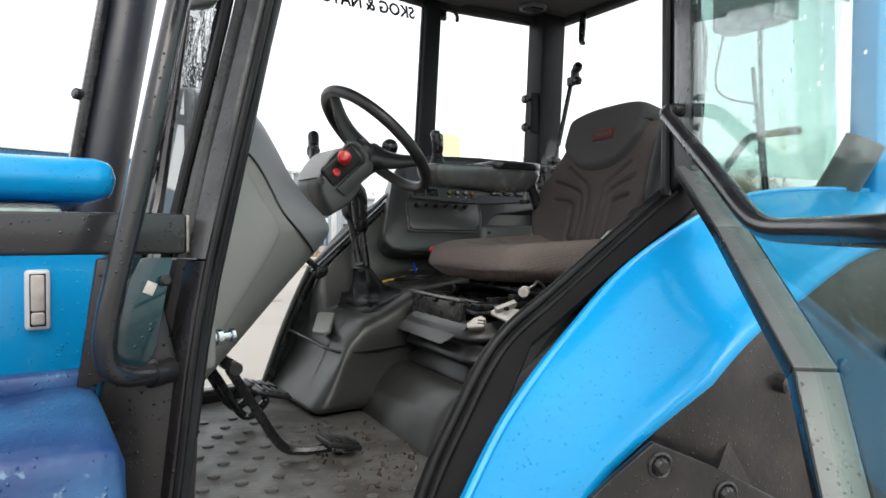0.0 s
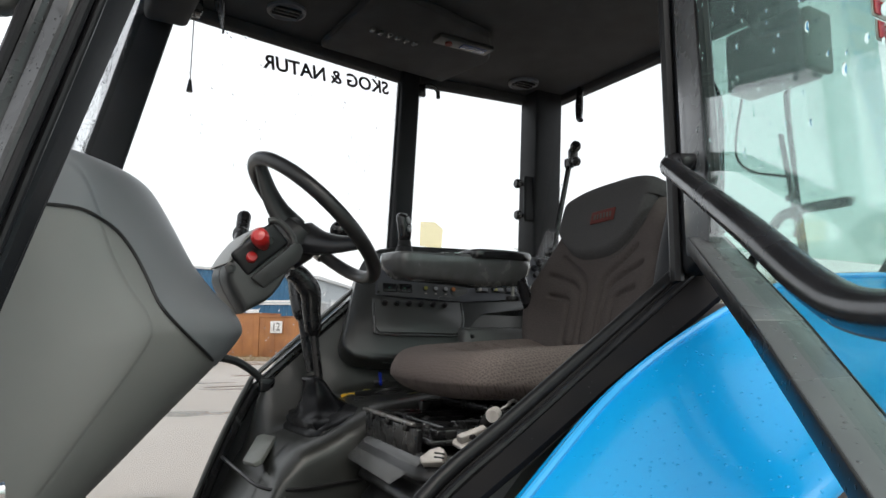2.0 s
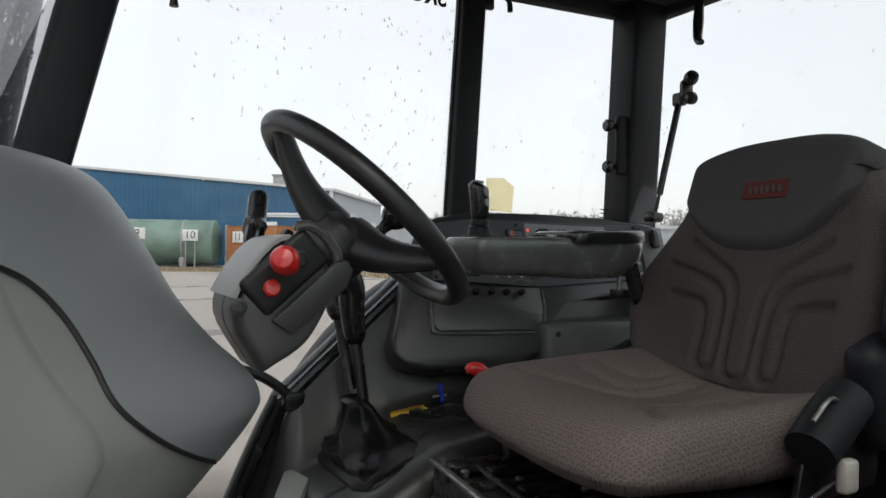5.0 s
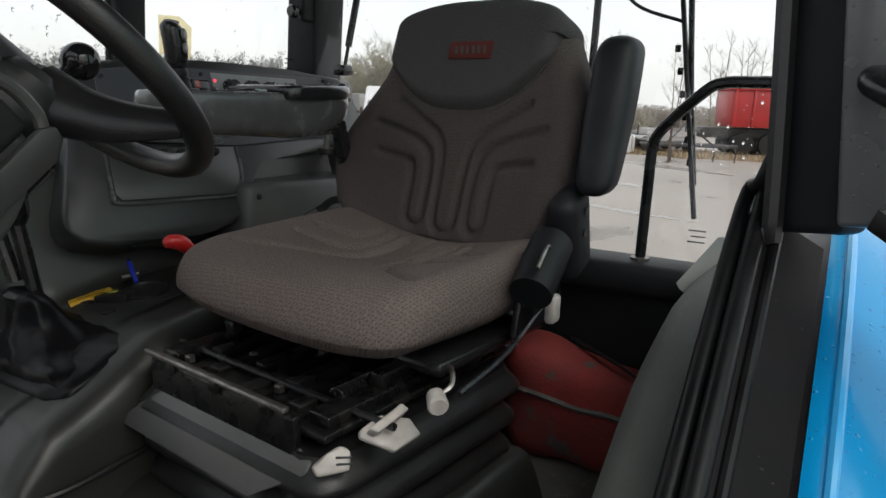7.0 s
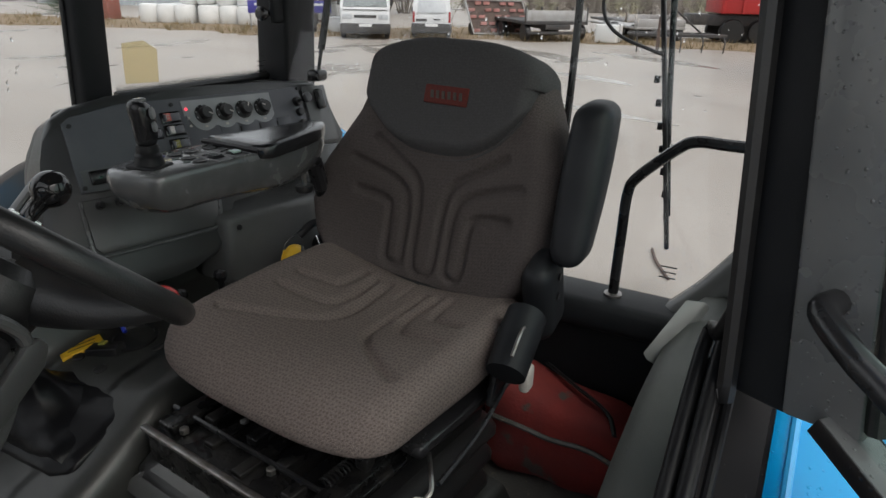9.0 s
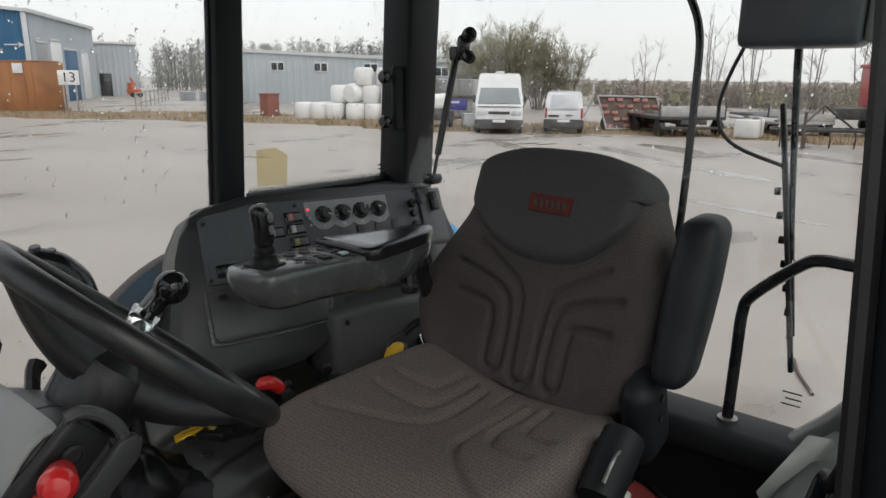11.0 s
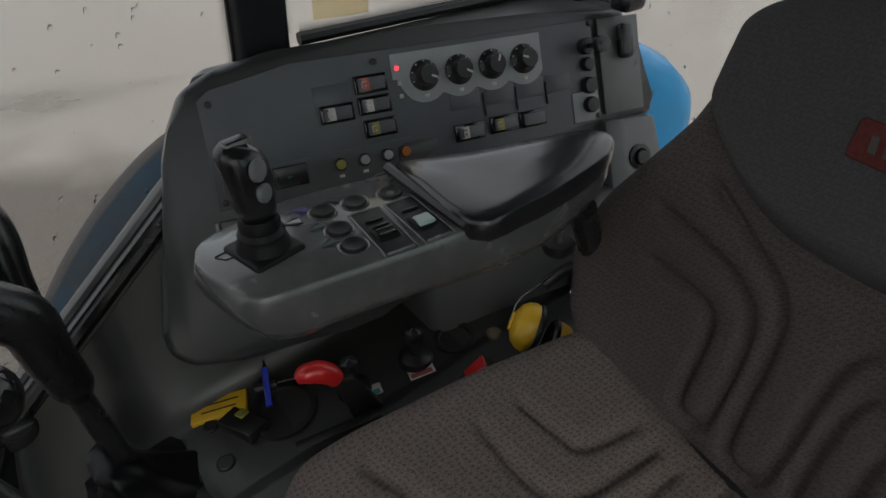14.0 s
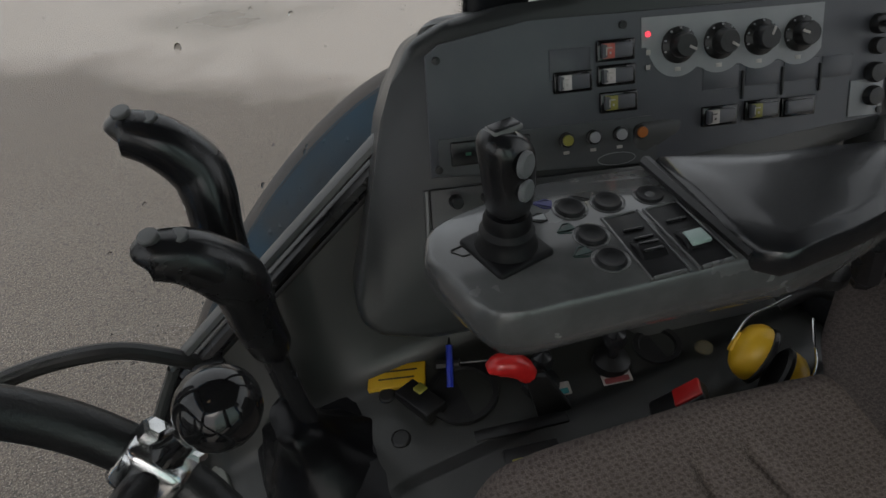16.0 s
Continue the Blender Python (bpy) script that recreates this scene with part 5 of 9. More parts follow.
for q in (0.35, 0.68):
    a, b = Vector((1.127, 1.504, 1.497)).lerp(Vector((1.1165, 1.4965, 1.476)), q), Vector((1.113, 1.520, 1.500)).lerp(Vector((1.104, 1.510, 1.476)), q)
    part("slit", beam(B(), a + Vector((0.002, -0.0015, 0)), b, 0.003, 0.005, (-0.6, -0.6, 0.5), 0.0008), M_RUBBER, k1)
sl = part("slide_lever", prism(B(), [(1.148, 1.505, 1.519), (1.183, 1.495, 1.531), (1.214, 1.464, 1.522), (1.213, 1.443, 1.503), (1.168, 1.459, 1.491), (1.142, 1.500, 1.512)], (0.0048, 0.0072, -0.0084), 0.004, 3), M_WHITE, seat, "off-white plastic lever with an upright fin")
part("lever_fin", prism(B(), [(1.142, 1.484, 1.530), (1.148, 1.473, 1.524), (1.203, 1.458, 1.542), (1.199, 1.469, 1.550)], (0.0092, 0.0138, -0.0161), 0.003, 3), M_WHITE, sl)
part("knob_rod", tube(B(), [(1.186, 1.404, 1.580), (1.205, 1.394, 1.592), (1.235, 1.41, 1.60), (1.30, 1.45, 1.575)], 0.004, 6), M_STEEL, seat)
part("tension_knob", lathe(B(), [(0.004, -0.022), (0.006, -0.018), (0.013, -0.014), (0.0145, 0.010), (0.012, 0.014), (0.0, 0.015)], (1.178, 1.400, 1.577), (-0.75, -0.6, -0.15), 18), M_WHITE, seat, "round off-white knob")

# ---- right-hand side console ----
PA = Vector((1.581, 2.312, 1.984))
PU = Vector((0.98112509, -0.19245146, -0.01886779))
PV = Vector((0.089179, 0.36373369, 0.92722431))
PN = PU.cross(PV)
if PN.y > 0:
    PN = -PN


def pp(u, v, h=0.0):
    """A point of the switch panel: along, up, and out of its face."""
    return PA + PU * u + PV * v + PN * h


PM = Matrix((PU, PV, PU.cross(PV))).transposed().to_4x4()
PM.translation = PA
OUT = 1 if PU.cross(PV).dot(PN) > 0 else -1


def pbox(u0, u1, v0, v1, h0, h1, r=0.002, seg=2, n=1):
    lo, hi = sorted((h0 * OUT, h1 * OUT))
    return rbox(B(), (u0, v0, lo), (u1, v1, hi), r, n, None, PM, seg)


cons = thing("side_console", (1.7, 2.3, 1.2), "dark grey side console with a black switch panel and storage door", "console")
OUTL = [(-0.345, -0.285), (-0.314, -0.17), (-0.288, -0.06), (-0.272, -0.02), (-0.245, 0.028), (-0.20, 0.05), (-0.12, 0.063), (0.10, 0.068), (0.30, 0.064), (0.46, 0.055), (0.495, 0.02), (0.515, -0.10), (0.515, -0.125), (0.30, -0.165), (0.135, -0.175), (0.105, -0.205), (0.092, -0.25), (0.072, -0.295), (0.035, -0.33), (-0.03, -0.348), (-0.09, -0.355), (-0.25, -0.358), (-0.315, -0.345), (-0.342, -0.32)]
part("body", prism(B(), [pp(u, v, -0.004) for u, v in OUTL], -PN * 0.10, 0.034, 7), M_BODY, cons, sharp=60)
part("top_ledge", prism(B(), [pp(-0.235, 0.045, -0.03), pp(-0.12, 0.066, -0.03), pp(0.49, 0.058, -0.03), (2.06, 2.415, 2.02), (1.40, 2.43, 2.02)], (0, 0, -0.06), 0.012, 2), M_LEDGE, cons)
pnl = part("switch_panel", prism(B(), [pp(-0.232, -0.135, 0), pp(-0.228, 0.012, 0), pp(-0.21, 0.024, 0), pp(-0.10, 0.042, 0), pp(0.395, 0.042, 0), pp(0.40, -0.12, 0), pp(0.07, -0.148, 0)], PN * 0.003, 0.001, 1), M_PANEL, cons, "black switch panel")
part("corner_plate", pbox(0.408, 0.488, -0.115, 0.04, 0, 0.004, 0.006), M_LEDGE, cons)
part("knob_strip", pbox(0.345, 0.395, -0.118, -0.07, 0.003, 0.005, 0.001), M_PANEL_GREY, pnl)
DIALS = (0.094, 0.151, 0.207, 0.263)
lower = []
for k in range(41):
    u = 0.045 + 0.251 * k / 40
    lower.append((u, -0.002 - max(math.sqrt(max(0.0, 0.039 ** 2 - (u - c) ** 2)) for c in DIALS)))
part("dial_plate", prism(B(), [pp(u, v, 0.003) for u, v in lower] + [pp(0.296, 0.034, 0.003), pp(0.045, 0.034, 0.003)], PN * 0.0015), M_PANEL_GREY, pnl, "grey printed dial plate")
part("button_plate", prism(B(), [pp(-0.222, -0.134, 0.003), pp(-0.220, -0.088, 0.003), pp(0.058, -0.086, 0.003), pp(0.066, -0.094, 0.003), pp(0.068, -0.147, 0.003)], PN * 0.0015), M_PANEL_DIM, pnl)
part("print_outline", tube(B(), [pp(0.012 + 0.026 * math.cos(a), -0.137 + 0.008 * math.sin(a), 0.0045) for a in [2 * math.pi * j / 20 for j in range(21)]], 0.0005, 4, 1, False), M_PRINT, pnl)
for i, (u, ang) in enumerate(((0.094, -25), (0.151, -30), (0.207, 70), (0.263, 160))):
    d = part("dial", lathe(B(), [(0.0225, 0.004), (0.0225, 0.008), (0.019, 0.010), (0.0155, 0.012), (0.0145, 0.026), (0.013, 0.028), (0.0, 0.028)], pp(u, -0.002), PN, 24), M_RUBBER, pnl, "black rotary dial")
    a = radians(ang)
    part("pointer", rbox(B(), (0.003, -0.0016, 0.0278 * OUT - 0.0008), (0.0135, 0.0016, 0.0278 * OUT + 0.0012), 0.0005, 1, None, PM @ Matrix.Translation((u, -0.002, 0)) @ Matrix.Rotation(a, 4, "Z"), 1), M_WHITE, d)
    for k in range(7):
        b = radians(200 - 37 * k)
        c, s_ = math.cos(b) * 0.0205, math.sin(b) * 0.0205
        part("tick", pbox(u + c - 0.0012, u + c + 0.0012, -0.002 + s_ - 0.0012, -0.002 + s_ + 0.0012, 0.0085, 0.0105, 0.0003, 1), M_PRINT, d)
for u in (0.094, 0.151, 0.207, 0.263):
    part("print_mark", pbox(u - 0.004, u + 0.004, -0.034, -0.029, 0.0045, 0.0052, 0.0003, 1), M_WHITE, pnl)
for v in (-0.008, -0.026):
    part("print_mark", pbox(0.051, 0.057, v - 0.003, v + 0.003, 0.0045, 0.0052, 0.0003, 1), M_WHITE, pnl)
part("led", lathe(B(), [(0.0035, 0), (0.0035, 0.002), (0, 0.003)], pp(0.053, 0.014, 0.004), PN, 10), M_REDLED, pnl, "small glowing red light")


def rocker(u, v, lamp, w=0.05, h=0.026):
    s = part("rocker_switch", pbox(u - w / 2, u + w / 2, v - h / 2, v + h / 2, 0.002, 0.009, 0.002), M_GLOSS, pnl)
    part("rocker", rbox(B(), (u - w / 2 + 0.004, v - h / 2 + 0.004, -0.003), (u + w / 2 - 0.004, v + h / 2 - 0.004, 0.003), 0.002, 1, None, PM @ Matrix.Translation((0, 0, 0.010 * OUT)) @ Matrix.Translation((u, v, 0)) @ Matrix.Rotation(radians(6 * OUT), 4, "Y") @ Matrix.Translation((-u, -v, 0))), M_PANEL, s)
    if lamp:
        for a, b, c, d in ((0.009, 0.017, 0.003, 0.0045), (0.009, 0.0105, -0.005, 0.003), (0.0135, 0.016, -0.004, -0.001)):
            part("icon_mark", pbox(u - w / 2 + a, u - w / 2 + b, v + c, v + d, 0.0145, 0.0149, 0.0001, 1), M_WHITE if lamp is not M_WHITE else M_DARKPRINT, s)
        part("lamp_window", pbox(u - w / 2 + 0.005, u - w / 2 + 0.021, v - h / 2 + 0.004, v + h / 2 - 0.004, 0.009, 0.0145, 0.001, 1), lamp, s)


M_LAMP_PALE = mat("pale_switch_lens", (0.58, 0.55, 0.53), 0.4, col2=(0.50, 0.46, 0.44), scale=150)
M_LAMP_RED = mat("red_switch_lens", (0.45, 0.07, 0.05), 0.4, col2=(0.5, 0.16, 0.12), scale=150)
for u, v, lampm in ((0.010, -0.001, M_LAMP_RED), (0.011, -0.031, M_LAMP_PALE), (0.014, -0.064, M_OLIVE), (-0.046, -0.034, M_LAMP_PALE), (0.154, -0.096, M_WHITE), (0.215, -0.094, M_OLIVE), (0.267, -0.095, None)):
    rocker(u, v, lampm)
for u0, u1 in ((-0.075, -0.022), (0.13, 0.18), (0.19, 0.24), (0.245, 0.295), (0.30, 0.345)):
    part("blank_cover", pbox(u0, u1, -0.062 if u0 > 0 else 0.004 - 0.035, -0.022 - 0.012 if u0 > 0 else 0.006, 0.0025, 0.0042, 0.0008, 1), M_PANEL, pnl)
for u in (0.186, 0.243, 0.298):
    part("divider", pbox(u - 0.0015, u + 0.0015, -0.078, -0.042, 0.003, 0.0065, 0.0006, 1), M_RUBBER, pnl)
for u, mm in ((-0.056, M_OLIVE), (-0.020, M_PRINT), (0.016, M_PRINT), (0.044, M_AMBER)):
    part("push_button", lathe(B(), [(0.0072, 0.011), (0.0068, 0.014), (0, 0.0148)], pp(u, -0.105), PN, 16), mm, pnl)
    part("button_collar", lathe(B(), [(0.0095, 0.004), (0.0095, 0.0105), (0.0074, 0.0115), (0.0072, 0.009)], pp(u, -0.105), PN, 16), M_RUBBER, pnl)
    part("print_mark", pbox(u - 0.004, u + 0.004, -0.124, -0.120, 0.0045, 0.0052, 0.0003, 1), M_WHITE, pnl)
M_GREENMARK = mat("dim_green_print", (0.03, 0.12, 0.07), 0.5)
for u in (-0.182, -0.128):
    part("blank_switch", pbox(u - 0.024, u + 0.024, -0.122, -0.092, 0.002, 0.009, 0.002), M_BLACK, pnl)
    part("print_mark", pbox(u - 0.006, u + 0.001, -0.110, -0.106, 0.009, 0.0096, 0.0003, 1), M_GREENMARK, pnl)
for v, r in ((0.001, 0.013), (-0.027, 0.011), (-0.061, 0.0135), (-0.092, 0.0135)):
    part("round_button", lathe(B(), [(r, 0.003), (r, 0.012), (r * 0.85, 0.016), (0, 0.017)], pp(0.378, v), PN, 18), M_RUBBER, pnl)
part("cable_knob", lathe(B(), [(0.004, 0.0), (0.004, 0.03), (0.013, 0.032), (0.013, 0.045), (0.0, 0.047)], pp(0.378, 0.001, 0.012), PN, 14), M_BLACK, pnl)
part("turn_lock", rbox(B(), (-0.014, -0.028, 0), (0.014, 0.028, 0.018 * OUT) if OUT > 0 else (0.014, 0.028, 0), 0.008, 1, None, PM @ Matrix.Translation((0.452, 0.0, 0.004 * OUT)), 2), M_BLACK, cons, "black turn lock")
for u, v in ((-0.215, 0.006), (-0.222, -0.125), (0.02, 0.028), (0.392, -0.112), (0.392, 0.036)):
    part("screw", lathe(B(), [(0.005, 0), (0.005, 0.004), (0.0, 0.005)], pp(u, v, 0.003), PN, 8), M_RUBBER, cons)
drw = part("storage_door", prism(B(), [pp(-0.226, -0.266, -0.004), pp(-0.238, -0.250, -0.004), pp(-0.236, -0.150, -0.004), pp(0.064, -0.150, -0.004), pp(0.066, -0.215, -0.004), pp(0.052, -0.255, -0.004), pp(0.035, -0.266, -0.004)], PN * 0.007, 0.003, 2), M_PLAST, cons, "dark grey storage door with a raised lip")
part("door_lip", tube(B(), [pp(-0.240, -0.150, 0.001), pp(-0.243, -0.250, 0.001), pp(-0.230, -0.271, 0.001), pp(-0.10, -0.273, 0.001), pp(0.036, -0.271, 0.001), pp(0.056, -0.257, 0.001), pp(0.070, -0.215, 0.001), pp(0.069, -0.150, 0.001)], 0.0042, 8), M_ARM, drw, "glossy raised lip")
for i in range(6):
    part("shelf_knob", lathe(B(), [(0.009, 0), (0.008, 0.015), (0.006, 0.017), (0, 0.017)], pp(-0.205 + 0.042 * i, -0.166, 0.006), PN, 10), M_RUBBER, drw)
part("chrome_latch", box((1.345, 2.243, 1.643), (1.402, 2.31, 1.655), 0.004), M_CHROME, cons, "chrome latch strip")
blk = part("end_block", prism(B(), [pp(0.40, -0.122, 0.01), pp(0.505, -0.128, 0.01), pp(0.53, -0.36, 0.02), pp(0.40, -0.36, 0.02)], -PN * 0.08, 0.010, 2), M_LEDGE, cons)
part("socket", lathe(B(), [(0.022, 0), (0.022, 0.004), (0.015, 0.006), (0.012, 0.002), (0.011, 0.012), (0, 0.013)], pp(0.462, -0.195, 0.012), PN, 20), M_RUBBER, blk)

part("rear_filler", box((1.60, 2.17, 1.50), (2.04, 2.42, 1.76), 0.02, 1, lambda x, y, z: (x, y - 0.10 * (x - 1.6) / 0.44 * (1 if y < 2.3 else 0), z)), M_PLAST, cons)
part("rear_panel", box((1.60, 2.25, 1.50), (2.04, 2.42, 1.90), 0.02, 1), M_PLAST, cons)
part("filler_screw", lathe(B(), [(0.008, 0), (0.007, 0.004), (0, 0.005)], (1.63, 2.163, 1.73), (0, -1, 0), 10), M_RUBBER, cons)

# ---- lower console beside the seat ----
low = thing("lower_console", (1.3, 2.2, 1.15), "dark grey moulded floor console beside the seat", "console")


def deck(x):
    """The height of the console's top along the cab."""
    return float(np.interp(x, [0.80, 0.88, 0.98, 1.06, 1.22, 1.7, 2.0], [1.30, 1.385, 1.435, 1.462, 1.542, 1.604, 1.63]))


def hump(x, y, z):
    k = (z - 1.16) / 0.30
    rise = max(0.0, min(1.0, (y - 2.285) / 0.09)) ** 1.5
    sill = float(np.interp(x, [p[0] for p in SILL_R], [p[1] for p in SILL_R])) - 0.016
    z2 = 1.155 + k * (deck(x) + max(0.0, sill - deck(x)) * rise - 1.155)
    x2 = x - 0.0 + 0.10 * k * max(0, 1.0 - x) / 0.2
    y2 = y + 0.035 * k * (1 if y < 2.1 else 0)
    return x2, y2, z2


part("body", box((0.80, 1.95, 1.16), (1.90, 2.425, 1.46), 0.05, (40, 22, 5), hump, None, 4), M_LOWCON, low, sharp=60)
part("moulding_line", tube(B(), [(0.885, 2.38, 1.372), (0.888, 2.20, 1.362), (0.908, 2.04, 1.345), (0.975, 1.968, 1.348), (1.12, 1.962, 1.355), (1.20, 1.962, 1.357)], 0.005, 6), M_RUBBER, low)
part("grey_pad", prism(B(), [(0.992, 2.318, 1.428), (1.002, 2.226, 1.432), (0.925, 2.096, 1.393), (0.905, 2.100, 1.384), (0.896, 2.175, 1.380), (0.975, 2.320, 1.421)], (-0.0065, 0, 0.013), 0.004), M_PADGREY, low, "pale grey blank cover")
for x, y, nm, mm, r in ((1.232, 2.178, "plug", M_RUBBER, 0.014), (1.238, 2.255, "plug", M_RUBBER, 0.013), (1.671, 2.11, "round_label", M_PAPER, 0.013)):
    part(nm, lathe(B(), [(r, 0), (r, 0.003), (r * 0.8, 0.005), (0, 0.005)], (x, y, deck(x) - 0.001), (-0.12, 0, 1), 14), mm, low)
slab = lambda x, y, a, b, h, yaw=0.0: rbox(B(), (-a / 2, -b / 2, -0.004), (a / 2, b / 2, h), 0.002, 1, None, pose(x, y, deck(x), 0, -8, yaw))
yl = tagged(part("warning_sticker", slab(1.262, 2.278, 0.086, 0.044, 0.006, -22), M_YELLOW), "yellow warning sticker with two printed lines", "sticker")
for k, (w, o) in enumerate(((0.062, 0.008), (0.054, -0.006))):
    part("print_line", rbox(B(), (-w / 2, o - 0.0016, 0.0055), (w / 2, o + 0.0016, 0.0064), 0.0005, 1, None, pose(1.262, 2.278, deck(1.262), 0, -8, -22), 1), M_DARKPRINT, yl)
sw = part("toggle_switch", slab(1.277, 2.219, 0.07, 0.036, 0.014, -68), M_RUBBER, low, "black rocker switch with a yellow mark")
part("switch_mark", slab(1.283, 2.232, 0.016, 0.016, 0.0155, -68), M_OLIVE, sw)
cup = part("cup_recess", lathe(B(), [(0.052, 0.0), (0.052, 0.006), (0.044, 0.006), (0.038, -0.02), (0, -0.022)], (1.336, 2.205, deck(1.336)), (-0.12, 0, 1), 24), M_RUBBER, low, "round tray")
st1 = part("small_sticker", slab(1.454, 2.147, 0.042, 0.022, 0.002, -15), M_WHITE, low)
part("sticker_field", slab(1.452, 2.142, 0.036, 0.010, 0.003, -15), mat("teal_print", (0.05, 0.3, 0.32), 0.5), st1)
st2 = part("small_sticker", slab(1.538, 2.126, 0.042, 0.022, 0.002, -15), M_WHITE, low)
part("sticker_field", slab(1.536, 2.121, 0.036, 0.010, 0.003, -15), mat("maroon_print", (0.25, 0.06, 0.06), 0.5), st2)
part("black_label", slab(1.378, 2.072, 0.075, 0.036, 0.002, -14), M_RUBBER, low)
part("label_line", slab(1.365, 2.074, 0.030, 0.003, 0.003, -14), M_OLIVE, low)
part("lever_slot", slab(1.385, 2.118, 0.13, 0.018, 0.002, -14), M_RUBBER, low)
hl = thing("hand_brake_lever", (1.40, 2.13, 1.57), "red-capped black hand lever beside the seat", "lever")
part("shaft", prism(B(), [(1.415, 2.115, 1.55), (1.468, 2.105, 1.555), (1.425, 2.130, 1.635), (1.395, 2.138, 1.640)], (0.004, 0.014, 0), 0.004), M_RUBBER, hl)
part("red_grip", tube(B(), [(1.402, 2.139, 1.640), (1.394, 2.143, 1.652), (1.380, 2.147, 1.662), (1.362, 2.151, 1.665), (1.350, 2.154, 1.660)], [0.0135, 0.016, 0.017, 0.015, 0.008], 12), M_RED, hl)
for x, y in ((1.44, 2.165), (1.545, 2.15)):
    vl = thing("valve_lever", (x, y, deck(x)), "short black ball-headed lever", "lever", "small levers")
    part("collar", lathe(B(), [(0.028, 0), (0.026, 0.012), (0.012, 0.02), (0.008, 0.02)], (x, y, deck(x) - 0.002), (0, 0, 1), 16), M_RUBBER, vl)
    part("stick", tube(B(), [(x, y, deck(x) + 0.01), (x - 0.005, y - 0.004, deck(x) + 0.05)], 0.007, 8, 1, False), M_BLACK, vl)
    part("ball", lathe(B(), [(0.008, -0.016), (0.014, -0.010), (0.0165, 0.0), (0.013, 0.010), (0.0, 0.0165)], (x - 0.006, y - 0.005, deck(x) + 0.06), (0, 0, 1), 14), M_BLACK, vl)
part("finger_recess", lathe(B(), [(0.034, 0.0), (0.034, 0.005), (0.027, 0.005), (0.02, -0.01), (0, -0.012)], (1.618, 2.145, deck(1.618)), (-0.12, 0, 1), 18), M_RUBBER, low)
buckle = thing("seat_belt_buckle", (1.58, 2.04, 1.6), "black seat belt buckle with a red button", "seat belt buckle")
bf = frame_at((1.572, 2.030, 1.628), (0.5, -0.25, 0.6), (0.45, 0.9, 0.0))
part("housing", rbox(B(), (-0.05, -0.017, -0.012), (0.028, 0.017, 0.012), 0.006, 1, None, bf), M_RUBBER, buckle)
part("release_button", rbox(B(), (-0.010, -0.013, 0.010), (0.030, 0.013, 0.0155), 0.004, 1, None, bf), M_RED, buckle, "red release button")
part("stalk", tube(B(), [bf @ Vector((-0.045, 0, 0)), bf @ Vector((-0.09, 0, -0.01))], 0.012, 8, 1, False, 0.4), M_RUBBER, buckle)
muffs = thing("ear_muffs", (1.70, 2.06, 1.6), "yellow and black ear muffs hung beside the seat", "ear muffs")
lean = Vector((0.232, 0.599, 0.762))
across_ = Vector((0.932, -0.362, 0.0))
long_ax = (lean * 0.85 + across_ * 0.53).normalized()
for c, sg in ((Vector((1.694, 2.034, 1.648)), -1), (Vector((1.692, 2.014, 1.640)), 1)):
    ax = (across_ * 0.85 - lean * 0.53).normalized() * sg
    em = Matrix((ax.cross(long_ax).normalized(), long_ax, ax)).transposed().to_4x4()
    em.translation = c
    em = em @ Matrix.Diagonal((0.68, 1.04, 0.85, 1.0))
    for nm, prof, mm, lb in (("shell", [(0.037, 0.012), (0.038, 0.018), (0.036, 0.030), (0.029, 0.042), (0.016, 0.050), (0.0, 0.052)], M_YELLOW, "yellow ear shell"), ("cushion", [(0.022, 0.002), (0.034, 0.000), (0.039, 0.004), (0.039, 0.010), (0.036, 0.013)], M_RUBBER, "black ear cushion")):
        bm = lathe(B(), prof, (0, 0, 0), (0, 0, 1), 24)
        bmesh.ops.transform(bm, matrix=em, verts=bm.verts)
        part(nm, bm, mm, muffs, lb)
    hold = part("pivot", rbox(B(), (-0.007, -0.014, 0.050), (0.007, 0.014, 0.056), 0.004, 1, None, em), M_YELLOW, muffs)
    part("arm", tube(B(), [em @ Vector((0, 0.0, 0.056)), em @ Vector((0, 0.035, 0.052)), em @ Vector((0, 0.062, 0.030)), em @ Vector((0, 0.085, 0.012))], 0.0018, 6), M_CHROME, muffs)
part("headband", tube(B(), [(1.74, 2.075, 1.69), (1.78, 2.06, 1.715), (1.80, 2.03, 1.71), (1.78, 2.01, 1.68)], 0.010, 8, 5, True, 0.35), M_RUBBER, muffs)
pen = thing("pen", (1.30, 2.24, 1.57), "blue ballpoint pen lying in the tray", "pen")
part("barrel", tube(B(), [(1.318, 2.206, 1.580), (1.336, 2.252, 1.612)], 0.005, 8, 1, False), M_BLUEFELT, pen)
part("tip", tube(B(), [(1.336, 2.252, 1.612), (1.340, 2.262, 1.618)], [0.004, 0.001], 8, 1, False), M_CHROME, pen)
drv = thing("screwdriver", (1.30, 2.25, 1.57), "thin black screwdriver lying in the tray", "screwdriver")
part("handle", tube(B(), [(1.315, 2.25, 1.583), (1.345, 2.235, 1.588)], [0.008, 0.007], 8, 2, False), M_RUBBER, drv)
part("blade", tube(B(), [(1.345, 2.235, 1.588), (1.385, 2.219, 1.592)], 0.0018, 6, 1, False), M_BLACK, drv)

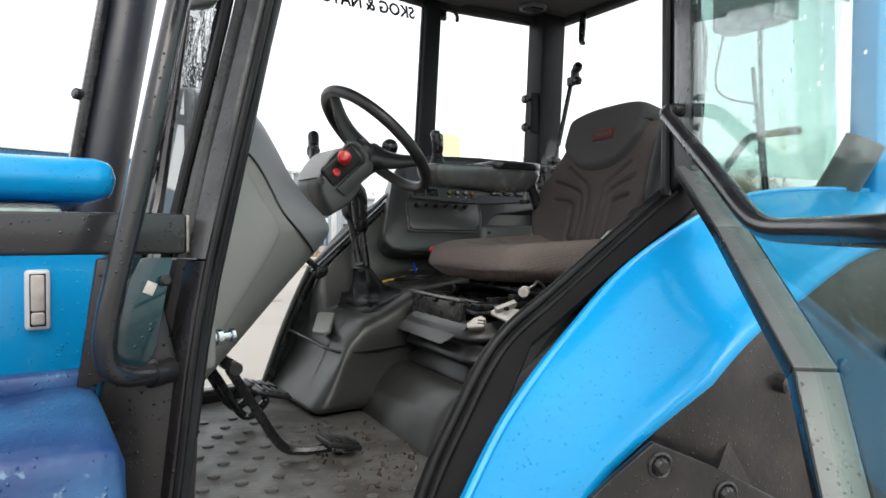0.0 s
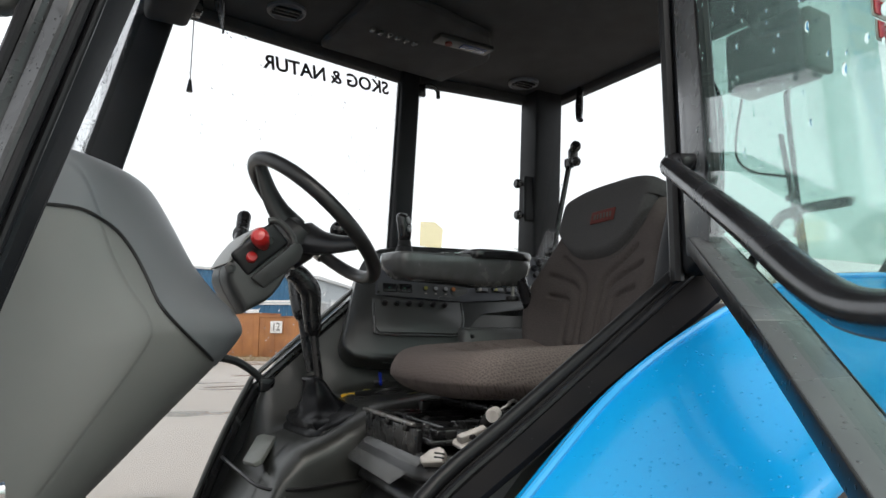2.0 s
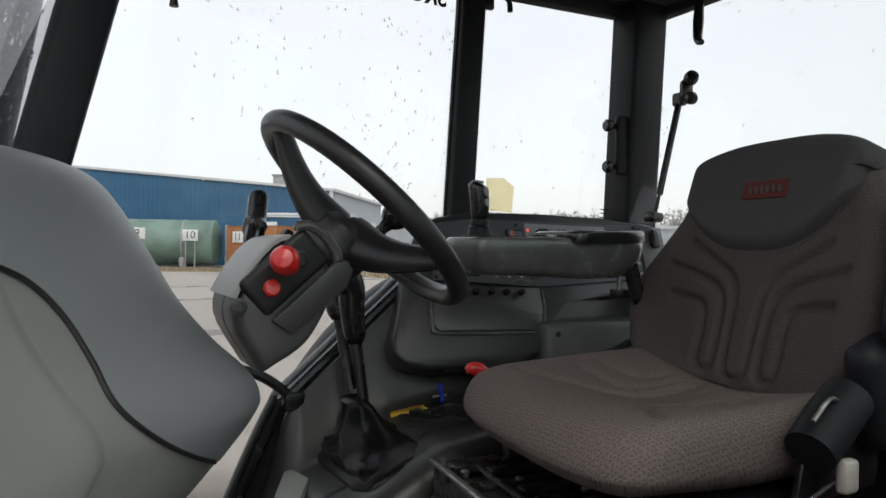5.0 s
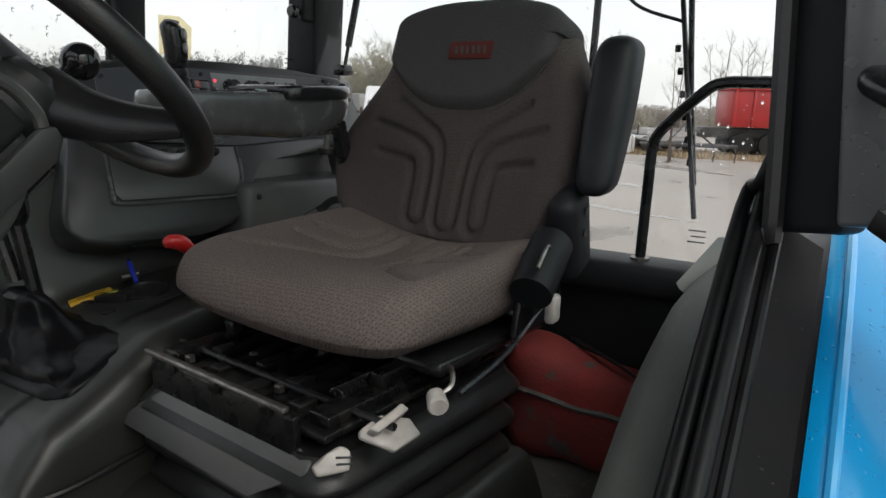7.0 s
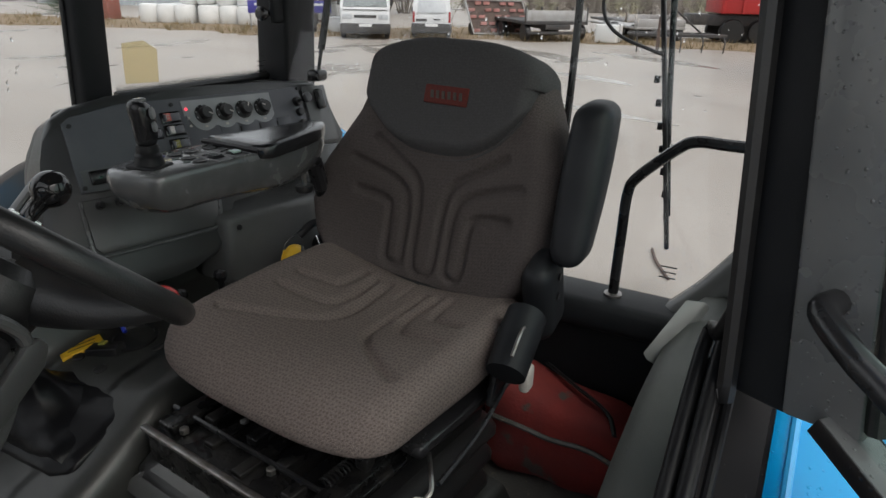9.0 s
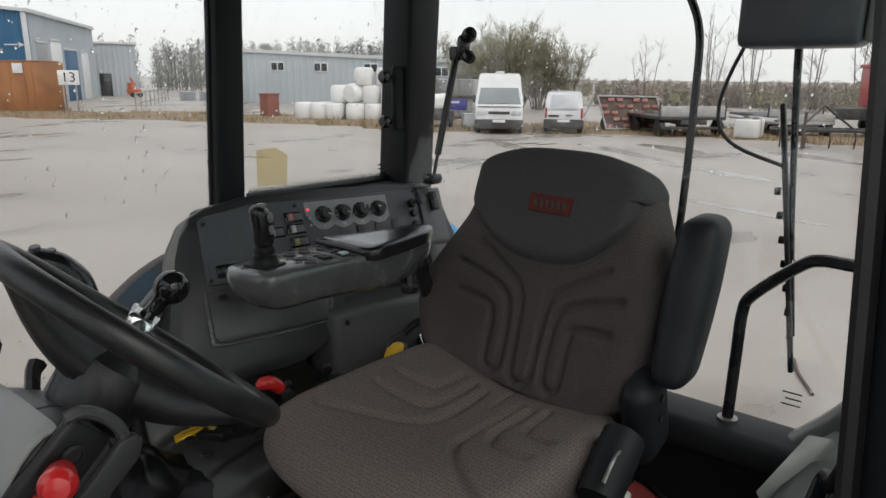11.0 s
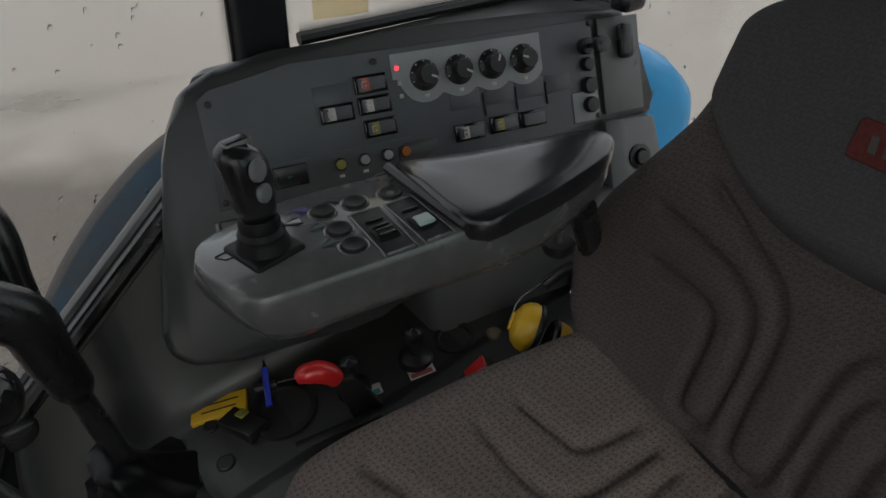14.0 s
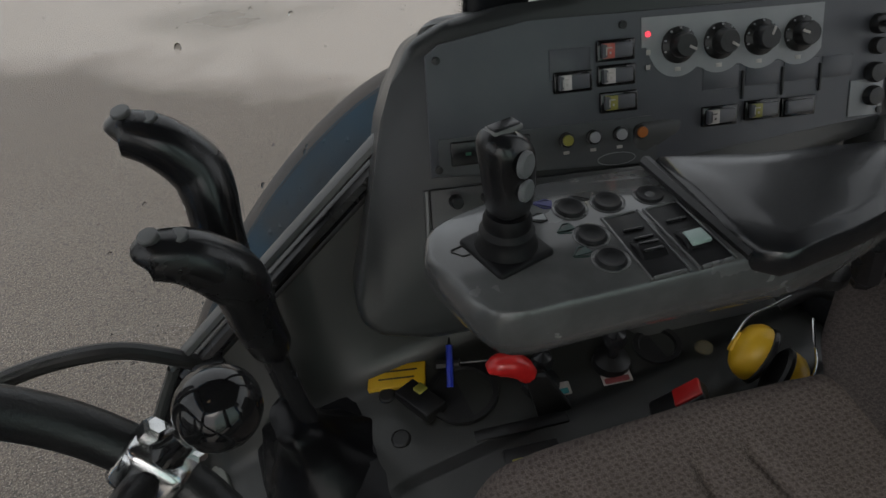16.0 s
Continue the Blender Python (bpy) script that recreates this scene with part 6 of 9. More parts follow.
# ---- armrest with joystick ----
arm = thing("armrest_console", (1.5, 2.01, 1.85), "grey armrest console with round buttons and a black pad", "armrest")
ARM_TOP = [(1.238, 2.055), (1.252, 1.985), (1.275, 1.962), (1.33, 1.955), (1.48, 1.938), (1.58, 1.930), (1.67, 1.944), (1.72, 1.966), (1.718, 2.002), (1.64, 2.026), (1.50, 2.085), (1.38, 2.112), (1.31, 2.105), (1.255, 2.09)]
atop = [(p.x, p.y) for p in spline([(x, y, 0) for x, y in ARM_TOP + ARM_TOP[:1]], 3)][:-1]
bm = B()
acx, acy = 1.47, 2.015
lev = [(0.50, -0.082, 0.0), (0.66, -0.079, 0.0), (0.82, -0.066, 0), (0.95, -0.044, 0.0), (1.0, -0.025, 0.0), (0.992, -0.010, 0.0), (0.965, -0.002, 0.0), (0.93, 0.0008, 0.0)]
rings = []
for s, dz, _ in lev:
    rings.append([bm.verts.new((acx + (x - acx) * (1 - (1 - s) * 0.45) - (0.02 * min(0, dz + 0.03) if x < 1.4 else 0), acy + (y - acy) * s, 1.970 + dz * (0.95 + 0.17 * min(1.0, max(0.0, (x - 1.40) / 0.15))) + 0.02 * max(0, x - 1.45))) for x, y in atop])
skin(bm, rings)
part("body", bm, M_ARM, arm, sharp=55)
pad_o = [(1.488, 2.082), (1.480, 1.935), (1.54, 1.920), (1.62, 1.926), (1.69, 1.944), (1.728, 1.972), (1.715, 2.002), (1.655, 2.022), (1.57, 2.047)]
po = [(p.x, p.y) for p in spline([(x, y, 0) for x, y in pad_o], 3)]
bm = B()
pcx, pcy = 1.58, 1.98
rings = [[bm.verts.new((pcx + (x - pcx) * s, pcy + (y - pcy) * s, 1.972 + dz + 0.02 * max(0, x - 1.45))) for x, y in po] for s, dz in ((0.97, -0.012), (1.0, -0.006), (1.0, 0.008), (0.98, 0.013), (0.93, 0.0155), (0.6, 0.016), (0.2, 0.016))]
skin(bm, rings)
part("pad", bm, M_VINYL, arm, "black vinyl arm pad", sharp=60)
part("pad_seam", tube(B(), [(1.482, 2.09, 1.978), (1.480, 2.0, 1.978), (1.482, 1.94, 1.975)], 0.006, 6), M_RUBBER, arm)
for x, y in ((1.459, 2.048), (1.418, 2.055), (1.382, 2.060), (1.379, 2.019), (1.377, 1.986)):
    rb = part("round_button", lathe(B(), [(0.0168, -0.001), (0.0166, 0.0008), (0.0158, 0.0012), (0.0146, 0.0008), (0.0140, 0.0003)], (x, y, 1.971), (0, 0, 1), 24), M_ARM, arm, "round black push button in a thin rim")
    part("button_cap", lathe(B(), [(0.0140, 0.0), (0.0128, 0.0012), (0.0118, 0.0030), (0.0108, 0.0030), (0.0075, 0.0016), (0.004, 0.0010), (0.0, 0.0008)], (x, y, 1.971), (0, 0, 1), 24), M_WELL, rb, "dished black cap")
M_LENS = mat("pale_green_lens", (0.34, 0.45, 0.42), 0.3)
for (x, y), lens in (((1.413, 1.992), None), ((1.455, 1.988), M_LENS)):
    am = pose(x, y, 1.971, 0, 0, -5 if lens is None else -3)
    w = part("rocker_well", rbox(B(), (-0.0165, -0.041, -0.004), (0.0165, 0.041, 0.0016), 0.0008, 1, None, am), M_WELL, arm)
    for lo, hi in (((-0.0185, -0.043, -0.002), (-0.0162, 0.043, 0.0026)), ((0.0162, -0.043, -0.002), (0.0185, 0.043, 0.0026)), ((-0.0152, 0.0398, -0.002), (0.0152, 0.043, 0.0026)), ((-0.0152, -0.043, -0.002), (0.0152, -0.0398, 0.0026))):
        part("well_rim", rbox(B(), lo, hi, 0.0014, 1, None, am, 2), M_ARM, w)
    part("rocker_wheel", lathe(B(), [(0.018, -0.0125), (0.020, -0.011), (0.020, 0.011), (0.018, 0.0125)], am @ Vector((0, -0.008, -0.0135)), am.to_3x3() @ Vector((1, 0, 0)), 28), M_WELL, w, "black thumb wheel")
    part("wheel_ridge", rbox(B(), (-0.010, 0.016, 0.001), (0.010, 0.019, 0.004), 0.001, 1, None, am, 1), M_BLACK, w)
    if lens:
        part("rocker_lens", rbox(B(), (-0.0095, -0.020, 0.003), (0.0095, -0.003, 0.0078), 0.002, 1, None, am), lens, w, "pale green lens")
    else:
        for k in range(3):
            part("wheel_rib", rbox(B(), (-0.009, -0.016 + 0.008 * k, 0.003), (0.009, -0.013 + 0.008 * k, 0.0078 - 0.0008 * abs(k - 1)), 0.0008, 1, None, am, 1), M_BLACK, w)
M_MARK = {"b": mat("blue_print", (0.07, 0.07, 0.19), 0.5), "k": M_DARKPRINT, "w": M_PRINT, "g": mat("green_print", (0.02, 0.045, 0.04), 0.5)}
for x, y, c, turn in ((1.443, 2.066, "a", 150), (1.401, 2.073, "k", 150), (1.363, 2.077, "b", 150), (1.348, 2.060, "w", 170), (1.363, 2.036, "g", 190), (1.359, 2.003, "g", 190), (1.268, 2.047, "a", 160)):
    tm = pose(x, y, 1.9712, 0, 0, turn)
    rim = part("print_outline", tube(B(), [tm @ Vector((a, b, 0)) for a, b in ((-0.008, -0.005), (-0.008, 0.005), (-0.002, 0.007), (0.008, 0.001), (0.008, -0.001), (-0.002, -0.007), (-0.008, -0.005))], 0.0007, 5, 1, False), M_MARK["k" if c in "aw" else c], arm)
    if c != "a":
        part("print_mark", prism(B(), [tm @ Vector((a, b, 0)) for a, b in ((-0.0075, -0.0045), (0.007, -0.001), (0.007, 0.001), (-0.0075, 0.0045))], (0, 0, 0.0009)), M_MARK[c], rim)
part("arm_post", tube(B(), [(1.68, 1.965, 1.91), (1.76, 1.99, 1.75), (1.80, 2.0, 1.62)], 0.018, 10), M_BLACK, arm)
part("adjust_screw", tube(B(), [(1.665, 1.985, 1.90), (1.665, 1.985, 1.85)], 0.006, 8, 1, False), M_STEEL, arm)
part("adjust_knob", lathe(B(), [(0.02, 0), (0.021, 0.008), (0.019, 0.014), (0, 0.014)], (1.665, 1.985, 1.855), (0, 0, -1), 12), M_RUBBER, arm)
M_JOYDISC = mat("grey_thumb_disc", (0.16, 0.165, 0.17), 0.35, col2=(0.13, 0.135, 0.14), scale=60)
M_JOYRIM = mat("worn_switch_rim", (0.20, 0.205, 0.20), 0.35, col2=(0.12, 0.125, 0.12), scale=80)
joy = thing("joystick", (1.305, 2.03, 1.97), "black joystick with two grey thumb buttons", "joystick")
jm = pose(1.305, 2.035, 1.970, 0, 0, 12)
part("base_plate", rbox(B(), (-0.029, -0.030, -0.003), (0.029, 0.030, 0.006), 0.0045, 1, None, jm, 3), M_WELL, joy)
part("gaiter", lathe(B(), [(0.027, 0.005), (0.0255, 0.012), (0.023, 0.017), (0.0235, 0.022), (0.020, 0.027), (0.0205, 0.033), (0.018, 0.040)], (1.305, 2.035, 1.970), (0, 0, 1), 24), M_WELL, joy)
def grip_shape(x, y, z):
    k = (z - 0.036) / 0.082
    return x * (0.80 + 0.26 * k + 0.10 * math.sin(math.pi * min(1, k))) - 0.10 * (z - 0.036), y * (0.85 + 0.16 * k) - 0.004 * math.sin(math.pi * k), z - 0.006 * (x / 0.021) * k


part("grip", rbox(B(), (-0.021, -0.020, 0.034), (0.021, 0.020, 0.119), 0.018, (2, 2, 6), grip_shape, jm, 6), M_BLACK, joy, sharp=80)
for z, r in ((0.098, 0.0105), (0.074, 0.0092)):
    part("thumb_button", lathe(B(), [(r, 0), (r, 0.003), (r * 0.85, 0.0045), (0, 0.005)], jm @ Vector((0.001 - 0.1 * (z - 0.036), -0.0215 - 0.02 * max(0, z - 0.07), z)), jm.to_3x3() @ Vector((0.35, -0.95, 0.12)), 20), M_JOYDISC, joy, "round grey thumb button")
tsw = part("top_switch", rbox(B(), (-0.021, -0.0075, 0.1165), (0.006, 0.0075, 0.1215), 0.003, 1, None, jm, 3), M_JOYRIM, joy, "pale-edged oblong top switch")
part("switch_cap", rbox(B(), (-0.0195, -0.006, 0.119), (0.0045, 0.006, 0.1225), 0.002, 1, None, jm, 2), M_BLACK, tsw)

# ---- further fittings of the cab ----
M_FLOORMAT = mat("black_rubber_mat", (0.010, 0.010, 0.010), 0.5, col2=(0.024, 0.022, 0.020), scale=9, bump=0.5, bump_scale=90, rough2=0.7)
shared = {}
for ix in range(9):
    for iy in range(13):
        x, y = 0.25 + 0.088 * ix + (0.044 if iy % 2 else 0), 1.17 + 0.078 * iy
        if x > 0.86 or (x > 0.72 and y > 1.93) or x < 0.22 + 0.05 * (y < 1.3):
            continue
        if "STUD" not in shared:
            shared["STUD"] = lathe(B(), [(0.0155, 0), (0.0148, 0.0035), (0.0125, 0.0052), (0.0, 0.0056)], (0, 0, 0), (0, 0, 1), 12)
            me = bpy.data.meshes.new("stud")
            shared["STUD"].to_mesh(me)
            me.materials.append(M_MAT)
            me.polygons.foreach_set("use_smooth", [True] * len(me.polygons))
            me.set_sharp_from_angle(angle=radians(35))
            shared["STUD"] = me
        o = new("stud", shared["STUD"])
        o.parent, o.location = floor, (x, y, FLOOR)
bm = B()
for i in range(230):
    x, y = random.gauss(0.82, 0.12), random.gauss(1.50, 0.22)
    if 0.3 < x < 1.05 and 1.1 < y < 1.92:
        s = random.choice((0.002, 0.003, 0.003, 0.004, 0.006, 0.009))
        m = pose(x, y, FLOOR + 0.003, random.uniform(0, 360), random.uniform(0, 360), random.uniform(0, 360))
        rbox(bm, (-s, -s * 0.5, -s * 0.3), (s, s * 0.5, s * 0.3), s * 0.2, 1, None, m, 1)
M_DEBRIS = mat("wet_leaf_debris", (0.055, 0.038, 0.026), 0.5, col2=(0.022, 0.019, 0.017), scale=60)
tagged(part("debris", bm, M_DEBRIS), "dry leaf and mud crumbs scattered on the floor", "debris", kind="stuff")

fm = thing("floor_mat", (1.4, 1.5, FLOOR), "black rubber floor mat with pale crumbs round the seat", "floor mat")
part("sheet", prism(B(), [(0.93, 1.10, FLOOR + 0.001), (0.98, 1.94, FLOOR + 0.001), (1.92, 1.94, FLOOR + 0.001), (1.92, 1.09, FLOOR + 0.001)], (0, 0, 0.005), 0.002), M_FLOORMAT, fm)
bm = B()
for i in range(110):
    x, y = random.uniform(0.98, 1.88), random.uniform(1.11, 1.46)
    s = random.uniform(0.002, 0.006)
    rbox(bm, (-s, -s * 0.5, -s * 0.3), (s, s * 0.5, s * 0.3), s * 0.2, 1, None, pose(x, y, FLOOR + 0.007, random.uniform(-30, 30), 0, random.uniform(0, 360)), 1)
tagged(part("crumbs", bm, M_PAPER), "pale straw crumbs on the black floor mat", "debris", kind="stuff")

# left inner cover, rear sill, rear grab rail, wiper
cov = thing("fender_cover", (1.4, 1.12, 1.3), "grey moulded plastic cover inside the wheel arch", "fender cover")
bm = B()
rings = []
for i in range(19):
    x = 0.86 + (1.96 - 0.86) * i / 18
    zt = float(np.interp(x, [0.86, 0.95, 1.1, 1.25, 1.48, 1.7, 1.96], [1.40, 1.53, 1.62, 1.675, 1.715, 1.72, 1.70]))
    w = 0.10 + 0.03 * math.sin((x - 0.86) * 2.6)
    rings.append([bm.verts.new((x, 1.055 + w * c, zt * s + 1.16 * (1 - s))) for c, s in ((0, 0), (0, 0.6), (0, 0.985), (0.3, 1.0), (0.62, 0.985), (0.86, 0.93), (0.97, 0.8), (1.0, 0.5), (1.0, 0))])
skin(bm, rings)
part("body", bm, M_FELT, cov, sharp=50)
part("flap", prism(B(), [(1.62, 1.183, 1.665), (1.74, 1.137, 1.735), (1.76, 1.102, 1.73), (1.64, 1.150, 1.64)], (0, 0.01, 0.012), 0.004), M_LEDGE, cov, "grey rubber flap")
part("corner_tube", tube(B(), [(1.915, 1.18, 1.60), (1.93, 1.09, 1.70), (1.95, 0.99, 1.855), (1.98, 0.93, 1.99)], 0.052, 14), M_PLAST, cov)
bm = box((1.84, 1.05, 1.575), (1.965, 2.40, 1.648), 0.02, 1)
tagged(part("trim_rear_sill", bm, M_PILLAR), "black rear window sill", "window sill", kind="structure")
bm = box((1.55, 1.06, 1.152), (1.92, 2.38, 1.21), 0.02, 1)
tagged(part("trim_rear_step", bm, M_MAT), "raised dark floor behind the seat", "floor", kind="structure")
rr = thing("rear_grab_rail", (1.90, 1.2, 1.65), "bent black grab rail at the rear window", "grab rail")
part("rail", tube(B(), [(1.90, 1.318, 1.645), (1.896, 1.315, 1.80), (1.892, 1.312, 1.885), (1.887, 1.296, 1.925), (1.866, 1.22, 2.0), (1.860, 1.185, 2.018), (1.85, 1.13, 2.02), (1.85, 1.04, 2.02)], 0.0115, 10, 6), M_BLACK, rr)
part("foot_ring", lathe(B(), [(0.02, 0), (0.02, 0.006), (0.013, 0.008)], (1.90, 1.318, 1.647), (0, 0, 1), 16), M_STEEL, rr)
mb = thing("wiper_motor_cover", (2.02, 1.3, 2.38), "black plastic cover of the rear wiper motor", "wiper motor")
part("cover", box((1.96, 1.19, 2.385), (2.07, 1.405, 2.56), 0.018, 1), M_PANEL, mb)
part("side_edge", box((1.965, 1.165, 2.39), (2.065, 1.19, 2.55), 0.01, 1), M_DASH, mb)
part("mount", box((2.0, 1.26, 2.55), (2.09, 1.36, 2.70), 0.01), M_PANEL, mb)
part("cable", tube(B(), [(2.03, 1.405, 2.39), (2.05, 1.435, 2.33), (2.055, 1.45, 2.27), (2.055, 1.44, 2.22), (2.06, 1.40, 2.185), (2.06, 1.31, 2.155)], 0.004, 6), M_RUBBER, mb)
wip = thing("rear_wiper", (2.08, 1.28, 1.73), "black wiper arm and blade on the rear window", "wiper")
part("arm", tube(B(), [(2.12, 1.32, 2.42), (2.10, 1.318, 2.36), (2.075, 1.285, 2.05), (2.06, 1.25, 1.80)], [0.009, 0.008, 0.006, 0.005], 8), M_BLACK, wip)
part("blade", beam(B(), (2.085, 1.332, 2.28), (2.045, 1.24, 1.725), 0.010, 0.016, (1, 0, 0), 0.003), M_RUBBER, wip)
for k in range(7):
    p = Vector((2.082, 1.318, 2.10)).lerp(Vector((2.055, 1.252, 1.80)), k / 6)
    part("clip", box(p - Vector((0.005, 0.004, 0.008)), p + Vector((0.006, 0.008, 0.008)), 0.002), M_BLACK, wip)
tb = thing("window_stay", (2.06, 1.52, 1.7), "thin black bent stay bar at the rear window", "stay bar")
part("bar", tube(B(), [(1.985, 1.55, 1.66), (2.02, 1.512, 1.82), (2.045, 1.505, 2.02), (2.075, 1.51, 2.30), (2.09, 1.52, 2.43), (2.10, 1.56, 2.52), (2.12, 1.64, 2.66)], 0.009, 8), M_BLACK, tb)
st = thing("gas_strut", (2.04, 2.21, 2.04), "thin black gas strut of the rear window", "gas strut")
part("cylinder", tube(B(), [(2.045, 2.218, 2.11), (2.095, 2.195, 2.38)], 0.010, 10, 1, False), M_BLACK, st)
part("rod", tube(B(), [(2.032, 2.222, 2.045), (2.046, 2.218, 2.115)], 0.005, 8, 1, False), M_BLACK, st)
part("ball_joint", rbox(B(), (2.0, 2.20, 2.028), (2.05, 2.24, 2.058), 0.010), M_BLACK, st)
part("top_joint", box((2.085, 2.175, 2.37), (2.11, 2.215, 2.41), 0.008), M_BLACK, st)


def wing_knob(name, c, lab):
    k = thing(name, c, lab, "window latch", "window latches")
    c = Vector(c)
    part("body", rbox(B(), c - Vector((0.018, 0.016, 0.03)), c + Vector((0.018, 0.016, 0.03)), 0.014, 1, None, None, 3), M_BLACK, k)
    part("wing", lathe(B(), [(0.006, -0.02), (0.019, -0.012), (0.021, 0.0), (0.017, 0.012), (0, 0.016)], c + Vector((-0.012, -0.028, 0.028)), (-0.4, -0.8, 0.5), 14), M_BLACK, k)
    part("wing", lathe(B(), [(0.006, -0.02), (0.017, -0.012), (0.019, 0.0), (0.015, 0.012), (0, 0.016)], c + Vector((-0.01, -0.026, -0.03)), (-0.4, -0.8, -0.5), 14), M_BLACK, k)
    return k


wing_knob("window_latch", (2.085, 2.160, 2.410), "black wing-shaped window latch knob")
k2 = thing("window_hook", (2.09, 2.12, 2.56), "black hanging window hook", "window hook")
part("hook", tube(B(), [(2.10, 2.13, 2.67), (2.09, 2.125, 2.60), (2.083, 2.12, 2.545), (2.075, 2.10, 2.53)], [0.012, 0.015, 0.012, 0.008], 8), M_BLACK, k2)
hp = thing("window_lock", (2.03, 2.37, 2.18), "black lock plate with two knobs on the rear pillar", "window lock")
part("plate", box((1.985, 2.325, 2.175), (2.085, 2.345, 2.355), 0.008), M_PILLAR, hp)
for z in (2.20, 2.325):
    part("knob", lathe(B(), [(0.008, 0), (0.008, 0.012), (0.018, 0.014), (0.019, 0.026), (0.014, 0.032), (0, 0.033)], (1.99, 2.352, z), (-1, 0.1, 0), 14), M_BLACK, hp)
    part("pin", tube(B(), [(1.98, 2.352, z), (2.02, 2.345, z)], 0.007, 8, 1, False), M_BLACK, hp)
ch = thing("window_catch", (1.58, 2.40, 2.64), "small black window catch", "window catch")
part("catch", tube(B(), [(1.57, 2.405, 2.66), (1.60, 2.40, 2.665), (1.625, 2.395, 2.65), (1.63, 2.395, 2.62)], 0.008, 8), M_BLACK, ch)
part("block", box((1.545, 2.39, 2.615), (1.575, 2.41, 2.66), 0.006), M_BLACK, ch)

# lettering and paper on the panes
WP = lambda a, b, t: tuple(a[k] + (b[k] - a[k]) * t for k in range(3))
tl, trr_ = Vector((0.947, 2.334, 2.594)), Vector((1.430, 2.411, 2.621))
lm_ = Matrix.Translation((tl + trr_) / 2) @ frame_at((0, 0, 0), tl - trr_, (-0.05, 0.10, 1.0))
txt = lettering("window_lettering", "SKOG & NATUR", 0.068, lm_, M_DARKPRINT, None, 0.0006, 0.0016)
wl_ = max(v.co.dot((tl - trr_).normalized()) for v in txt.data.vertices) - min(v.co.dot((tl - trr_).normalized()) for v in txt.data.vertices)
sc = (tl - trr_).length / wl_
mid = (tl + trr_) / 2
for v in txt.data.vertices:
    v.co = mid + (v.co - mid) * sc
tagged(txt, "black mirrored lettering stuck on the side window", "lettering")
note = thing("paper_note", (1.61, 2.40, 2.05), "yellowed paper note stuck on the window", "paper note")
part("sheet", prism(B(), [(1.563, 2.409, 2.055), (1.654, 2.408, 2.05), (1.66, 2.408, 2.125), (1.625, 2.4085, 2.148), (1.566, 2.409, 2.145)], (0, -0.0012, 0)), M_PAPER, note)
lab = thing("window_marking", (2.0, 2.39, 2.03), "small printed marking on the window corner", "marking")
for k, (w, z) in enumerate(((0.036, 2.072), (0.03, 2.060), (0.014, 2.046), (0.03, 2.034))):
    part("print_bar", box((1.978, 2.392, z - 0.0015), (1.978 + w, 2.3935, z + 0.0015), 0.0003, 1, None, None, 1), M_DARKPRINT, lab)
lab2 = thing("window_marking", (1.97, 1.25, 1.70), "small printed marking on the rear window", "marking")
for k, (w, z) in enumerate(((0.036, 1.712), (0.03, 1.70), (0.036, 1.688))):
    part("print_bar", box((1.953 + 0.185 * (z - 1.63), 1.20, z - 0.0015), (1.9545 + 0.185 * (z - 1.63), 1.20 + w, z + 0.0015), 0.0003, 1, None, None, 1), M_DARKPRINT, lab2)


def drops(name, o, eu, ev, n, rmin, rmax, nrm, keep=lambda u, v: True, label="rain drops and runs on the glass"):
    """Beads of rain on a pane from corner o along eu and ev."""
    bm = B()
    o, eu, ev, nrm = Vector(o), Vector(eu), Vector(ev), Vector(nrm).normalized()
    a, b = eu.normalized(), ev.normalized()
    made = 0
    while made < n:
        u, v = random.random(), random.random()
        if not keep(u, v):
            continue
        made += 1
        r = rmin + (rmax - rmin) * random.random() ** 3
        c = o + eu * u + ev * v
        tall = random.uniform(0.9, 1.7)
        top = bm.verts.new(c + nrm * r * 0.55)
        rings = []
        for s, h in ((0.62, 0.42), (1.0, 0.0)):
            rings.append([bm.verts.new(c + (a * math.cos(t) + b * math.sin(t) * tall) * r * s + nrm * r * h) for t in [2 * math.pi * j / 8 for j in range(8)]])
        for j in range(8):
            bm.faces.new((top, rings[0][j], rings[0][(j + 1) % 8]))
            bm.faces.new((rings[0][j], rings[1][j], rings[1][(j + 1) % 8], rings[0][(j + 1) % 8]))
    ob = part(name, bm, M_DROP, sharp=80)
    ob.visible_shadow = False
    return tagged(ob, label, "rain drops", kind="stuff")


drops("rain_drops", (0.60, 2.300, 2.05), (0.87, 0.133, 0), (0.03, 0, 0.62), 330, 0.0012, 0.0042, (0, 1, 0), lambda u, v: random.random() < 0.25 + 0.6 * math.exp(-((u - 0.75) / 0.25) ** 2))
drops("rain_drops", (0.85, 2.385, 1.40), (0.30, 0.03, 0), (0.10, 0.02, 0.5), 70, 0.0012, 0.003, (0, 1, 0))
drops("rain_drops", (1.54, 2.432, 2.05), (0.48, -0.02, 0), (0, -0.02, 0.6), 170, 0.0010, 0.0035, (0, 1, 0), lambda u, v: random.random() < 0.2 + v)
drops("rain_drops", (1.957, 1.08, 1.66), (0, 1.2, 0), (0.215, 0, 1.0), 900, 0.0010, 0.0032, (1, 0, 0), lambda u, v: random.random() < 0.15 + (0.7 if u < 0.35 else 0.25))
drops("rain_drops", (0.306, 1.25, 1.98), (0.11, 0.95, 0), (0.125, 0, 0.6), 2300, 0.0014, 0.0042, (-1, 0.12, 0), label="dense rain drops on the windscreen")
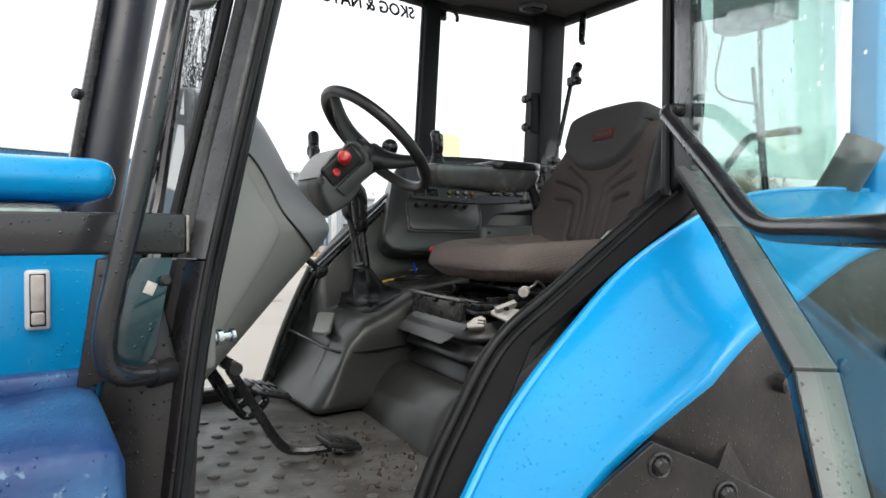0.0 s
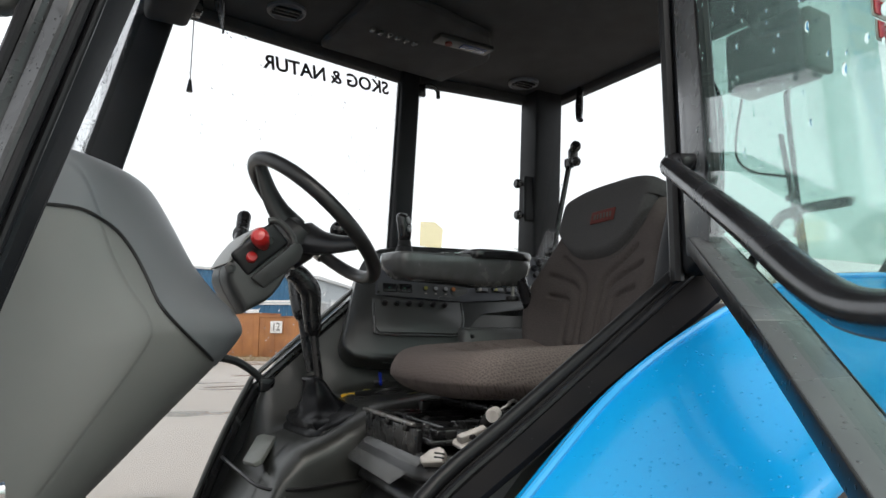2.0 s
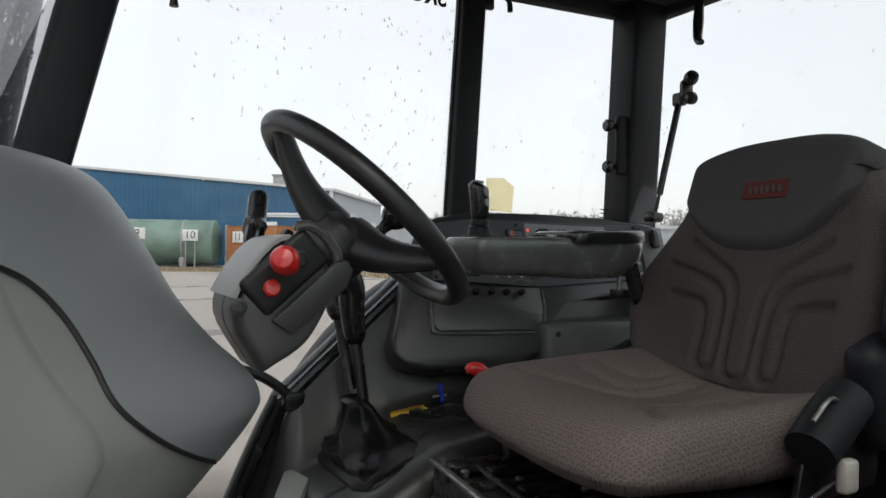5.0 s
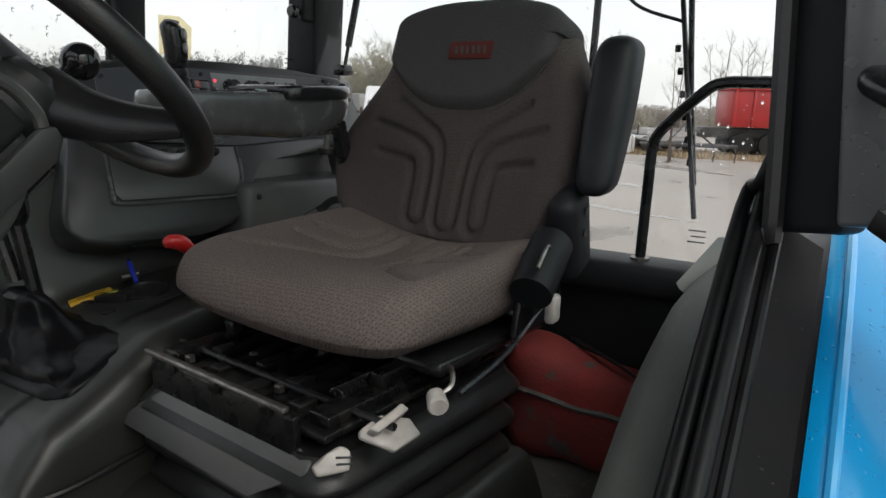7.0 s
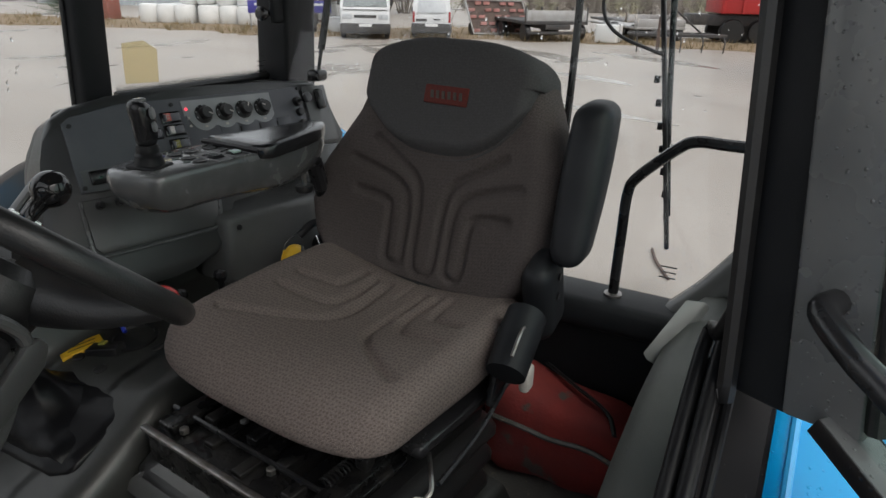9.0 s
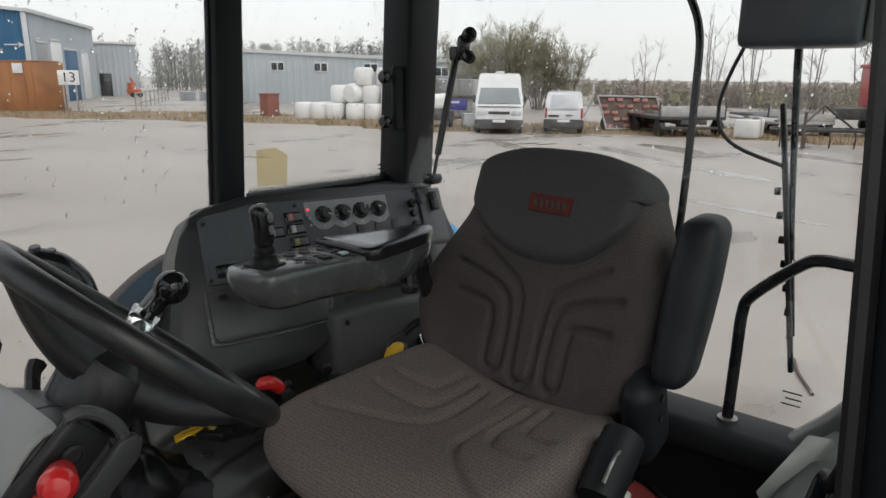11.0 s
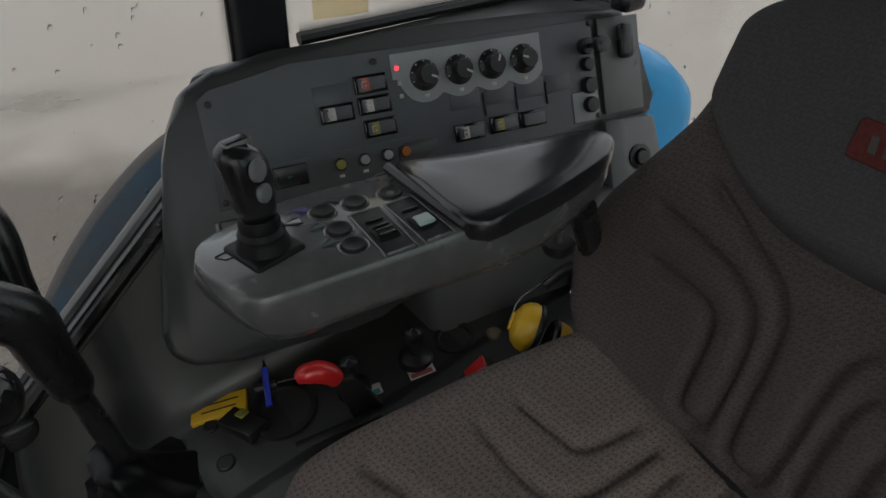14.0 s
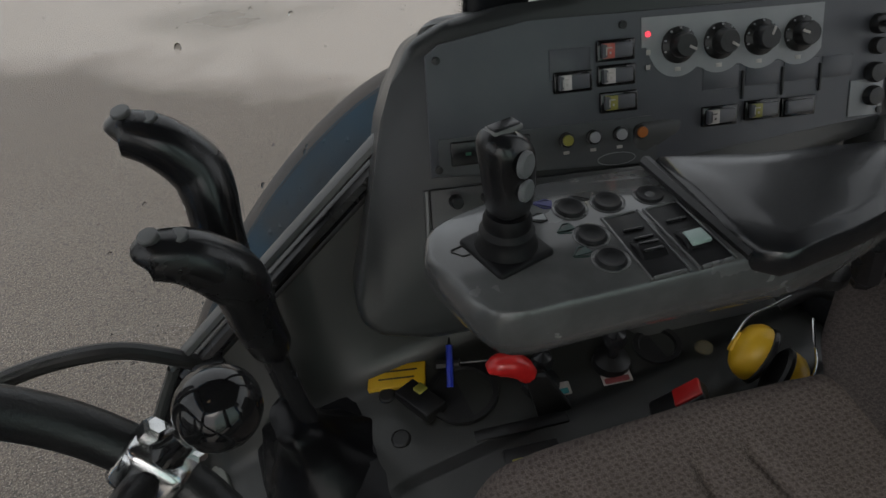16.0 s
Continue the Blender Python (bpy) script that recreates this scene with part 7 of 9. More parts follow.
drops("rain_drops", door_pt(0.05, 1.9, 0.020), Vector(door_pt(0.8, 1.9)) - Vector(door_pt(0.05, 1.9)), (0, 0, 0.75), 260, 0.0015, 0.004, (DY, -DX, 0), label="rain drops on the door glass")
drops("rain_drops", (0.70, 2.314, 2.20), (0.76, 0.112, 0), (0.03, -0.012, 0.44), 150, 0.0014, 0.0042, (0, 1, 0), lambda u, v: random.random() < 0.3 + v)
drops("rain_drops", (1.42, 1.002, 1.93), (0.52, -0.018, 0), (0.06, 0.065, 0.66), 300, 0.0014, 0.0042, (0, -1, 0), lambda u, v: random.random() < 0.25 + 0.75 * u)

# ceiling fittings
cp = thing("roof_console", (1.35, 2.05, 2.64), "black roof console with radio and small switches", "roof console")
part("body", prism(B(), [(1.12, 2.30, 2.70), (1.13, 1.84, 2.70), (1.56, 1.95, 2.70), (1.66, 2.10, 2.70), (1.62, 2.36, 2.70)], (0, 0, -0.035), 0.015, 2), M_LINING, cp)
rd = part("radio", rbox(B(), (1.40, 1.99, 2.652), (1.60, 2.045, 2.668), 0.004), M_RUBBER, cp, "black car radio")
part("radio_dial", lathe(B(), [(0.012, 0), (0.012, 0.008), (0, 0.009)], (1.445, 2.018, 2.653), (0, 0, -1), 14), M_LOGO, rd)
part("radio_display", box((1.49, 2.0, 2.649), (1.58, 2.03, 2.653), 0.001, 1, None, None, 1), mat("blue_display", (0.03, 0.05, 0.12), 0.2), rd)
for k in range(6):
    part("roof_switch", box((1.20 + 0.032 * k, 2.07 + 0.004 * k, 2.657), (1.214 + 0.032 * k, 2.09 + 0.004 * k, 2.668), 0.002), M_PLAST, cp)
for x, y in ((0.965, 2.165), (1.20, 2.27), (1.93, 2.26), (0.80, 2.03)):
    sp = thing("roof_vent", (x, y, 2.69), "round black air vent in the roof lining", "air vent", "roof vents")
    part("ring", lathe(B(), [(0.058, 0), (0.058, 0.012), (0.05, 0.016), (0.044, 0.008), (0.0, 0.006)], (x, y, 2.703), (0, 0, -1), 24), M_PANEL, sp)
    for k in (-0.02, 0.0, 0.02):
        part("slat", box((x - 0.04, y + k - 0.003, 2.686), (x + 0.04, y + k + 0.003, 2.695), 0.001, 1, None, None, 1), M_RUBBER, sp)
lp = thing("ceiling_lamp", (0.89, 1.70, 2.69), "small rectangular ceiling lamp with a warm lens", "ceiling lamp")
part("housing", box((0.83, 1.655, 2.685), (0.95, 1.745, 2.703), 0.006), M_PANEL, lp)
part("lens", box((0.84, 1.665, 2.678), (0.94, 1.735, 2.687), 0.006), M_CEILLAMP, lp, "pale warm lens")
vs = thing("sun_visor_bracket", (0.72, 2.05, 2.5), "black bent visor bracket under the front roof edge", "visor bracket")
part("blade", prism(B(), [(0.72, 2.06, 2.66), (0.72, 1.98, 2.66), (0.735, 1.955, 2.54), (0.74, 1.965, 2.49)], (0.006, 0.002, 0), 0.002), M_BLACK, vs)
part("wire", tube(B(), [(0.74, 1.965, 2.49), (0.735, 1.935, 2.55), (0.72, 1.945, 2.66)], 0.002, 6), M_BLACK, vs)
part("pad", box((0.58, 1.70, 2.60), (0.70, 2.24, 2.69), 0.02), M_LINING, vs)
cd = thing("pull_cord", (0.71, 2.20, 2.40), "thin pull cord with a small black weight", "pull cord")
part("cord", tube(B(), [(0.71, 2.20, 2.67), (0.708, 2.20, 2.43)], 0.0015, 5, 1, False), M_RUBBER, cd)
part("weight", tube(B(), [(0.708, 2.20, 2.44), (0.708, 2.20, 2.405)], [0.004, 0.009], 8, 2, False), M_RUBBER, cd)
part("clip", box((0.69, 2.18, 2.635), (0.73, 2.23, 2.675), 0.006), M_BLACK, cd)

# bag, striker, front corner fittings
bag = thing("red_bag", (1.72, 1.31, 1.21), "dirty red cloth bag lying behind the seat", "bag")


def bagf(x, y, z):
    n = noise.noise_vector(Vector((x, y, z)) * 9)
    return x + 0.016 * n.x, y + 0.014 * n.y, z + 0.018 * n.z + 0.22 * (y - 1.38) * max(0, (z - 1.21) / 0.23)


part("body", box((1.72, 1.20, 1.212), (1.885, 1.55, 1.44), 0.05, (8, 8, 8), bagf, None, 3), M_REDCLOTH, bag)
part("zip", tube(B(), [Vector(bagf(1.718, 1.23 + 0.04 * k, 1.36)) + Vector((-0.004, 0, 0)) for k in range(8)], 0.006, 6), M_MAT, bag)
part("strap", tube(B(), [(1.73, 1.24, 1.405), (1.77, 1.27, 1.43), (1.81, 1.36, 1.45), (1.86, 1.44, 1.455)], 0.008, 6, 5, True, 0.5), M_RUBBER, bag)
sk = thing("door_striker", (0.34, 1.24, 1.545), "chrome door striker bolt on a grey bracket", "door striker")
part("bracket", rbox(B(), (0.27, 1.225, 1.49), (0.33, 1.25, 1.585), 0.012), M_DASH, sk)
part("bolt", lathe(B(), [(0.011, -0.03), (0.011, 0.0), (0.016, 0.003), (0.016, 0.012), (0.009, 0.014), (0.009, 0.028), (0.013, 0.030), (0.013, 0.036), (0, 0.037)], (0.33, 1.245, 1.545), (1, 0.15, 0.05), 16), M_CHROME, sk)
lw = thing("front_corner_panel", (0.16, 1.14, 1.1), "dark wet lower corner panel below the front pillar", "corner panel")
part("panel", prism(B(), [(0.10, 1.115, 1.0), (0.245, 1.10, 1.0), (0.275, 1.125, 1.40), (0.22, 1.16, 1.66), (0.17, 1.17, 1.69), (0.12, 1.15, 1.40)], (0, 0.05, 0), 0.01), M_WETBLACK_SHADE, lw)
part("glass_edge", prism(B(), [(0.150, 1.118, 1.515), (0.190, 1.120, 1.508), (0.212, 1.130, 1.56), (0.238, 1.140, 1.695), (0.178, 1.140, 1.695), (0.158, 1.125, 1.60)], (0, -0.004, 0), 0.001), mat("dark_teal_glass", (0.006, 0.022, 0.030), 0.08, col2=(0.010, 0.038, 0.048), scale=22, drops=90), lw, "dark teal glass edge")
part("black_surround", prism(B(), [(0.10, 1.112, 1.50), (0.152, 1.112, 1.52), (0.160, 1.118, 1.60), (0.182, 1.132, 1.695), (0.13, 1.130, 1.695)], (0, 0.02, 0), 0.004), M_WETBLACK_SHADE, lw)
for p in ((0.226, 1.128, 1.660), (0.205, 1.122, 1.530)):
    part("bolt", lathe(B(), [(0.009, 0), (0.009, 0.005), (0.006, 0.008), (0, 0.008)], p, (0, -1, 0), 8), M_RUBBER, lw)
part("white_tag", rbox(B(), (-0.008, -0.002, -0.010), (0.008, 0.002, 0.010), 0.001, 1, None, pose(0.203, 1.128, 1.648, 0, 25, 8), 1), M_WHITE, lw)
fw = thing("front_wiper", (0.30, 1.30, 1.9), "black windscreen wiper arm along the front pillar", "wiper")
WA, WB = Vector((0.242, 1.31, 1.76)), Vector((0.432, 1.775, 2.47))
part("arm", tube(B(), [WA + Vector((-0.035, 0.02, -0.10)), WA, WA.lerp(WB, 0.25), WA.lerp(WB, 0.5), WA.lerp(WB, 0.7)], [0.012, 0.012, 0.010, 0.008, 0.006], 8), M_BLACK, fw)
off = Vector((-0.030, -0.012, 0.0))
part("blade", tube(B(), [WA.lerp(WB, 0.08) + off, WA.lerp(WB, 0.5) + off * 1.1, WB + off], 0.0055, 6), M_RUBBER, fw)
part("spine", tube(B(), [WA.lerp(WB, 0.12) + off * 0.75, WA.lerp(WB, 0.3) + off * 0.3, WA.lerp(WB, 0.5) + off * 0.4, WA.lerp(WB, 0.62) + off * 0.9], [0.004, 0.008, 0.007, 0.003], 6), M_BLACK, fw)
for q in (0.13, 0.22, 0.36, 0.46):
    part("clip", rbox(B(), (-0.009, -0.009, -0.018), (0.009, 0.009, 0.018), 0.004, 1, None, frame_at(WA.lerp(WB, q) + off * 0.7, (0, 1, 0), (WB - WA).cross(Vector((0, 1, 0))))), M_BLACK, fw)
part("linkage_box", box((0.293, 1.235, 2.130), (0.343, 1.275, 2.190), 0.012, 1, lambda x, y, z: (x + 0.2 * (z - 2.16), y, z + 0.25 * (x - 0.318))), M_PLAST, fw, "grey wiper linkage box")
mr = thing("side_mirror", (0.22, 0.98, 2.24), "dark blue backed side mirror on a black arm", "mirror")
part("shell", box((0.195, 0.95, 2.165), (0.325, 1.03, 2.45), 0.035, 2, None, None, 3), mat("dark_blue_shell", (0.01, 0.02, 0.06), 0.3, col2=(0.008, 0.015, 0.04), scale=8), mr)
part("arm", tube(B(), [(0.27, 1.02, 2.36), (0.33, 1.12, 2.38), (0.40, 1.22, 2.40)], 0.012, 8), M_BLACK, mr)
part("cable", tube(B(), [(0.290, 1.10, 2.26), (0.299, 1.17, 2.23), (0.303, 1.17, 2.203), (0.312, 1.175, 2.182), (0.325, 1.20, 2.171)], 0.0035, 6), M_RUBBER, mr)
wl2 = thing("warning_label", (1.93, 0.95, 2.42), "red and white printed warning labels on the pillar", "label")
for z in (2.48, 2.42):
    q = part("label_sheet", box((1.955, 0.957 + 0.092 * (z - 1.8), z - 0.025), (2.045, 0.960 + 0.092 * (z - 1.8) - 0.006, z + 0.025), 0.001, 1, None, None, 1), M_WHITE, wl2)
    part("label_field", box((1.96, 0.950 + 0.092 * (z - 1.8), z - 0.020), (1.985, 0.953 + 0.092 * (z - 1.8), z + 0.020), 0.001, 1, None, None, 1), M_RED, q)
    for k in range(3):
        part("print_bar", box((1.99, 0.950 + 0.092 * (z - 1.8), z + 0.010 - 0.012 * k), (2.035, 0.953 + 0.092 * (z - 1.8), z + 0.014 - 0.012 * k), 0.0005, 1, None, None, 1), M_RED, q)

# seal and printed dot bands along the window edges
seal = thing("window_seal", (1.8, 2.41, 2.02), "black rubber seal under the rear side window", "window seal", kind="structure")
part("strip", tube(B(), [(1.54, 2.418, 2.03), (1.80, 2.408, 2.03), (2.05, 2.396, 2.03)], 0.010, 8, 1, False), M_RUBBER, seal)


def dot_band(name, p, q, inward, solid, pitch=0.0036, rows=5):
    """A solid printed edge that dissolves into rows of ever smaller dots."""
    bm = B()
    p, q, inward = Vector(p), Vector(q), Vector(inward).normalized()
    e = (q - p).normalized()
    if solid:
        bm.faces.new([bm.verts.new(v) for v in (p, q, q + inward * solid, p + inward * solid)])
    for r in range(rows):
        rad = pitch * (0.52 - 0.085 * r)
        for k in range(int((q - p).length / pitch)):
            c = p + e * pitch * (k + 0.5 * (r % 2)) + inward * (solid + pitch * 0.87 * (r + 0.3))
            bm.faces.new([bm.verts.new(c + (e * math.cos(a) + inward * math.sin(a)) * rad) for a in [math.pi * j / 3 for j in range(6)]])
    return tagged(part(name, bm, M_RUBBER, smooth=False), "black printed dot band on the window glass", "window print", kind="stuff")


dot_band("window_print", (1.545, 2.4205, 2.036), (2.05, 2.397, 2.036), (0, 0, 1), 0.002)
dot_band("window_print", (1.514, 2.421, 2.04), (1.549, 2.417, 2.66), (1, -0.03, 0), 0.004)
dot_band("window_print", (1.445, 2.425, 2.0), (1.480, 2.416, 2.66), (-1, -0.1, 0), 0.004)


# ---- yard ----
rng = random.Random(7)


def ground_height(x, y):
    return -0.02 * max(0, math.sin(0.9 * x + 0.4) * math.sin(0.7 * y + 1.0) - 0.25)


M_GROUND = bpy.data.materials.new("wet_gravel_yard")
M_GROUND.use_nodes = True
gn, gl_ = M_GROUND.node_tree.nodes, M_GROUND.node_tree.links
gb = gn["Principled BSDF"]
gtc = gn.new("ShaderNodeTexCoord")


def gnoise(scale, detail, lo, hi, stretch=(1, 1, 1)):
    mp = gn.new("ShaderNodeMapping")
    mp.inputs["Scale"].default_value = stretch
    gl_.new(gtc.outputs["Object"], mp.inputs["Vector"])
    nz = gn.new("ShaderNodeTexNoise")
    nz.inputs["Scale"].default_value, nz.inputs["Detail"].default_value = scale, detail
    gl_.new(mp.outputs["Vector"], nz.inputs["Vector"])
    mr = gn.new("ShaderNodeMapRange")
    mr.inputs["From Min"].default_value, mr.inputs["From Max"].default_value = lo, hi
    gl_.new(nz.outputs["Fac"], mr.inputs["Value"])
    return mr.outputs["Result"], nz.outputs["Fac"]


def gmix(fac, a, b):
    mx = gn.new("ShaderNodeMix")
    mx.data_type = "RGBA"
    gl_.new(fac, mx.inputs["Factor"])
    for sock, v in (("A", a), ("B", b)):
        if isinstance(v, tuple):
            mx.inputs[sock].default_value = (*v, 1)
        else:
            gl_.new(v, mx.inputs[sock])
    return mx.outputs["Result"]


wide, _ = gnoise(0.22, 9, 0.38, 0.64, (1.0, 0.35, 1.0))
fine, fine_raw = gnoise(85, 6, 0.42, 0.58)
stone, _ = gnoise(150, 3, 0.585, 0.64)
wet, _ = gnoise(0.35, 9, 0.53, 0.66, (0.6, 1.0, 1.0))
gcol = gmix(wide, (0.33, 0.285, 0.245), (0.45, 0.405, 0.365))
gcol = gmix(fine, gcol, (0.29, 0.262, 0.23))
gcol = gmix(stone, gcol, (0.45, 0.43, 0.40))
gcol = gmix(wet, gcol, (0.20, 0.175, 0.145))
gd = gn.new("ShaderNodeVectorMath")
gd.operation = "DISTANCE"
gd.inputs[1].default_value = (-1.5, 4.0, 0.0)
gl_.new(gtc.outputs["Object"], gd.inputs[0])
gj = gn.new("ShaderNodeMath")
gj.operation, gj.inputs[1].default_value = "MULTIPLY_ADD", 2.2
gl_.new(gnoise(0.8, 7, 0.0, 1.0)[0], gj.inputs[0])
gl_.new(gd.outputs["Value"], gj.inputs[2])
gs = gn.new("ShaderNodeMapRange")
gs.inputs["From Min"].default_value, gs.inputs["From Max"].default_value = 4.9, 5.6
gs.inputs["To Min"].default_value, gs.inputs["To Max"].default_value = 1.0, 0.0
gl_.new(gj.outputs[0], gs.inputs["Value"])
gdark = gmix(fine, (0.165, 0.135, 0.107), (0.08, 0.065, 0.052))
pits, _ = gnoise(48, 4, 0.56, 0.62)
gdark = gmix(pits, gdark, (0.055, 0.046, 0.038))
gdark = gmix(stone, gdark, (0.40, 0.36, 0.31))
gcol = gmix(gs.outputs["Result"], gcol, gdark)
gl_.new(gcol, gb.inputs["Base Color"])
gr = gn.new("ShaderNodeMapRange")
gr.inputs["To Min"].default_value, gr.inputs["To Max"].default_value = 0.46, 0.18
gl_.new(wet, gr.inputs["Value"])
gl_.new(gr.outputs["Result"], gb.inputs["Roughness"])
gbp = gn.new("ShaderNodeBump")
gbp.inputs["Strength"].default_value, gbp.inputs["Distance"].default_value = 0.7, 0.02
gl_.new(fine_raw, gbp.inputs["Height"])
gl_.new(gbp.outputs["Normal"], gb.inputs["Normal"])

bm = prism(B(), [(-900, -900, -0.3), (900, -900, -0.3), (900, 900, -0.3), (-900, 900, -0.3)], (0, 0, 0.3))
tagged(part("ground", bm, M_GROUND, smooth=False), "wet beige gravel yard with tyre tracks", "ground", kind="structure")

M_PUDDLE = mat("puddle_water", (0.20, 0.178, 0.15), 0.22, col2=(0.24, 0.215, 0.185), scale=2)
M_DRYGRASS = mat("brown_dry_grass", (0.26, 0.19, 0.12), 0.9, col2=(0.17, 0.125, 0.07), scale=0.5, bump=0.4, bump_scale=30)
M_STRAW = mat("dry_grass_blades", (0.24, 0.17, 0.09), 0.9, col2=(0.15, 0.125, 0.06), scale=0.7)
M_WALLBLUE = mat("blue_sheet_cladding", (0.022, 0.10, 0.20), 0.55, col2=(0.03, 0.12, 0.23), scale=0.5)
M_WALLGREY = mat("grey_sheet_cladding", (0.40, 0.44, 0.47), 0.55, col2=(0.34, 0.38, 0.41), scale=0.5)
M_TRIMW = mat("pale_trim", (0.55, 0.57, 0.58), 0.5, col2=(0.48, 0.5, 0.52), scale=3)
M_WINDOWDARK = mat("dark_window_glass", (0.03, 0.035, 0.04), 0.1)
# Pale base colour adds the mirrored sky to the van windscreen.
M_SCREEN = mat("sky_reflecting_windscreen", (0.20, 0.225, 0.225), 0.06, coat=1.0)
M_SIGN = mat("white_sign", (0.72, 0.73, 0.73), 0.45, col2=(0.62, 0.63, 0.63), scale=2)
M_DIGIT = mat("black_sign_print", (0.015, 0.015, 0.015), 0.6)
M_PLY = mat("weathered_orange_plywood", (0.34, 0.15, 0.055), 0.75, col2=(0.22, 0.09, 0.04), scale=0.9, mix=(0.35, 0.75), rnd=0.1)
M_TANK = mat("green_streaked_tank", (0.16, 0.25, 0.21), 0.5, col2=(0.06, 0.10, 0.08), scale=0.55, mix=(0.42, 0.72))
M_POST = mat("galvanised_post", (0.35, 0.36, 0.36), 0.5, 0.4, col2=(0.25, 0.25, 0.25), scale=5)
M_WRAP = mat("white_bale_wrap", (0.74, 0.74, 0.73), 0.3, col2=(0.62, 0.63, 0.62), scale=2.5, bump=0.6, bump_scale=8, rnd=0.06)
M_VAN = mat("white_van_paint", (0.66, 0.67, 0.68), 0.25, col2=(0.58, 0.59, 0.60), scale=2, coat=0.5)
M_BUMPER = mat("dark_bumper_plastic", (0.03, 0.03, 0.032), 0.55, col2=(0.06, 0.055, 0.05), scale=4)
M_LAMP = mat("clear_lamp_lens", (0.5, 0.52, 0.54), 0.12)
M_TAIL = mat("red_tail_lens", (0.35, 0.02, 0.02), 0.2)
M_TRUCKRED = mat("faded_red_tipper_paint", (0.45, 0.03, 0.03), 0.4, col2=(0.33, 0.03, 0.03), scale=1.2)
M_FRAME = mat("dark_trailer_frame", (0.03, 0.031, 0.033), 0.5, col2=(0.07, 0.06, 0.055), scale=5)
M_RACK = mat("galvanised_trailer_frame", (0.42, 0.42, 0.42), 0.45, 0.3, col2=(0.33, 0.32, 0.31), scale=4)
M_REDTILE = mat("pink_red_roof_tiles", (0.45, 0.22, 0.20), 0.7, col2=(0.34, 0.15, 0.13), scale=3, rnd=0.2)
M_PALLET = mat("dark_pallet_wood", (0.12, 0.085, 0.07), 0.8, col2=(0.07, 0.05, 0.045), scale=2)
M_BRICKBOX = mat("red_brown_box", (0.25, 0.085, 0.06), 0.7, col2=(0.18, 0.06, 0.045), scale=3)
M_PURPLE = mat("purple_banner", (0.06, 0.055, 0.30), 0.5, col2=(0.05, 0.045, 0.25), scale=2)
# Bark tone paled to stand in for haze before the distant trees.
M_BARK = mat("hazed_grey_brown_bark", (0.15, 0.125, 0.105), 0.9, col2=(0.22, 0.195, 0.17), scale=4, bump=0.6, bump_scale=12)
M_SPRUCE = mat("spruce_needles", (0.07, 0.095, 0.065), 0.8, col2=(0.10, 0.125, 0.085), scale=6, rnd=0.15)
M_BUD = mat("young_leaf_buds", (0.27, 0.27, 0.16), 0.8, col2=(0.24, 0.22, 0.15), scale=3)
M_TWIG = mat("bare_twigs", (0.19, 0.155, 0.13), 0.9, col2=(0.24, 0.21, 0.18), scale=2)
# Both far wood colours are paled, with the haze mixed into them.
M_FOREST = mat("hazed_mixed_wood", (0.15, 0.16, 0.145), 0.9, col2=(0.26, 0.255, 0.24), scale=0.25)
M_FORESTB = mat("hazed_bare_wood", (0.33, 0.29, 0.255), 0.9, col2=(0.26, 0.235, 0.205), scale=0.25)


def flat_patch(bm, cx, cy, rx, ry, turn, z, n=22, wob=0.35):
    """A thin ragged sheet lying on the ground."""
    ph = [rng.uniform(0, 6.28) for _ in range(4)]
    top = []
    for j in range(n):
        a = 2 * math.pi * j / n
        k = 1 + wob * (0.5 * math.sin(2 * a + ph[0]) + 0.3 * math.sin(3 * a + ph[1]) + 0.25 * math.sin(5 * a + ph[2]))
        px, py = rx * k * math.cos(a), ry * k * math.sin(a)
        top.append((cx + px * math.cos(turn) - py * math.sin(turn), cy + px * math.sin(turn) + py * math.cos(turn), 0.0))
    return prism(bm, top, (0, 0, z))


for cx, cy, rx, ry, tn in ((4.0, 25.4, 2.4, 0.35, 0.1), (6.4, 22.4, 1.6, 0.3, -0.2), (20.5, 14.1, 2.0, 0.4, 0.9), (21.5, 10.6, 2.6, 0.4, 1.0), (23.5, 9.5, 2.4, 0.5, 1.0), (18.5, 6.5, 1.8, 0.3, 1.1), (16.2, 9.6, 1.5, 0.22, 0.9), (13.5, 4.4, 1.2, 0.2, 1.2), (24.5, 6.0, 2.6, 0.5, 1.1), (10, 30, 3.0, 0.4, 0.2)):
    tagged(part("puddle", flat_patch(B(), cx, cy, rx, ry, tn, 0.004), M_PUDDLE, smooth=False), "shallow rain puddle on the gravel yard", "puddle", "puddles", kind="stuff")

# verge of dry grass behind the yard
VERGE = [(-14, 60), (4, 52), (11, 47.5), (16, 40), (20.5, 32.5), (23.0, 25.5), (23.0, 21.5), (25.5, 17.2), (29, 11), (29.5, 5), (31, -6), (33, -22)]
bm = B()
inner = spline([(x, y, 0) for x, y in VERGE], 6)
outer = [p + Vector((6.0 + 1.2 * math.sin(i), 5.0 + 0.8 * math.sin(i * 1.7), 0)) for i, p in enumerate(inner)]
inner = [p + Vector((0.5 * math.sin(i * 2.1), 0.4 * math.sin(i * 1.3), 0)) for i, p in enumerate(inner)]
skin(bm, [[bm.verts.new(a + Vector((0, 0, 0.001))), bm.verts.new((a + b) / 2 + Vector((0, 0, 0.07))), bm.verts.new(b + Vector((0, 0, 0.001))), bm.verts.new((a + b) / 2 - Vector((0, 0, 0.05)))] for a, b in zip(inner, outer)])
verge_p = inner
tagged(part("verge", bm, M_DRYGRASS), "low verge of brown dry grass round the yard", "verge", kind="structure")
bm = B()
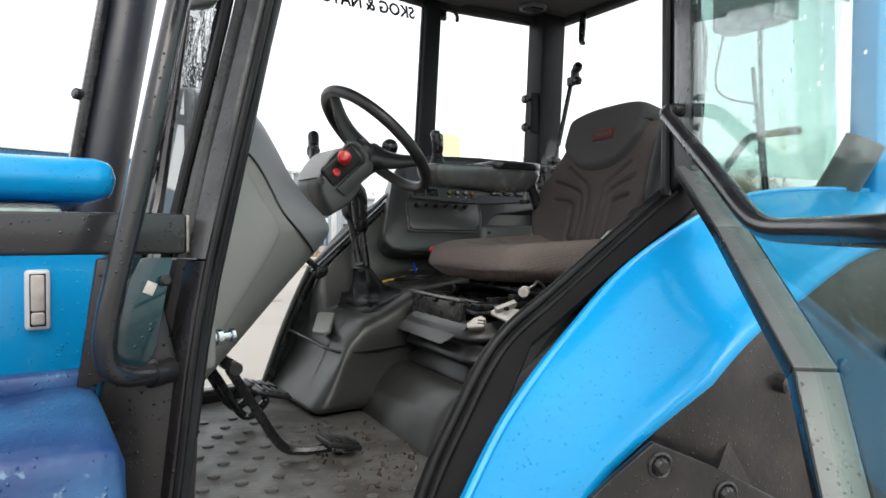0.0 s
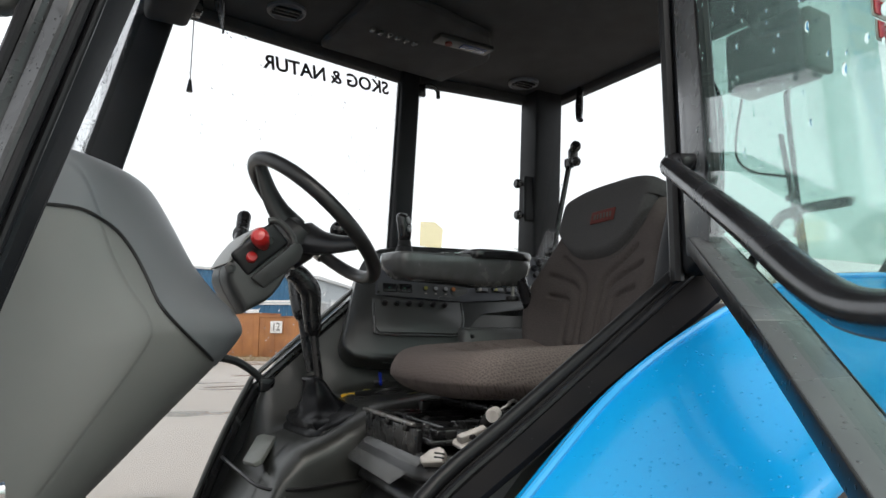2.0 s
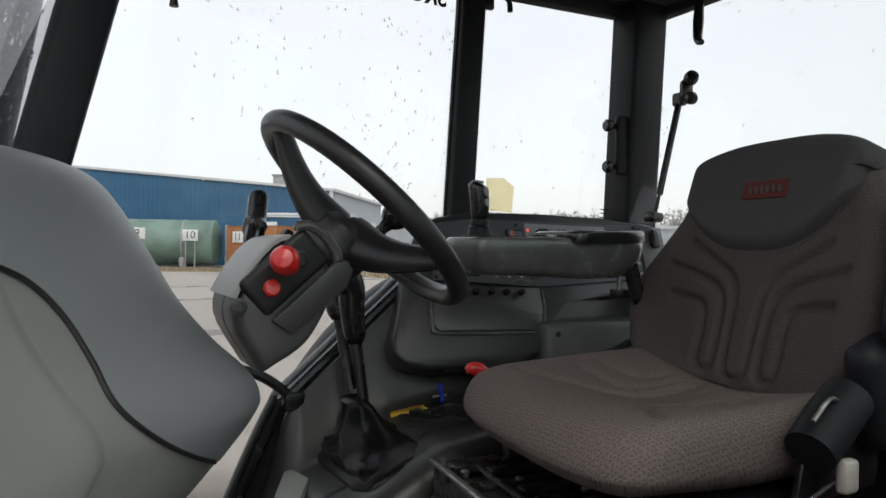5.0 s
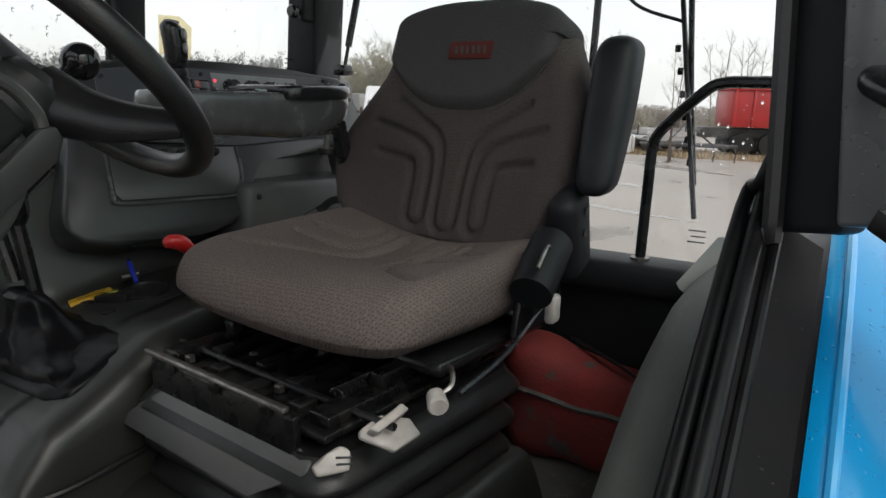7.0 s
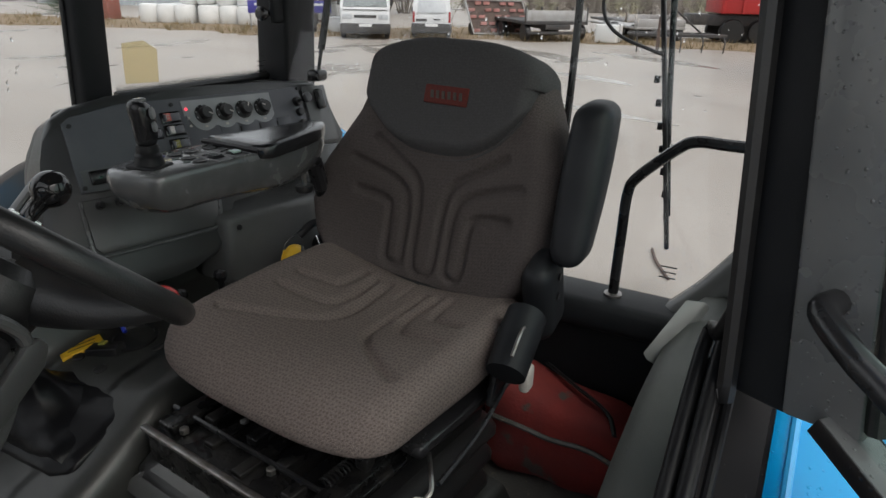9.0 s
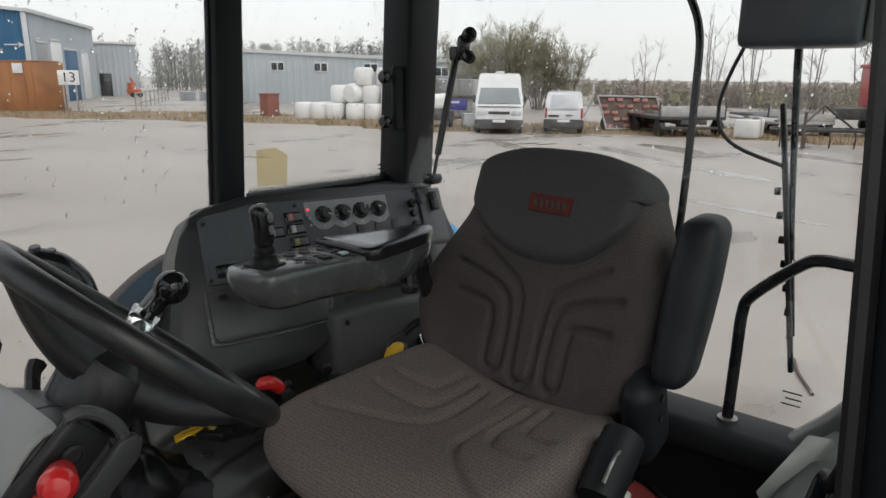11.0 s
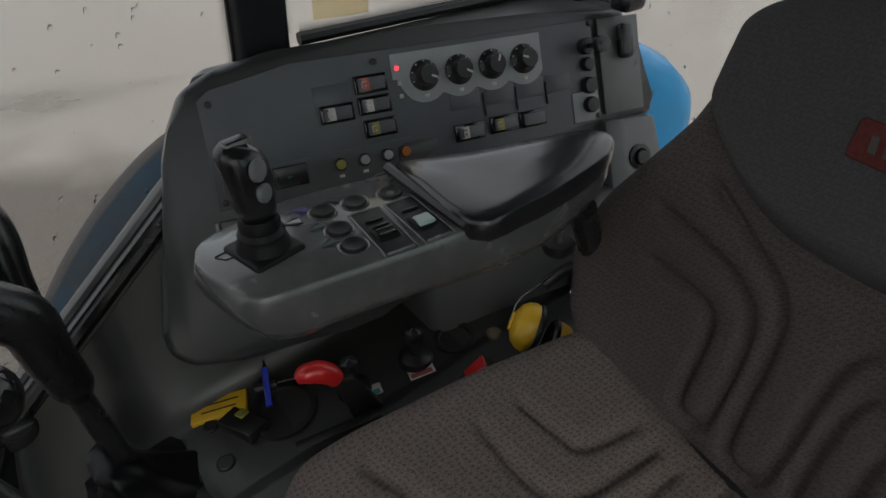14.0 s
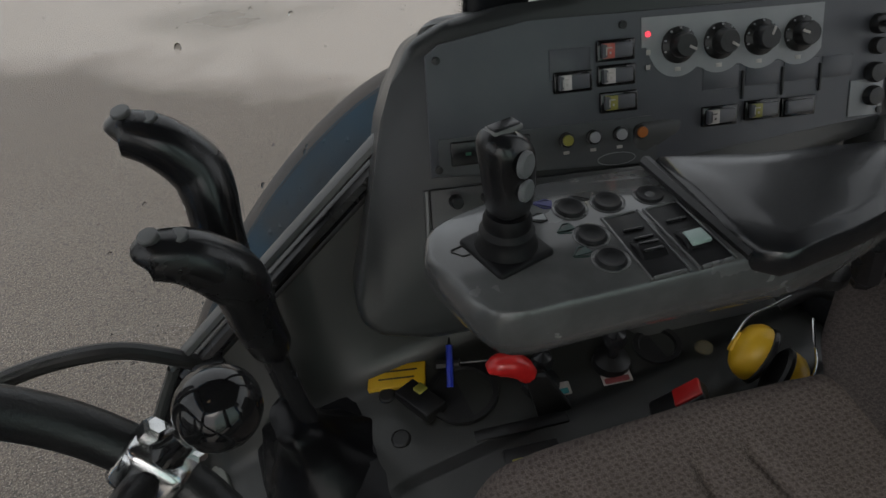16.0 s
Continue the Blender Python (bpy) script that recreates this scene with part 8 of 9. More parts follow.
for i in range(6500):
    k = rng.randrange(len(inner) - 1)
    u, v = rng.random(), rng.random() ** 1.4
    p = inner[k].lerp(inner[k + 1], u).lerp(outer[k].lerp(outer[k + 1], u), v)
    h, a, w = rng.uniform(0.10, 0.38), rng.uniform(0, 6.28), rng.uniform(0.012, 0.03)
    d = Vector((math.cos(a), math.sin(a), 0))
    e = Vector((rng.uniform(-0.5, 0.5), rng.uniform(-0.5, 0.5), 1)) * h
    bm.faces.new((bm.verts.new(p - d * w), bm.verts.new(p + d * w), bm.verts.new(p + e)))
tagged(part("dry_grass", bm, M_STRAW, smooth=False), "tufts of brown dry grass on the verge", "grass", kind="stuff")

# thin sticks and stones lying about
bm = B()
for x, y, l, a in ((2.6, 21.0, 0.9, 0.3), (6.0, 23.5, 1.6, 0.15), (21.4, 14.3, 1.5, -0.3), (21.9, 13.6, 1.0, -0.2), (4.9, 2.6, 0.5, 0.2), (6.3, 1.9, 0.7, 0.4), (3.7, 1.0, 0.35, -0.1)):
    d = Vector((math.cos(a), math.sin(a), 0)) * l / 2
    tube(bm, [Vector((x, y, 0.012)) - d, Vector((x + 0.03, y + 0.04, 0.015)), Vector((x, y, 0.012)) + d], 0.014, 5, 3)
tagged(part("sticks", bm, M_PALLET), "dark sticks lying on the gravel", "debris", kind="stuff")
bm = B()
for i in range(700):
    x, y = rng.uniform(1.5, 14), rng.uniform(-3, 16)
    if x < 3.2 and y < 3.3:
        continue
    r = rng.uniform(0.006, 0.022)
    t = [bm.verts.new((x + r * math.cos(a) * rng.uniform(0.7, 1.2), y + r * math.sin(a) * rng.uniform(0.7, 1.2), -0.002)) for a in (0, 1.3, 2.5, 3.8, 5.1)]
    top = bm.verts.new((x, y, r * 0.8))
    for j in range(5):
        bm.faces.new((t[j], t[(j + 1) % 5], top))
M_STONE = mat("yard_stones", (0.34, 0.32, 0.29), 0.6, col2=(0.2, 0.185, 0.17), scale=30)
tagged(part("gravel", bm, M_STONE, smooth=False), "loose small stones on the gravel yard", "gravel", kind="stuff")


def wall_frame(p, q):
    """x along p to q, y up, z out of the wall, on the side of the yard."""
    p, q = Vector((*p, 0)), Vector((*q, 0))
    d = (q - p).normalized()
    m = frame_at(p, d, (0, 0, 1))
    if (m.to_3x3() @ Vector((0, 0, 1))).dot(Vector((0, 0, 0)) - (p + q) / 2) < 0:
        m = frame_at(q, -d, (0, 0, 1))
    return m, (q - p).length


def ribbed(bm, m, x0, x1, y0, y1, pitch=0.5, depth=0.05, thick=0.3, slope=0.0):
    """Trapezoid sheet cladding: standing ribs on a wall."""
    n = max(2, int((x1 - x0) / pitch))
    front = []
    for i in range(n):
        a = x0 + (x1 - x0) * i / n
        w = (x1 - x0) / n
        front += [(a, 0), (a + 0.55 * w, 0), (a + 0.65 * w, depth), (a + 0.9 * w, depth)]
    front.append((x1, 0))
    lo = [bm.verts.new(m @ Vector((a, y0, b))) for a, b in front] + [bm.verts.new(m @ Vector((x1, y0, -thick))), bm.verts.new(m @ Vector((x0, y0, -thick)))]
    hi = [bm.verts.new(m @ Vector((a, y1 + slope * (a - x0), b))) for a, b in front] + [bm.verts.new(m @ Vector((x1, y1 + slope * (x1 - x0), -thick))), bm.verts.new(m @ Vector((x0, y1, -thick)))]
    skin(bm, [lo, hi])
    return bm


def lbox(m, lo, hi, r=0.02):
    return rbox(B(), lo, hi, r, 1, None, m, 1)


def board(text, m, x, y, w=1.2, h=0.9, legs=True):
    """A white number board; m is a wall frame."""
    o = m @ Vector((x, y, 0.12))
    b = thing("number_board", o, "white board with the black number " + text, "number board", "number boards along the yard")
    part("panel", lbox(m, (x - w / 2, y - h / 2, 0.10), (x + w / 2, y + h / 2, 0.14), 0.01), M_SIGN, b)
    lettering("digits", text, 0.95 * h, m @ Matrix.Translation((x, y, 0.146)), M_DIGIT, b, 0.003)
    if legs:
        for k in (-0.3, 0.3):
            part("leg", lbox(m, (x + k * w - 0.05, 0, 0.02), (x + k * w + 0.05, y + 0.2, 0.09), 0.01), M_POST, b)
    return b


# blue warehouse
WC, WF, WS = (21.4, 57.4), (-16.9, 85.5), (33.5, 74.0)
mf, lf = wall_frame(WC, WF)
ms, ls = wall_frame(WC, WS)
flip = (mf.translation - Vector((*WC, 0))).length > 1
fx = (lambda s: lf - s) if flip else (lambda s: s)
flips = (ms.translation - Vector((*WC, 0))).length > 1
sx = (lambda s: ls - s) if flips else (lambda s: s)
wh = thing("warehouse", (14, 66, 0), "large blue and grey sheet-clad warehouse behind the yard", "warehouse")
SLOPE = 0.085
part("wall_front", ribbed(B(), mf, 0, lf, 0, 6.8 + (SLOPE * lf if flip else 0), 0.45, 0.05, 0.4, -SLOPE if flip else SLOPE), M_WALLBLUE, wh, "dark blue ribbed cladding", smooth=False)
part("wall_side", ribbed(B(), ms, min(sx(0.2), sx(ls)), max(sx(0.2), sx(ls)), 0, 6.8, 0.45, 0.05, 0.4), M_WALLGREY, wh, "grey ribbed cladding", smooth=False)
WB = (WF[0] + WS[0] - WC[0], WF[1] + WS[1] - WC[1])
c0, c1, c2, c3 = (Vector((*p, 6.75)) for p in (WC, WF, WB, WS))
up = Vector((0, 0, SLOPE * lf))
part("roof", prism(B(), [c0, c1 + up, c2 + up, c3], (0, 0, 0.12)), M_TRIMW, wh)
part("roof_edge_front", prism(B(), [mf @ Vector((fx(-0.1), 6.68, -0.1)), mf @ Vector((fx(lf), 6.68 + SLOPE * lf, -0.1)), mf @ Vector((fx(lf), 6.9 + SLOPE * lf, -0.1)), mf @ Vector((fx(-0.1), 6.9, -0.1))], mf.to_3x3() @ Vector((0, 0, 0.32))), M_TRIMW, wh, "pale roof edge", smooth=False)
part("roof_edge_side", lbox(ms, (0, 6.65, -0.1), (ls, 6.95, 0.25)), M_TRIMW, wh, "pale roof edge")
part("corner_trim", lbox(mf, (fx(0.28) if flip else -0.05, 0, -0.1), (fx(-0.05) if flip else 0.28, 6.8, 0.12)), M_TRIMW, wh)
part("long_sign", lbox(mf, (min(fx(1.9), fx(6.7)), 4.35, 0.06), (max(fx(1.9), fx(6.7)), 4.75, 0.14)), M_SIGN, wh, "long white sign")
sgm = 1 if fx(1) > fx(0) else -1
part("sign_mark", prism(B(), [mf @ Vector((fx(6.5), 4.68, 0.145)), mf @ Vector((fx(6.3), 4.43, 0.145)), mf @ Vector((fx(6.1), 4.68, 0.145))], mf.to_3x3() @ Vector((0, 0, 0.01))), M_WALLBLUE, wh)
part("sign_print", lbox(mf, (min(fx(2.2), fx(5.9)), 4.50, 0.14), (max(fx(2.2), fx(5.9)), 4.58, 0.15), 0.002), M_WALLGREY, wh)
part("arrow_shaft", lbox(mf, (min(fx(0.4), fx(1.6)), 4.33, 0.06), (max(fx(0.4), fx(1.6)), 4.41, 0.12)), M_SIGN, wh)
part("arrow_head", prism(B(), [mf @ Vector((fx(0.7), 4.58, 0.07)), mf @ Vector((fx(0.3), 4.37, 0.07)), mf @ Vector((fx(0.7), 4.16, 0.07)), mf @ Vector((fx(0.55), 4.37, 0.07))], mf.to_3x3() @ Vector((0, 0, 0.05))), M_SIGN, wh)
part("small_sign", lbox(mf, (min(fx(5.0), fx(6.1)), 3.4, 0.06), (max(fx(5.0), fx(6.1)), 3.95, 0.12)), M_SIGN, wh)
vent = part("roof_vent", lbox(mf, (min(fx(4.8), fx(5.7)), 6.9, -1.4), (max(fx(4.8), fx(5.7)), 8.1, -0.6), 0.05), M_POST, wh, "grey roof vent")
part("vent_cap", lbox(mf, (min(fx(4.7), fx(5.8)), 8.1, -1.5), (max(fx(4.7), fx(5.8)), 8.25, -0.5), 0.03), M_POST, vent)


def opening(s0, s1, z0, z1, m, label="", name="door"):
    d = part(name, lbox(ms, (min(sx(s0), sx(s1)), z0, 0.03), (max(sx(s0), sx(s1)), z1, 0.12)), m, wh, label)
    part("frame", lbox(ms, (min(sx(s0), sx(s1)) - 0.15, z1, 0.02), (max(sx(s0), sx(s1)) + 0.15, z1 + 0.18, 0.17)), M_TRIMW, d)
    return d


opening(1.5, 4.0, 2.2, 4.6, M_POST, "grey roller door")
opening(5.2, 8.2, 0.6, 4.9, M_SIGN, "white sliding door")
opening(9.2, 13.2, 0.0, 4.3, M_WALLBLUE, "blue door panel")
opening(15.0, 17.5, 0.0, 4.4, M_SIGN, "white sliding door")

annex = thing("small_building", (37.3, 78, 0), "small grey flat-roofed building beside the warehouse", "building")
ma, la = wall_frame((34.5, 78.9), (39.2, 76.6))
part("wall", ribbed(B(), ma, 0, la, 0, 5.5, 0.5, 0.04, 6.0), M_WALLGREY, annex, smooth=False)
part("roof", lbox(ma, (-0.2, 5.5, -6.1), (la + 0.2, 5.75, 0.2)), M_TRIMW, annex)
part("door", lbox(ma, (1.4, 0, 0.05), (2.6, 2.4, 0.12)), M_WINDOWDARK, annex)

# plywood store, tank, boards
mp_, lp = wall_frame((12.5, 57.9), (18.4, 47.4))
pf = (mp_.translation - Vector((12.5, 57.9, 0))).length > 1
px = (lambda s: lp - s) if pf else (lambda s: s)
store = thing("plywood_container", (15.5, 53, 0), "long weathered orange plywood container beside the yard", "container")
for s0, s1, h in ((0, 5.65, 3.35), (5.75, 11.1, 3.05)):
    sec = part("side_panel", lbox(mp_, (min(px(s0), px(s1)), 0, -2.4), (max(px(s0), px(s1)), h, 0)), M_PLY, store)
    for k in range(5):
        a = s0 + (s1 - s0) * (k + 0.5) / 5
        part("batten", lbox(mp_, (px(a) - 0.04, 0.05, 0), (px(a) + 0.04, h - 0.03, 0.025), 0.005), M_PLY, sec)
    part("lid", lbox(mp_, (min(px(s0), px(s1)) - 0.04, h, -2.45), (max(px(s0), px(s1)) + 0.04, h + 0.07, 0.05)), M_PLY, sec)
part("corner_post", lbox(mp_, (px(-0.05) - 0.09, 0, -0.05), (px(-0.05) + 0.09, 3.5, 0.1)), M_POST, store)
part("end_frame", lbox(mp_, (px(11.3) - 0.15, 0, -2.4), (px(11.3) + 0.15, 3.0, 0.05)), M_PLY, store)
board("11", mp_, px(1.4), 2.5, legs=False)
board("12", mp_, px(7.6), 2.3, legs=False)
nb = thing("notice_board", mp_ @ Vector((px(10.2), 2.65, 0.1)), "small white notice board on the plywood container", "notice board")
part("panel", lbox(mp_, (px(10.2) - 0.35, 2.35, 0.06), (px(10.2) + 0.35, 2.95, 0.1), 0.01), M_SIGN, nb)

tank = thing("storage_tank", (9.5, 59.4, 2.0), "large green streaked cylindrical storage tank lying down", "tank")
TA, TB = Vector((-7.0, 67.0, 2.0)), Vector((12.0, 59.6, 2.0))
td = (TB - TA).normalized()
part("shell", lathe(B(), [(0.02, -0.45), (0.9, -0.38), (1.5, -0.2), (1.9, 0.05), (1.9, (TB - TA).length - 0.05), (1.5, (TB - TA).length + 0.2), (0.9, (TB - TA).length + 0.38), (0.02, (TB - TA).length + 0.45)], TA, td, 32), M_TANK, tank)
for k in (0.1, 0.35, 0.6, 0.88):
    c = TA.lerp(TB, k)
    part("cradle", rbox(B(), (-0.2, -2.0, -1.6), (0.2, -1.2, 1.6), 0.05, 1, None, frame_at(c, td, (0, 0, 1)), 1), M_POST, tank)
    part("band", lathe(B(), [(1.88, -0.06), (1.93, -0.06), (1.93, 0.06), (1.88, 0.06)], c, td, 32), M_POST, tank)
mt, ltk = wall_frame((TA.x + 0.8, TA.y - 1.75), (TB.x - 0.8, TB.y - 1.75))
tf_ = (mt.translation - Vector((TA.x + 0.8, TA.y - 1.75, 0))).length > 1
for txt, (hx, hy), z in (("10", (9.8, 58.6), 2.6), ("9", (6.0, 60.1), 2.7)):
    loc = mt.inverted() @ Vector((hx, hy, z))
    board(txt, mt, loc.x, z)
m13, l13 = wall_frame((19.2, 47.8), (20.4, 47.2))
board("13", m13, l13 / 2, 2.1)

# long grey building
mg, lg = wall_frame((35.0, 55.4), (46.4, 33.9))
gf = (mg.translation - Vector((35.0, 55.4, 0))).length > 1
gx = (lambda s: lg - s) if gf else (lambda s: s)
lng = thing("office_building", (40.7, 44.7, 0), "long low grey building with small square windows", "building")
part("wall", ribbed(B(), mg, 0, lg, 0, 4.5 if not gf else 3.4, 0.6, 0.03, 9, (-1.1 if not gf else 1.1) / lg), M_WALLGREY, lng, smooth=False)
part("roof_edge", prism(B(), [mg @ Vector((gx(-0.2), 4.42, 0.15)), mg @ Vector((gx(lg + 0.2), 3.32, 0.15)), mg @ Vector((gx(lg + 0.2), 3.6, 0.15)), mg @ Vector((gx(-0.2), 4.7, 0.15))], mg.to_3x3() @ Vector((0, 0, -9.3))), M_TRIMW, lng, "pale roof edge", smooth=False)
for s, z in ((2.1, 3.1), (6.3, 3.1), (10.2, 3.05), (14.6, 3.0), (20.6, 2.75), (23.2, 2.7)):
    wn_ = part("window", lbox(mg, (gx(s) - 0.62, z - 0.38, 0.02), (gx(s) + 0.62, z + 0.38, 0.07)), M_SIGN, lng, "white window frame")
    for k in (-0.3, 0.3):
        part("pane", lbox(mg, (gx(s) + k - 0.26, z - 0.31, 0.06), (gx(s) + k + 0.26, z + 0.31, 0.085), 0.005), M_WINDOWDARK, wn_)
part("pipe", lbox(mg, (gx(16.6) - 0.06, 0, 0.05), (gx(16.6) + 0.06, 3.9, 0.16)), M_POST, lng)

bc = thing("blue_container", (39.3, 49.2, 0), "low blue container before the grey building", "container")
mb, lb = wall_frame((38.1, 50.9), (40.6, 47.6))
part("body", ribbed(B(), mb, 0, lb, 0.05, 1.1, 0.3, 0.05, 2), mat("blue_container_paint", (0.03, 0.11, 0.32), 0.5), bc, smooth=False)
part("rim", lbox(mb, (-0.05, 1.1, -2.05), (lb + 0.05, 1.2, 0.08)), M_WALLBLUE, bc)
rb = thing("red_brown_box", (25.4, 34.4, 0), "red-brown wooden box on the verge", "box")
part("body", box((25.0, 34.0, 0.05), (25.8, 34.8, 1.25), 0.03), M_BRICKBOX, rb)
part("lid", box((24.95, 33.95, 1.25), (25.85, 34.85, 1.33), 0.02), M_BRICKBOX, rb)


def spruce(x, y, h, label):
    t = thing("spruce_tree", (x, y, 0), label, "tree")
    part("trunk", tube(B(), [(x, y, 0), (x + 0.03, y, h * 0.5), (x, y, h * 0.98)], [0.09, 0.05, 0.01], 8), M_BARK, t)
    bm = B()
    for i in range(170):
        z = h * (0.08 + 0.9 * (i / 150) ** 0.9)
        R = (h - z) * 0.62 + 0.06
        a = i * 2.4 + rng.uniform(-0.3, 0.3)
        R *= rng.uniform(0.65, 1.15)
        d = Vector((math.cos(a), math.sin(a), 0))
        s = Vector((-d.y, d.x, 0))
        for j in range(12):
            u = j / 11
            c = Vector((x, y, z)) + d * R * u + Vector((0, 0, 0.12 * R * u * u - 0.1 * R * u))
            for sg in (-1, 1):
                e = (d * 0.6 + s * sg + Vector((0, 0, rng.uniform(-0.5, 0.3)))).normalized() * rng.uniform(0.14, 0.26) * (1.2 - 0.6 * u)
                w = Vector((0, 0, 0.018))
                bm.faces.new((bm.verts.new(c + w), bm.verts.new(c - w), bm.verts.new(c + e)))
    part("crown", bm, M_SPRUCE, t, smooth=False)
    return t


spruce(24.7, 37.4, 2.9, "young dark green spruce tree on the verge")


def bush_tree(x, y, h, w, stems, leaves, label, leafy=M_BUD, name="tree", fine=5):
    """Many thin stems that fork upwards, with a haze of twigs and buds."""
    t = thing(name, (x, y, 0), label, "tree", "trees behind the yard")
    bm, tw, lf_ = B(), B(), B()
    tips = []
    for i in range(stems):
        a, r = rng.uniform(0, 6.28), rng.uniform(0.05, 0.4) * w
        top = Vector((x + math.cos(a) * r * 1.6, y + math.sin(a) * r * 1.6, h * rng.uniform(0.65, 1.0)))
        foot = Vector((x + math.cos(a) * r * 0.35, y + math.sin(a) * r * 0.35, 0))
        mid_ = foot.lerp(top, 0.5) + Vector((rng.uniform(-0.2, 0.2), rng.uniform(-0.2, 0.2), 0))
        tube(bm, [foot, mid_, top], [0.045 * h / 6, 0.028 * h / 6, 0.008], 5, 3)
        for j in range(9):
            b0 = foot.lerp(mid_, rng.uniform(0.5, 1)) if j < 3 else mid_.lerp(top, rng.uniform(0, 0.9))
            aa = rng.uniform(0, 6.28)
            e = b0 + Vector((math.cos(aa) * 0.8, math.sin(aa) * 0.8, rng.uniform(0.5, 1.3))) * rng.uniform(0.5, 1.0) * h / 6
            tube(bm, [b0, (b0 + e) / 2 + Vector((0, 0, 0.05)), e], [0.013 * h / 6, 0.009 * h / 6, 0.004], 3, 1)
            tips.append((b0, e))
    for b0, e in tips:
        for j in range(fine):
            c = b0.lerp(e, rng.uniform(0.2, 1))
            q = c + Vector((rng.uniform(-0.5, 0.5), rng.uniform(-0.5, 0.5), rng.uniform(0.0, 0.7))) * h / 6
            s = Vector((rng.uniform(-1, 1), rng.uniform(-1, 1), 0)).normalized() * 0.011 * h / 6
            tw.faces.new((tw.verts.new(c - s), tw.verts.new(c + s), tw.verts.new(q)))
            for n in range(leaves):
                p = c.lerp(q, rng.uniform(0.2, 1)) + Vector((rng.uniform(-1, 1), rng.uniform(-1, 1), rng.uniform(-1, 1))) * 0.08
                k = rng.uniform(0.022, 0.055)
                u = Vector((rng.uniform(-1, 1), rng.uniform(-1, 1), rng.uniform(-1, 1))).normalized() * k
                v = u.orthogonal().normalized() * k * 0.6
                lf_.faces.new((lf_.verts.new(p - u), lf_.verts.new(p + v), lf_.verts.new(p + u), lf_.verts.new(p - v)))
    part("trunk", bm, M_BARK, t)
    part("twigs", tw, M_TWIG, t, smooth=False)
    if leaves:
        part("crown", lf_, leafy, t, smooth=False)
    else:
        lf_.free()
    return t


for x, y, h, w, n in ((39.5, 30.5, 5.0, 3.6, 12), (41.5, 29.0, 5.8, 4.2, 14), (43.2, 29.0, 6.2, 4.6, 16), (45.8, 28.6, 6.0, 4.4, 16), (47.6, 27.6, 4.8, 3.6, 12), (43.0, 32.5, 4.6, 3.6, 10)):
    bush_tree(x, y, h, w, n + 8, 5, "bushy willow tree with budding spring leaves", fine=13)
for x, y, h, w in ((54, 23.5, 6.0, 2.4), (66, 22.6, 9.0, 2.6), (70, 20.0, 9.5, 2.6), (63, 13.5, 8.5, 2.6), (66, 10.5, 9.0, 2.4), (60, 7.5, 8.0, 2.2), (52.5, 17.2, 4.6, 2.4)):
    bush_tree(x, y, h, w, 4, 0, "tall bare tree with thin twigs", fine=6)
for x, y, h, w in ((38.0, 21.0, 2.4, 2.6), (41.5, 16.5, 1.9, 3.0), (44.0, 11.5, 1.9, 3.0), (47.5, 7.0, 2.0, 3.2), (36.0, 25.0, 2.4, 2.4), (45, 2.5, 1.9, 3.0), (50, 14, 2.2, 3.2), (52, 8.5, 2.1, 3.2)):
    bush_tree(x, y, h, w, 8, 2, "low brown thicket behind the vehicles", name="bush", fine=6)


def woods(pts, h, count, depth, m, label, seed):
    """A far edge of wood: one mesh of slim stems and ragged clumps."""
    r = random.Random(seed)
    bm = B()
    line = spline([(x, y, 0) for x, y in pts], 8)
    for i in range(count):
        k = r.randrange(len(line) - 1)
        p = line[k].lerp(line[k + 1], r.random())
        out = Vector((p.x, p.y, 0)).normalized()
        p = p + out * r.uniform(0, depth)
        hh = h * r.uniform(0.7, 1.1)
        w = hh * r.uniform(0.10, 0.2)
        side = Vector((-out.y, out.x, 0))
        s = side * 0.10
        bm.faces.new((bm.verts.new(p - s), bm.verts.new(p + s), bm.verts.new(p + Vector((0, 0, hh)))))
        for j in range(230):
            z = hh * r.uniform(0.04, 1.0)
            spread = w * (1.15 - 0.9 * (z / hh)) + 0.15
            c = p + side * r.gauss(0, 0.6) * spread + out * r.gauss(0, 0.5) * spread + Vector((0, 0, z))
            a, b = r.uniform(0.03, 0.13) * max(0.6, h / 7), r.uniform(0.10, 0.42) * max(0.5, h / 7)
            q = [side * r.uniform(-a, 0), side * r.uniform(0, a), Vector((0, 0, b)) + side * r.uniform(-0.3, 0.3) + out * r.uniform(-0.3, 0.3)]
            bm.faces.new([bm.verts.new(c + v) for v in q])
    return tagged(part("woods", bm, m, smooth=False), label, "woods", kind="stuff")


woods([(-40, 120), (-5, 122), (25, 116), (54, 99), (72, 78), (86, 52)], 7.5, 420, 14, M_FOREST, "far line of mixed wood behind the warehouse", 3)
woods([(84, 52), (90, 34), (92, 18), (92, 2), (88, -16), (80, -36)], 2.1, 420, 12, M_FORESTB, "far brown edge of wood behind the vehicles", 4)
woods([(52, 70), (62, 56), (70, 42)], 6.0, 120, 6, M_FOREST, "wood behind the long grey building", 5)
woods([(58, 30), (60, 18), (60, 6), (57, -6)], 2.0, 260, 5, M_FORESTB, "brown scrub behind the vehicles", 6)

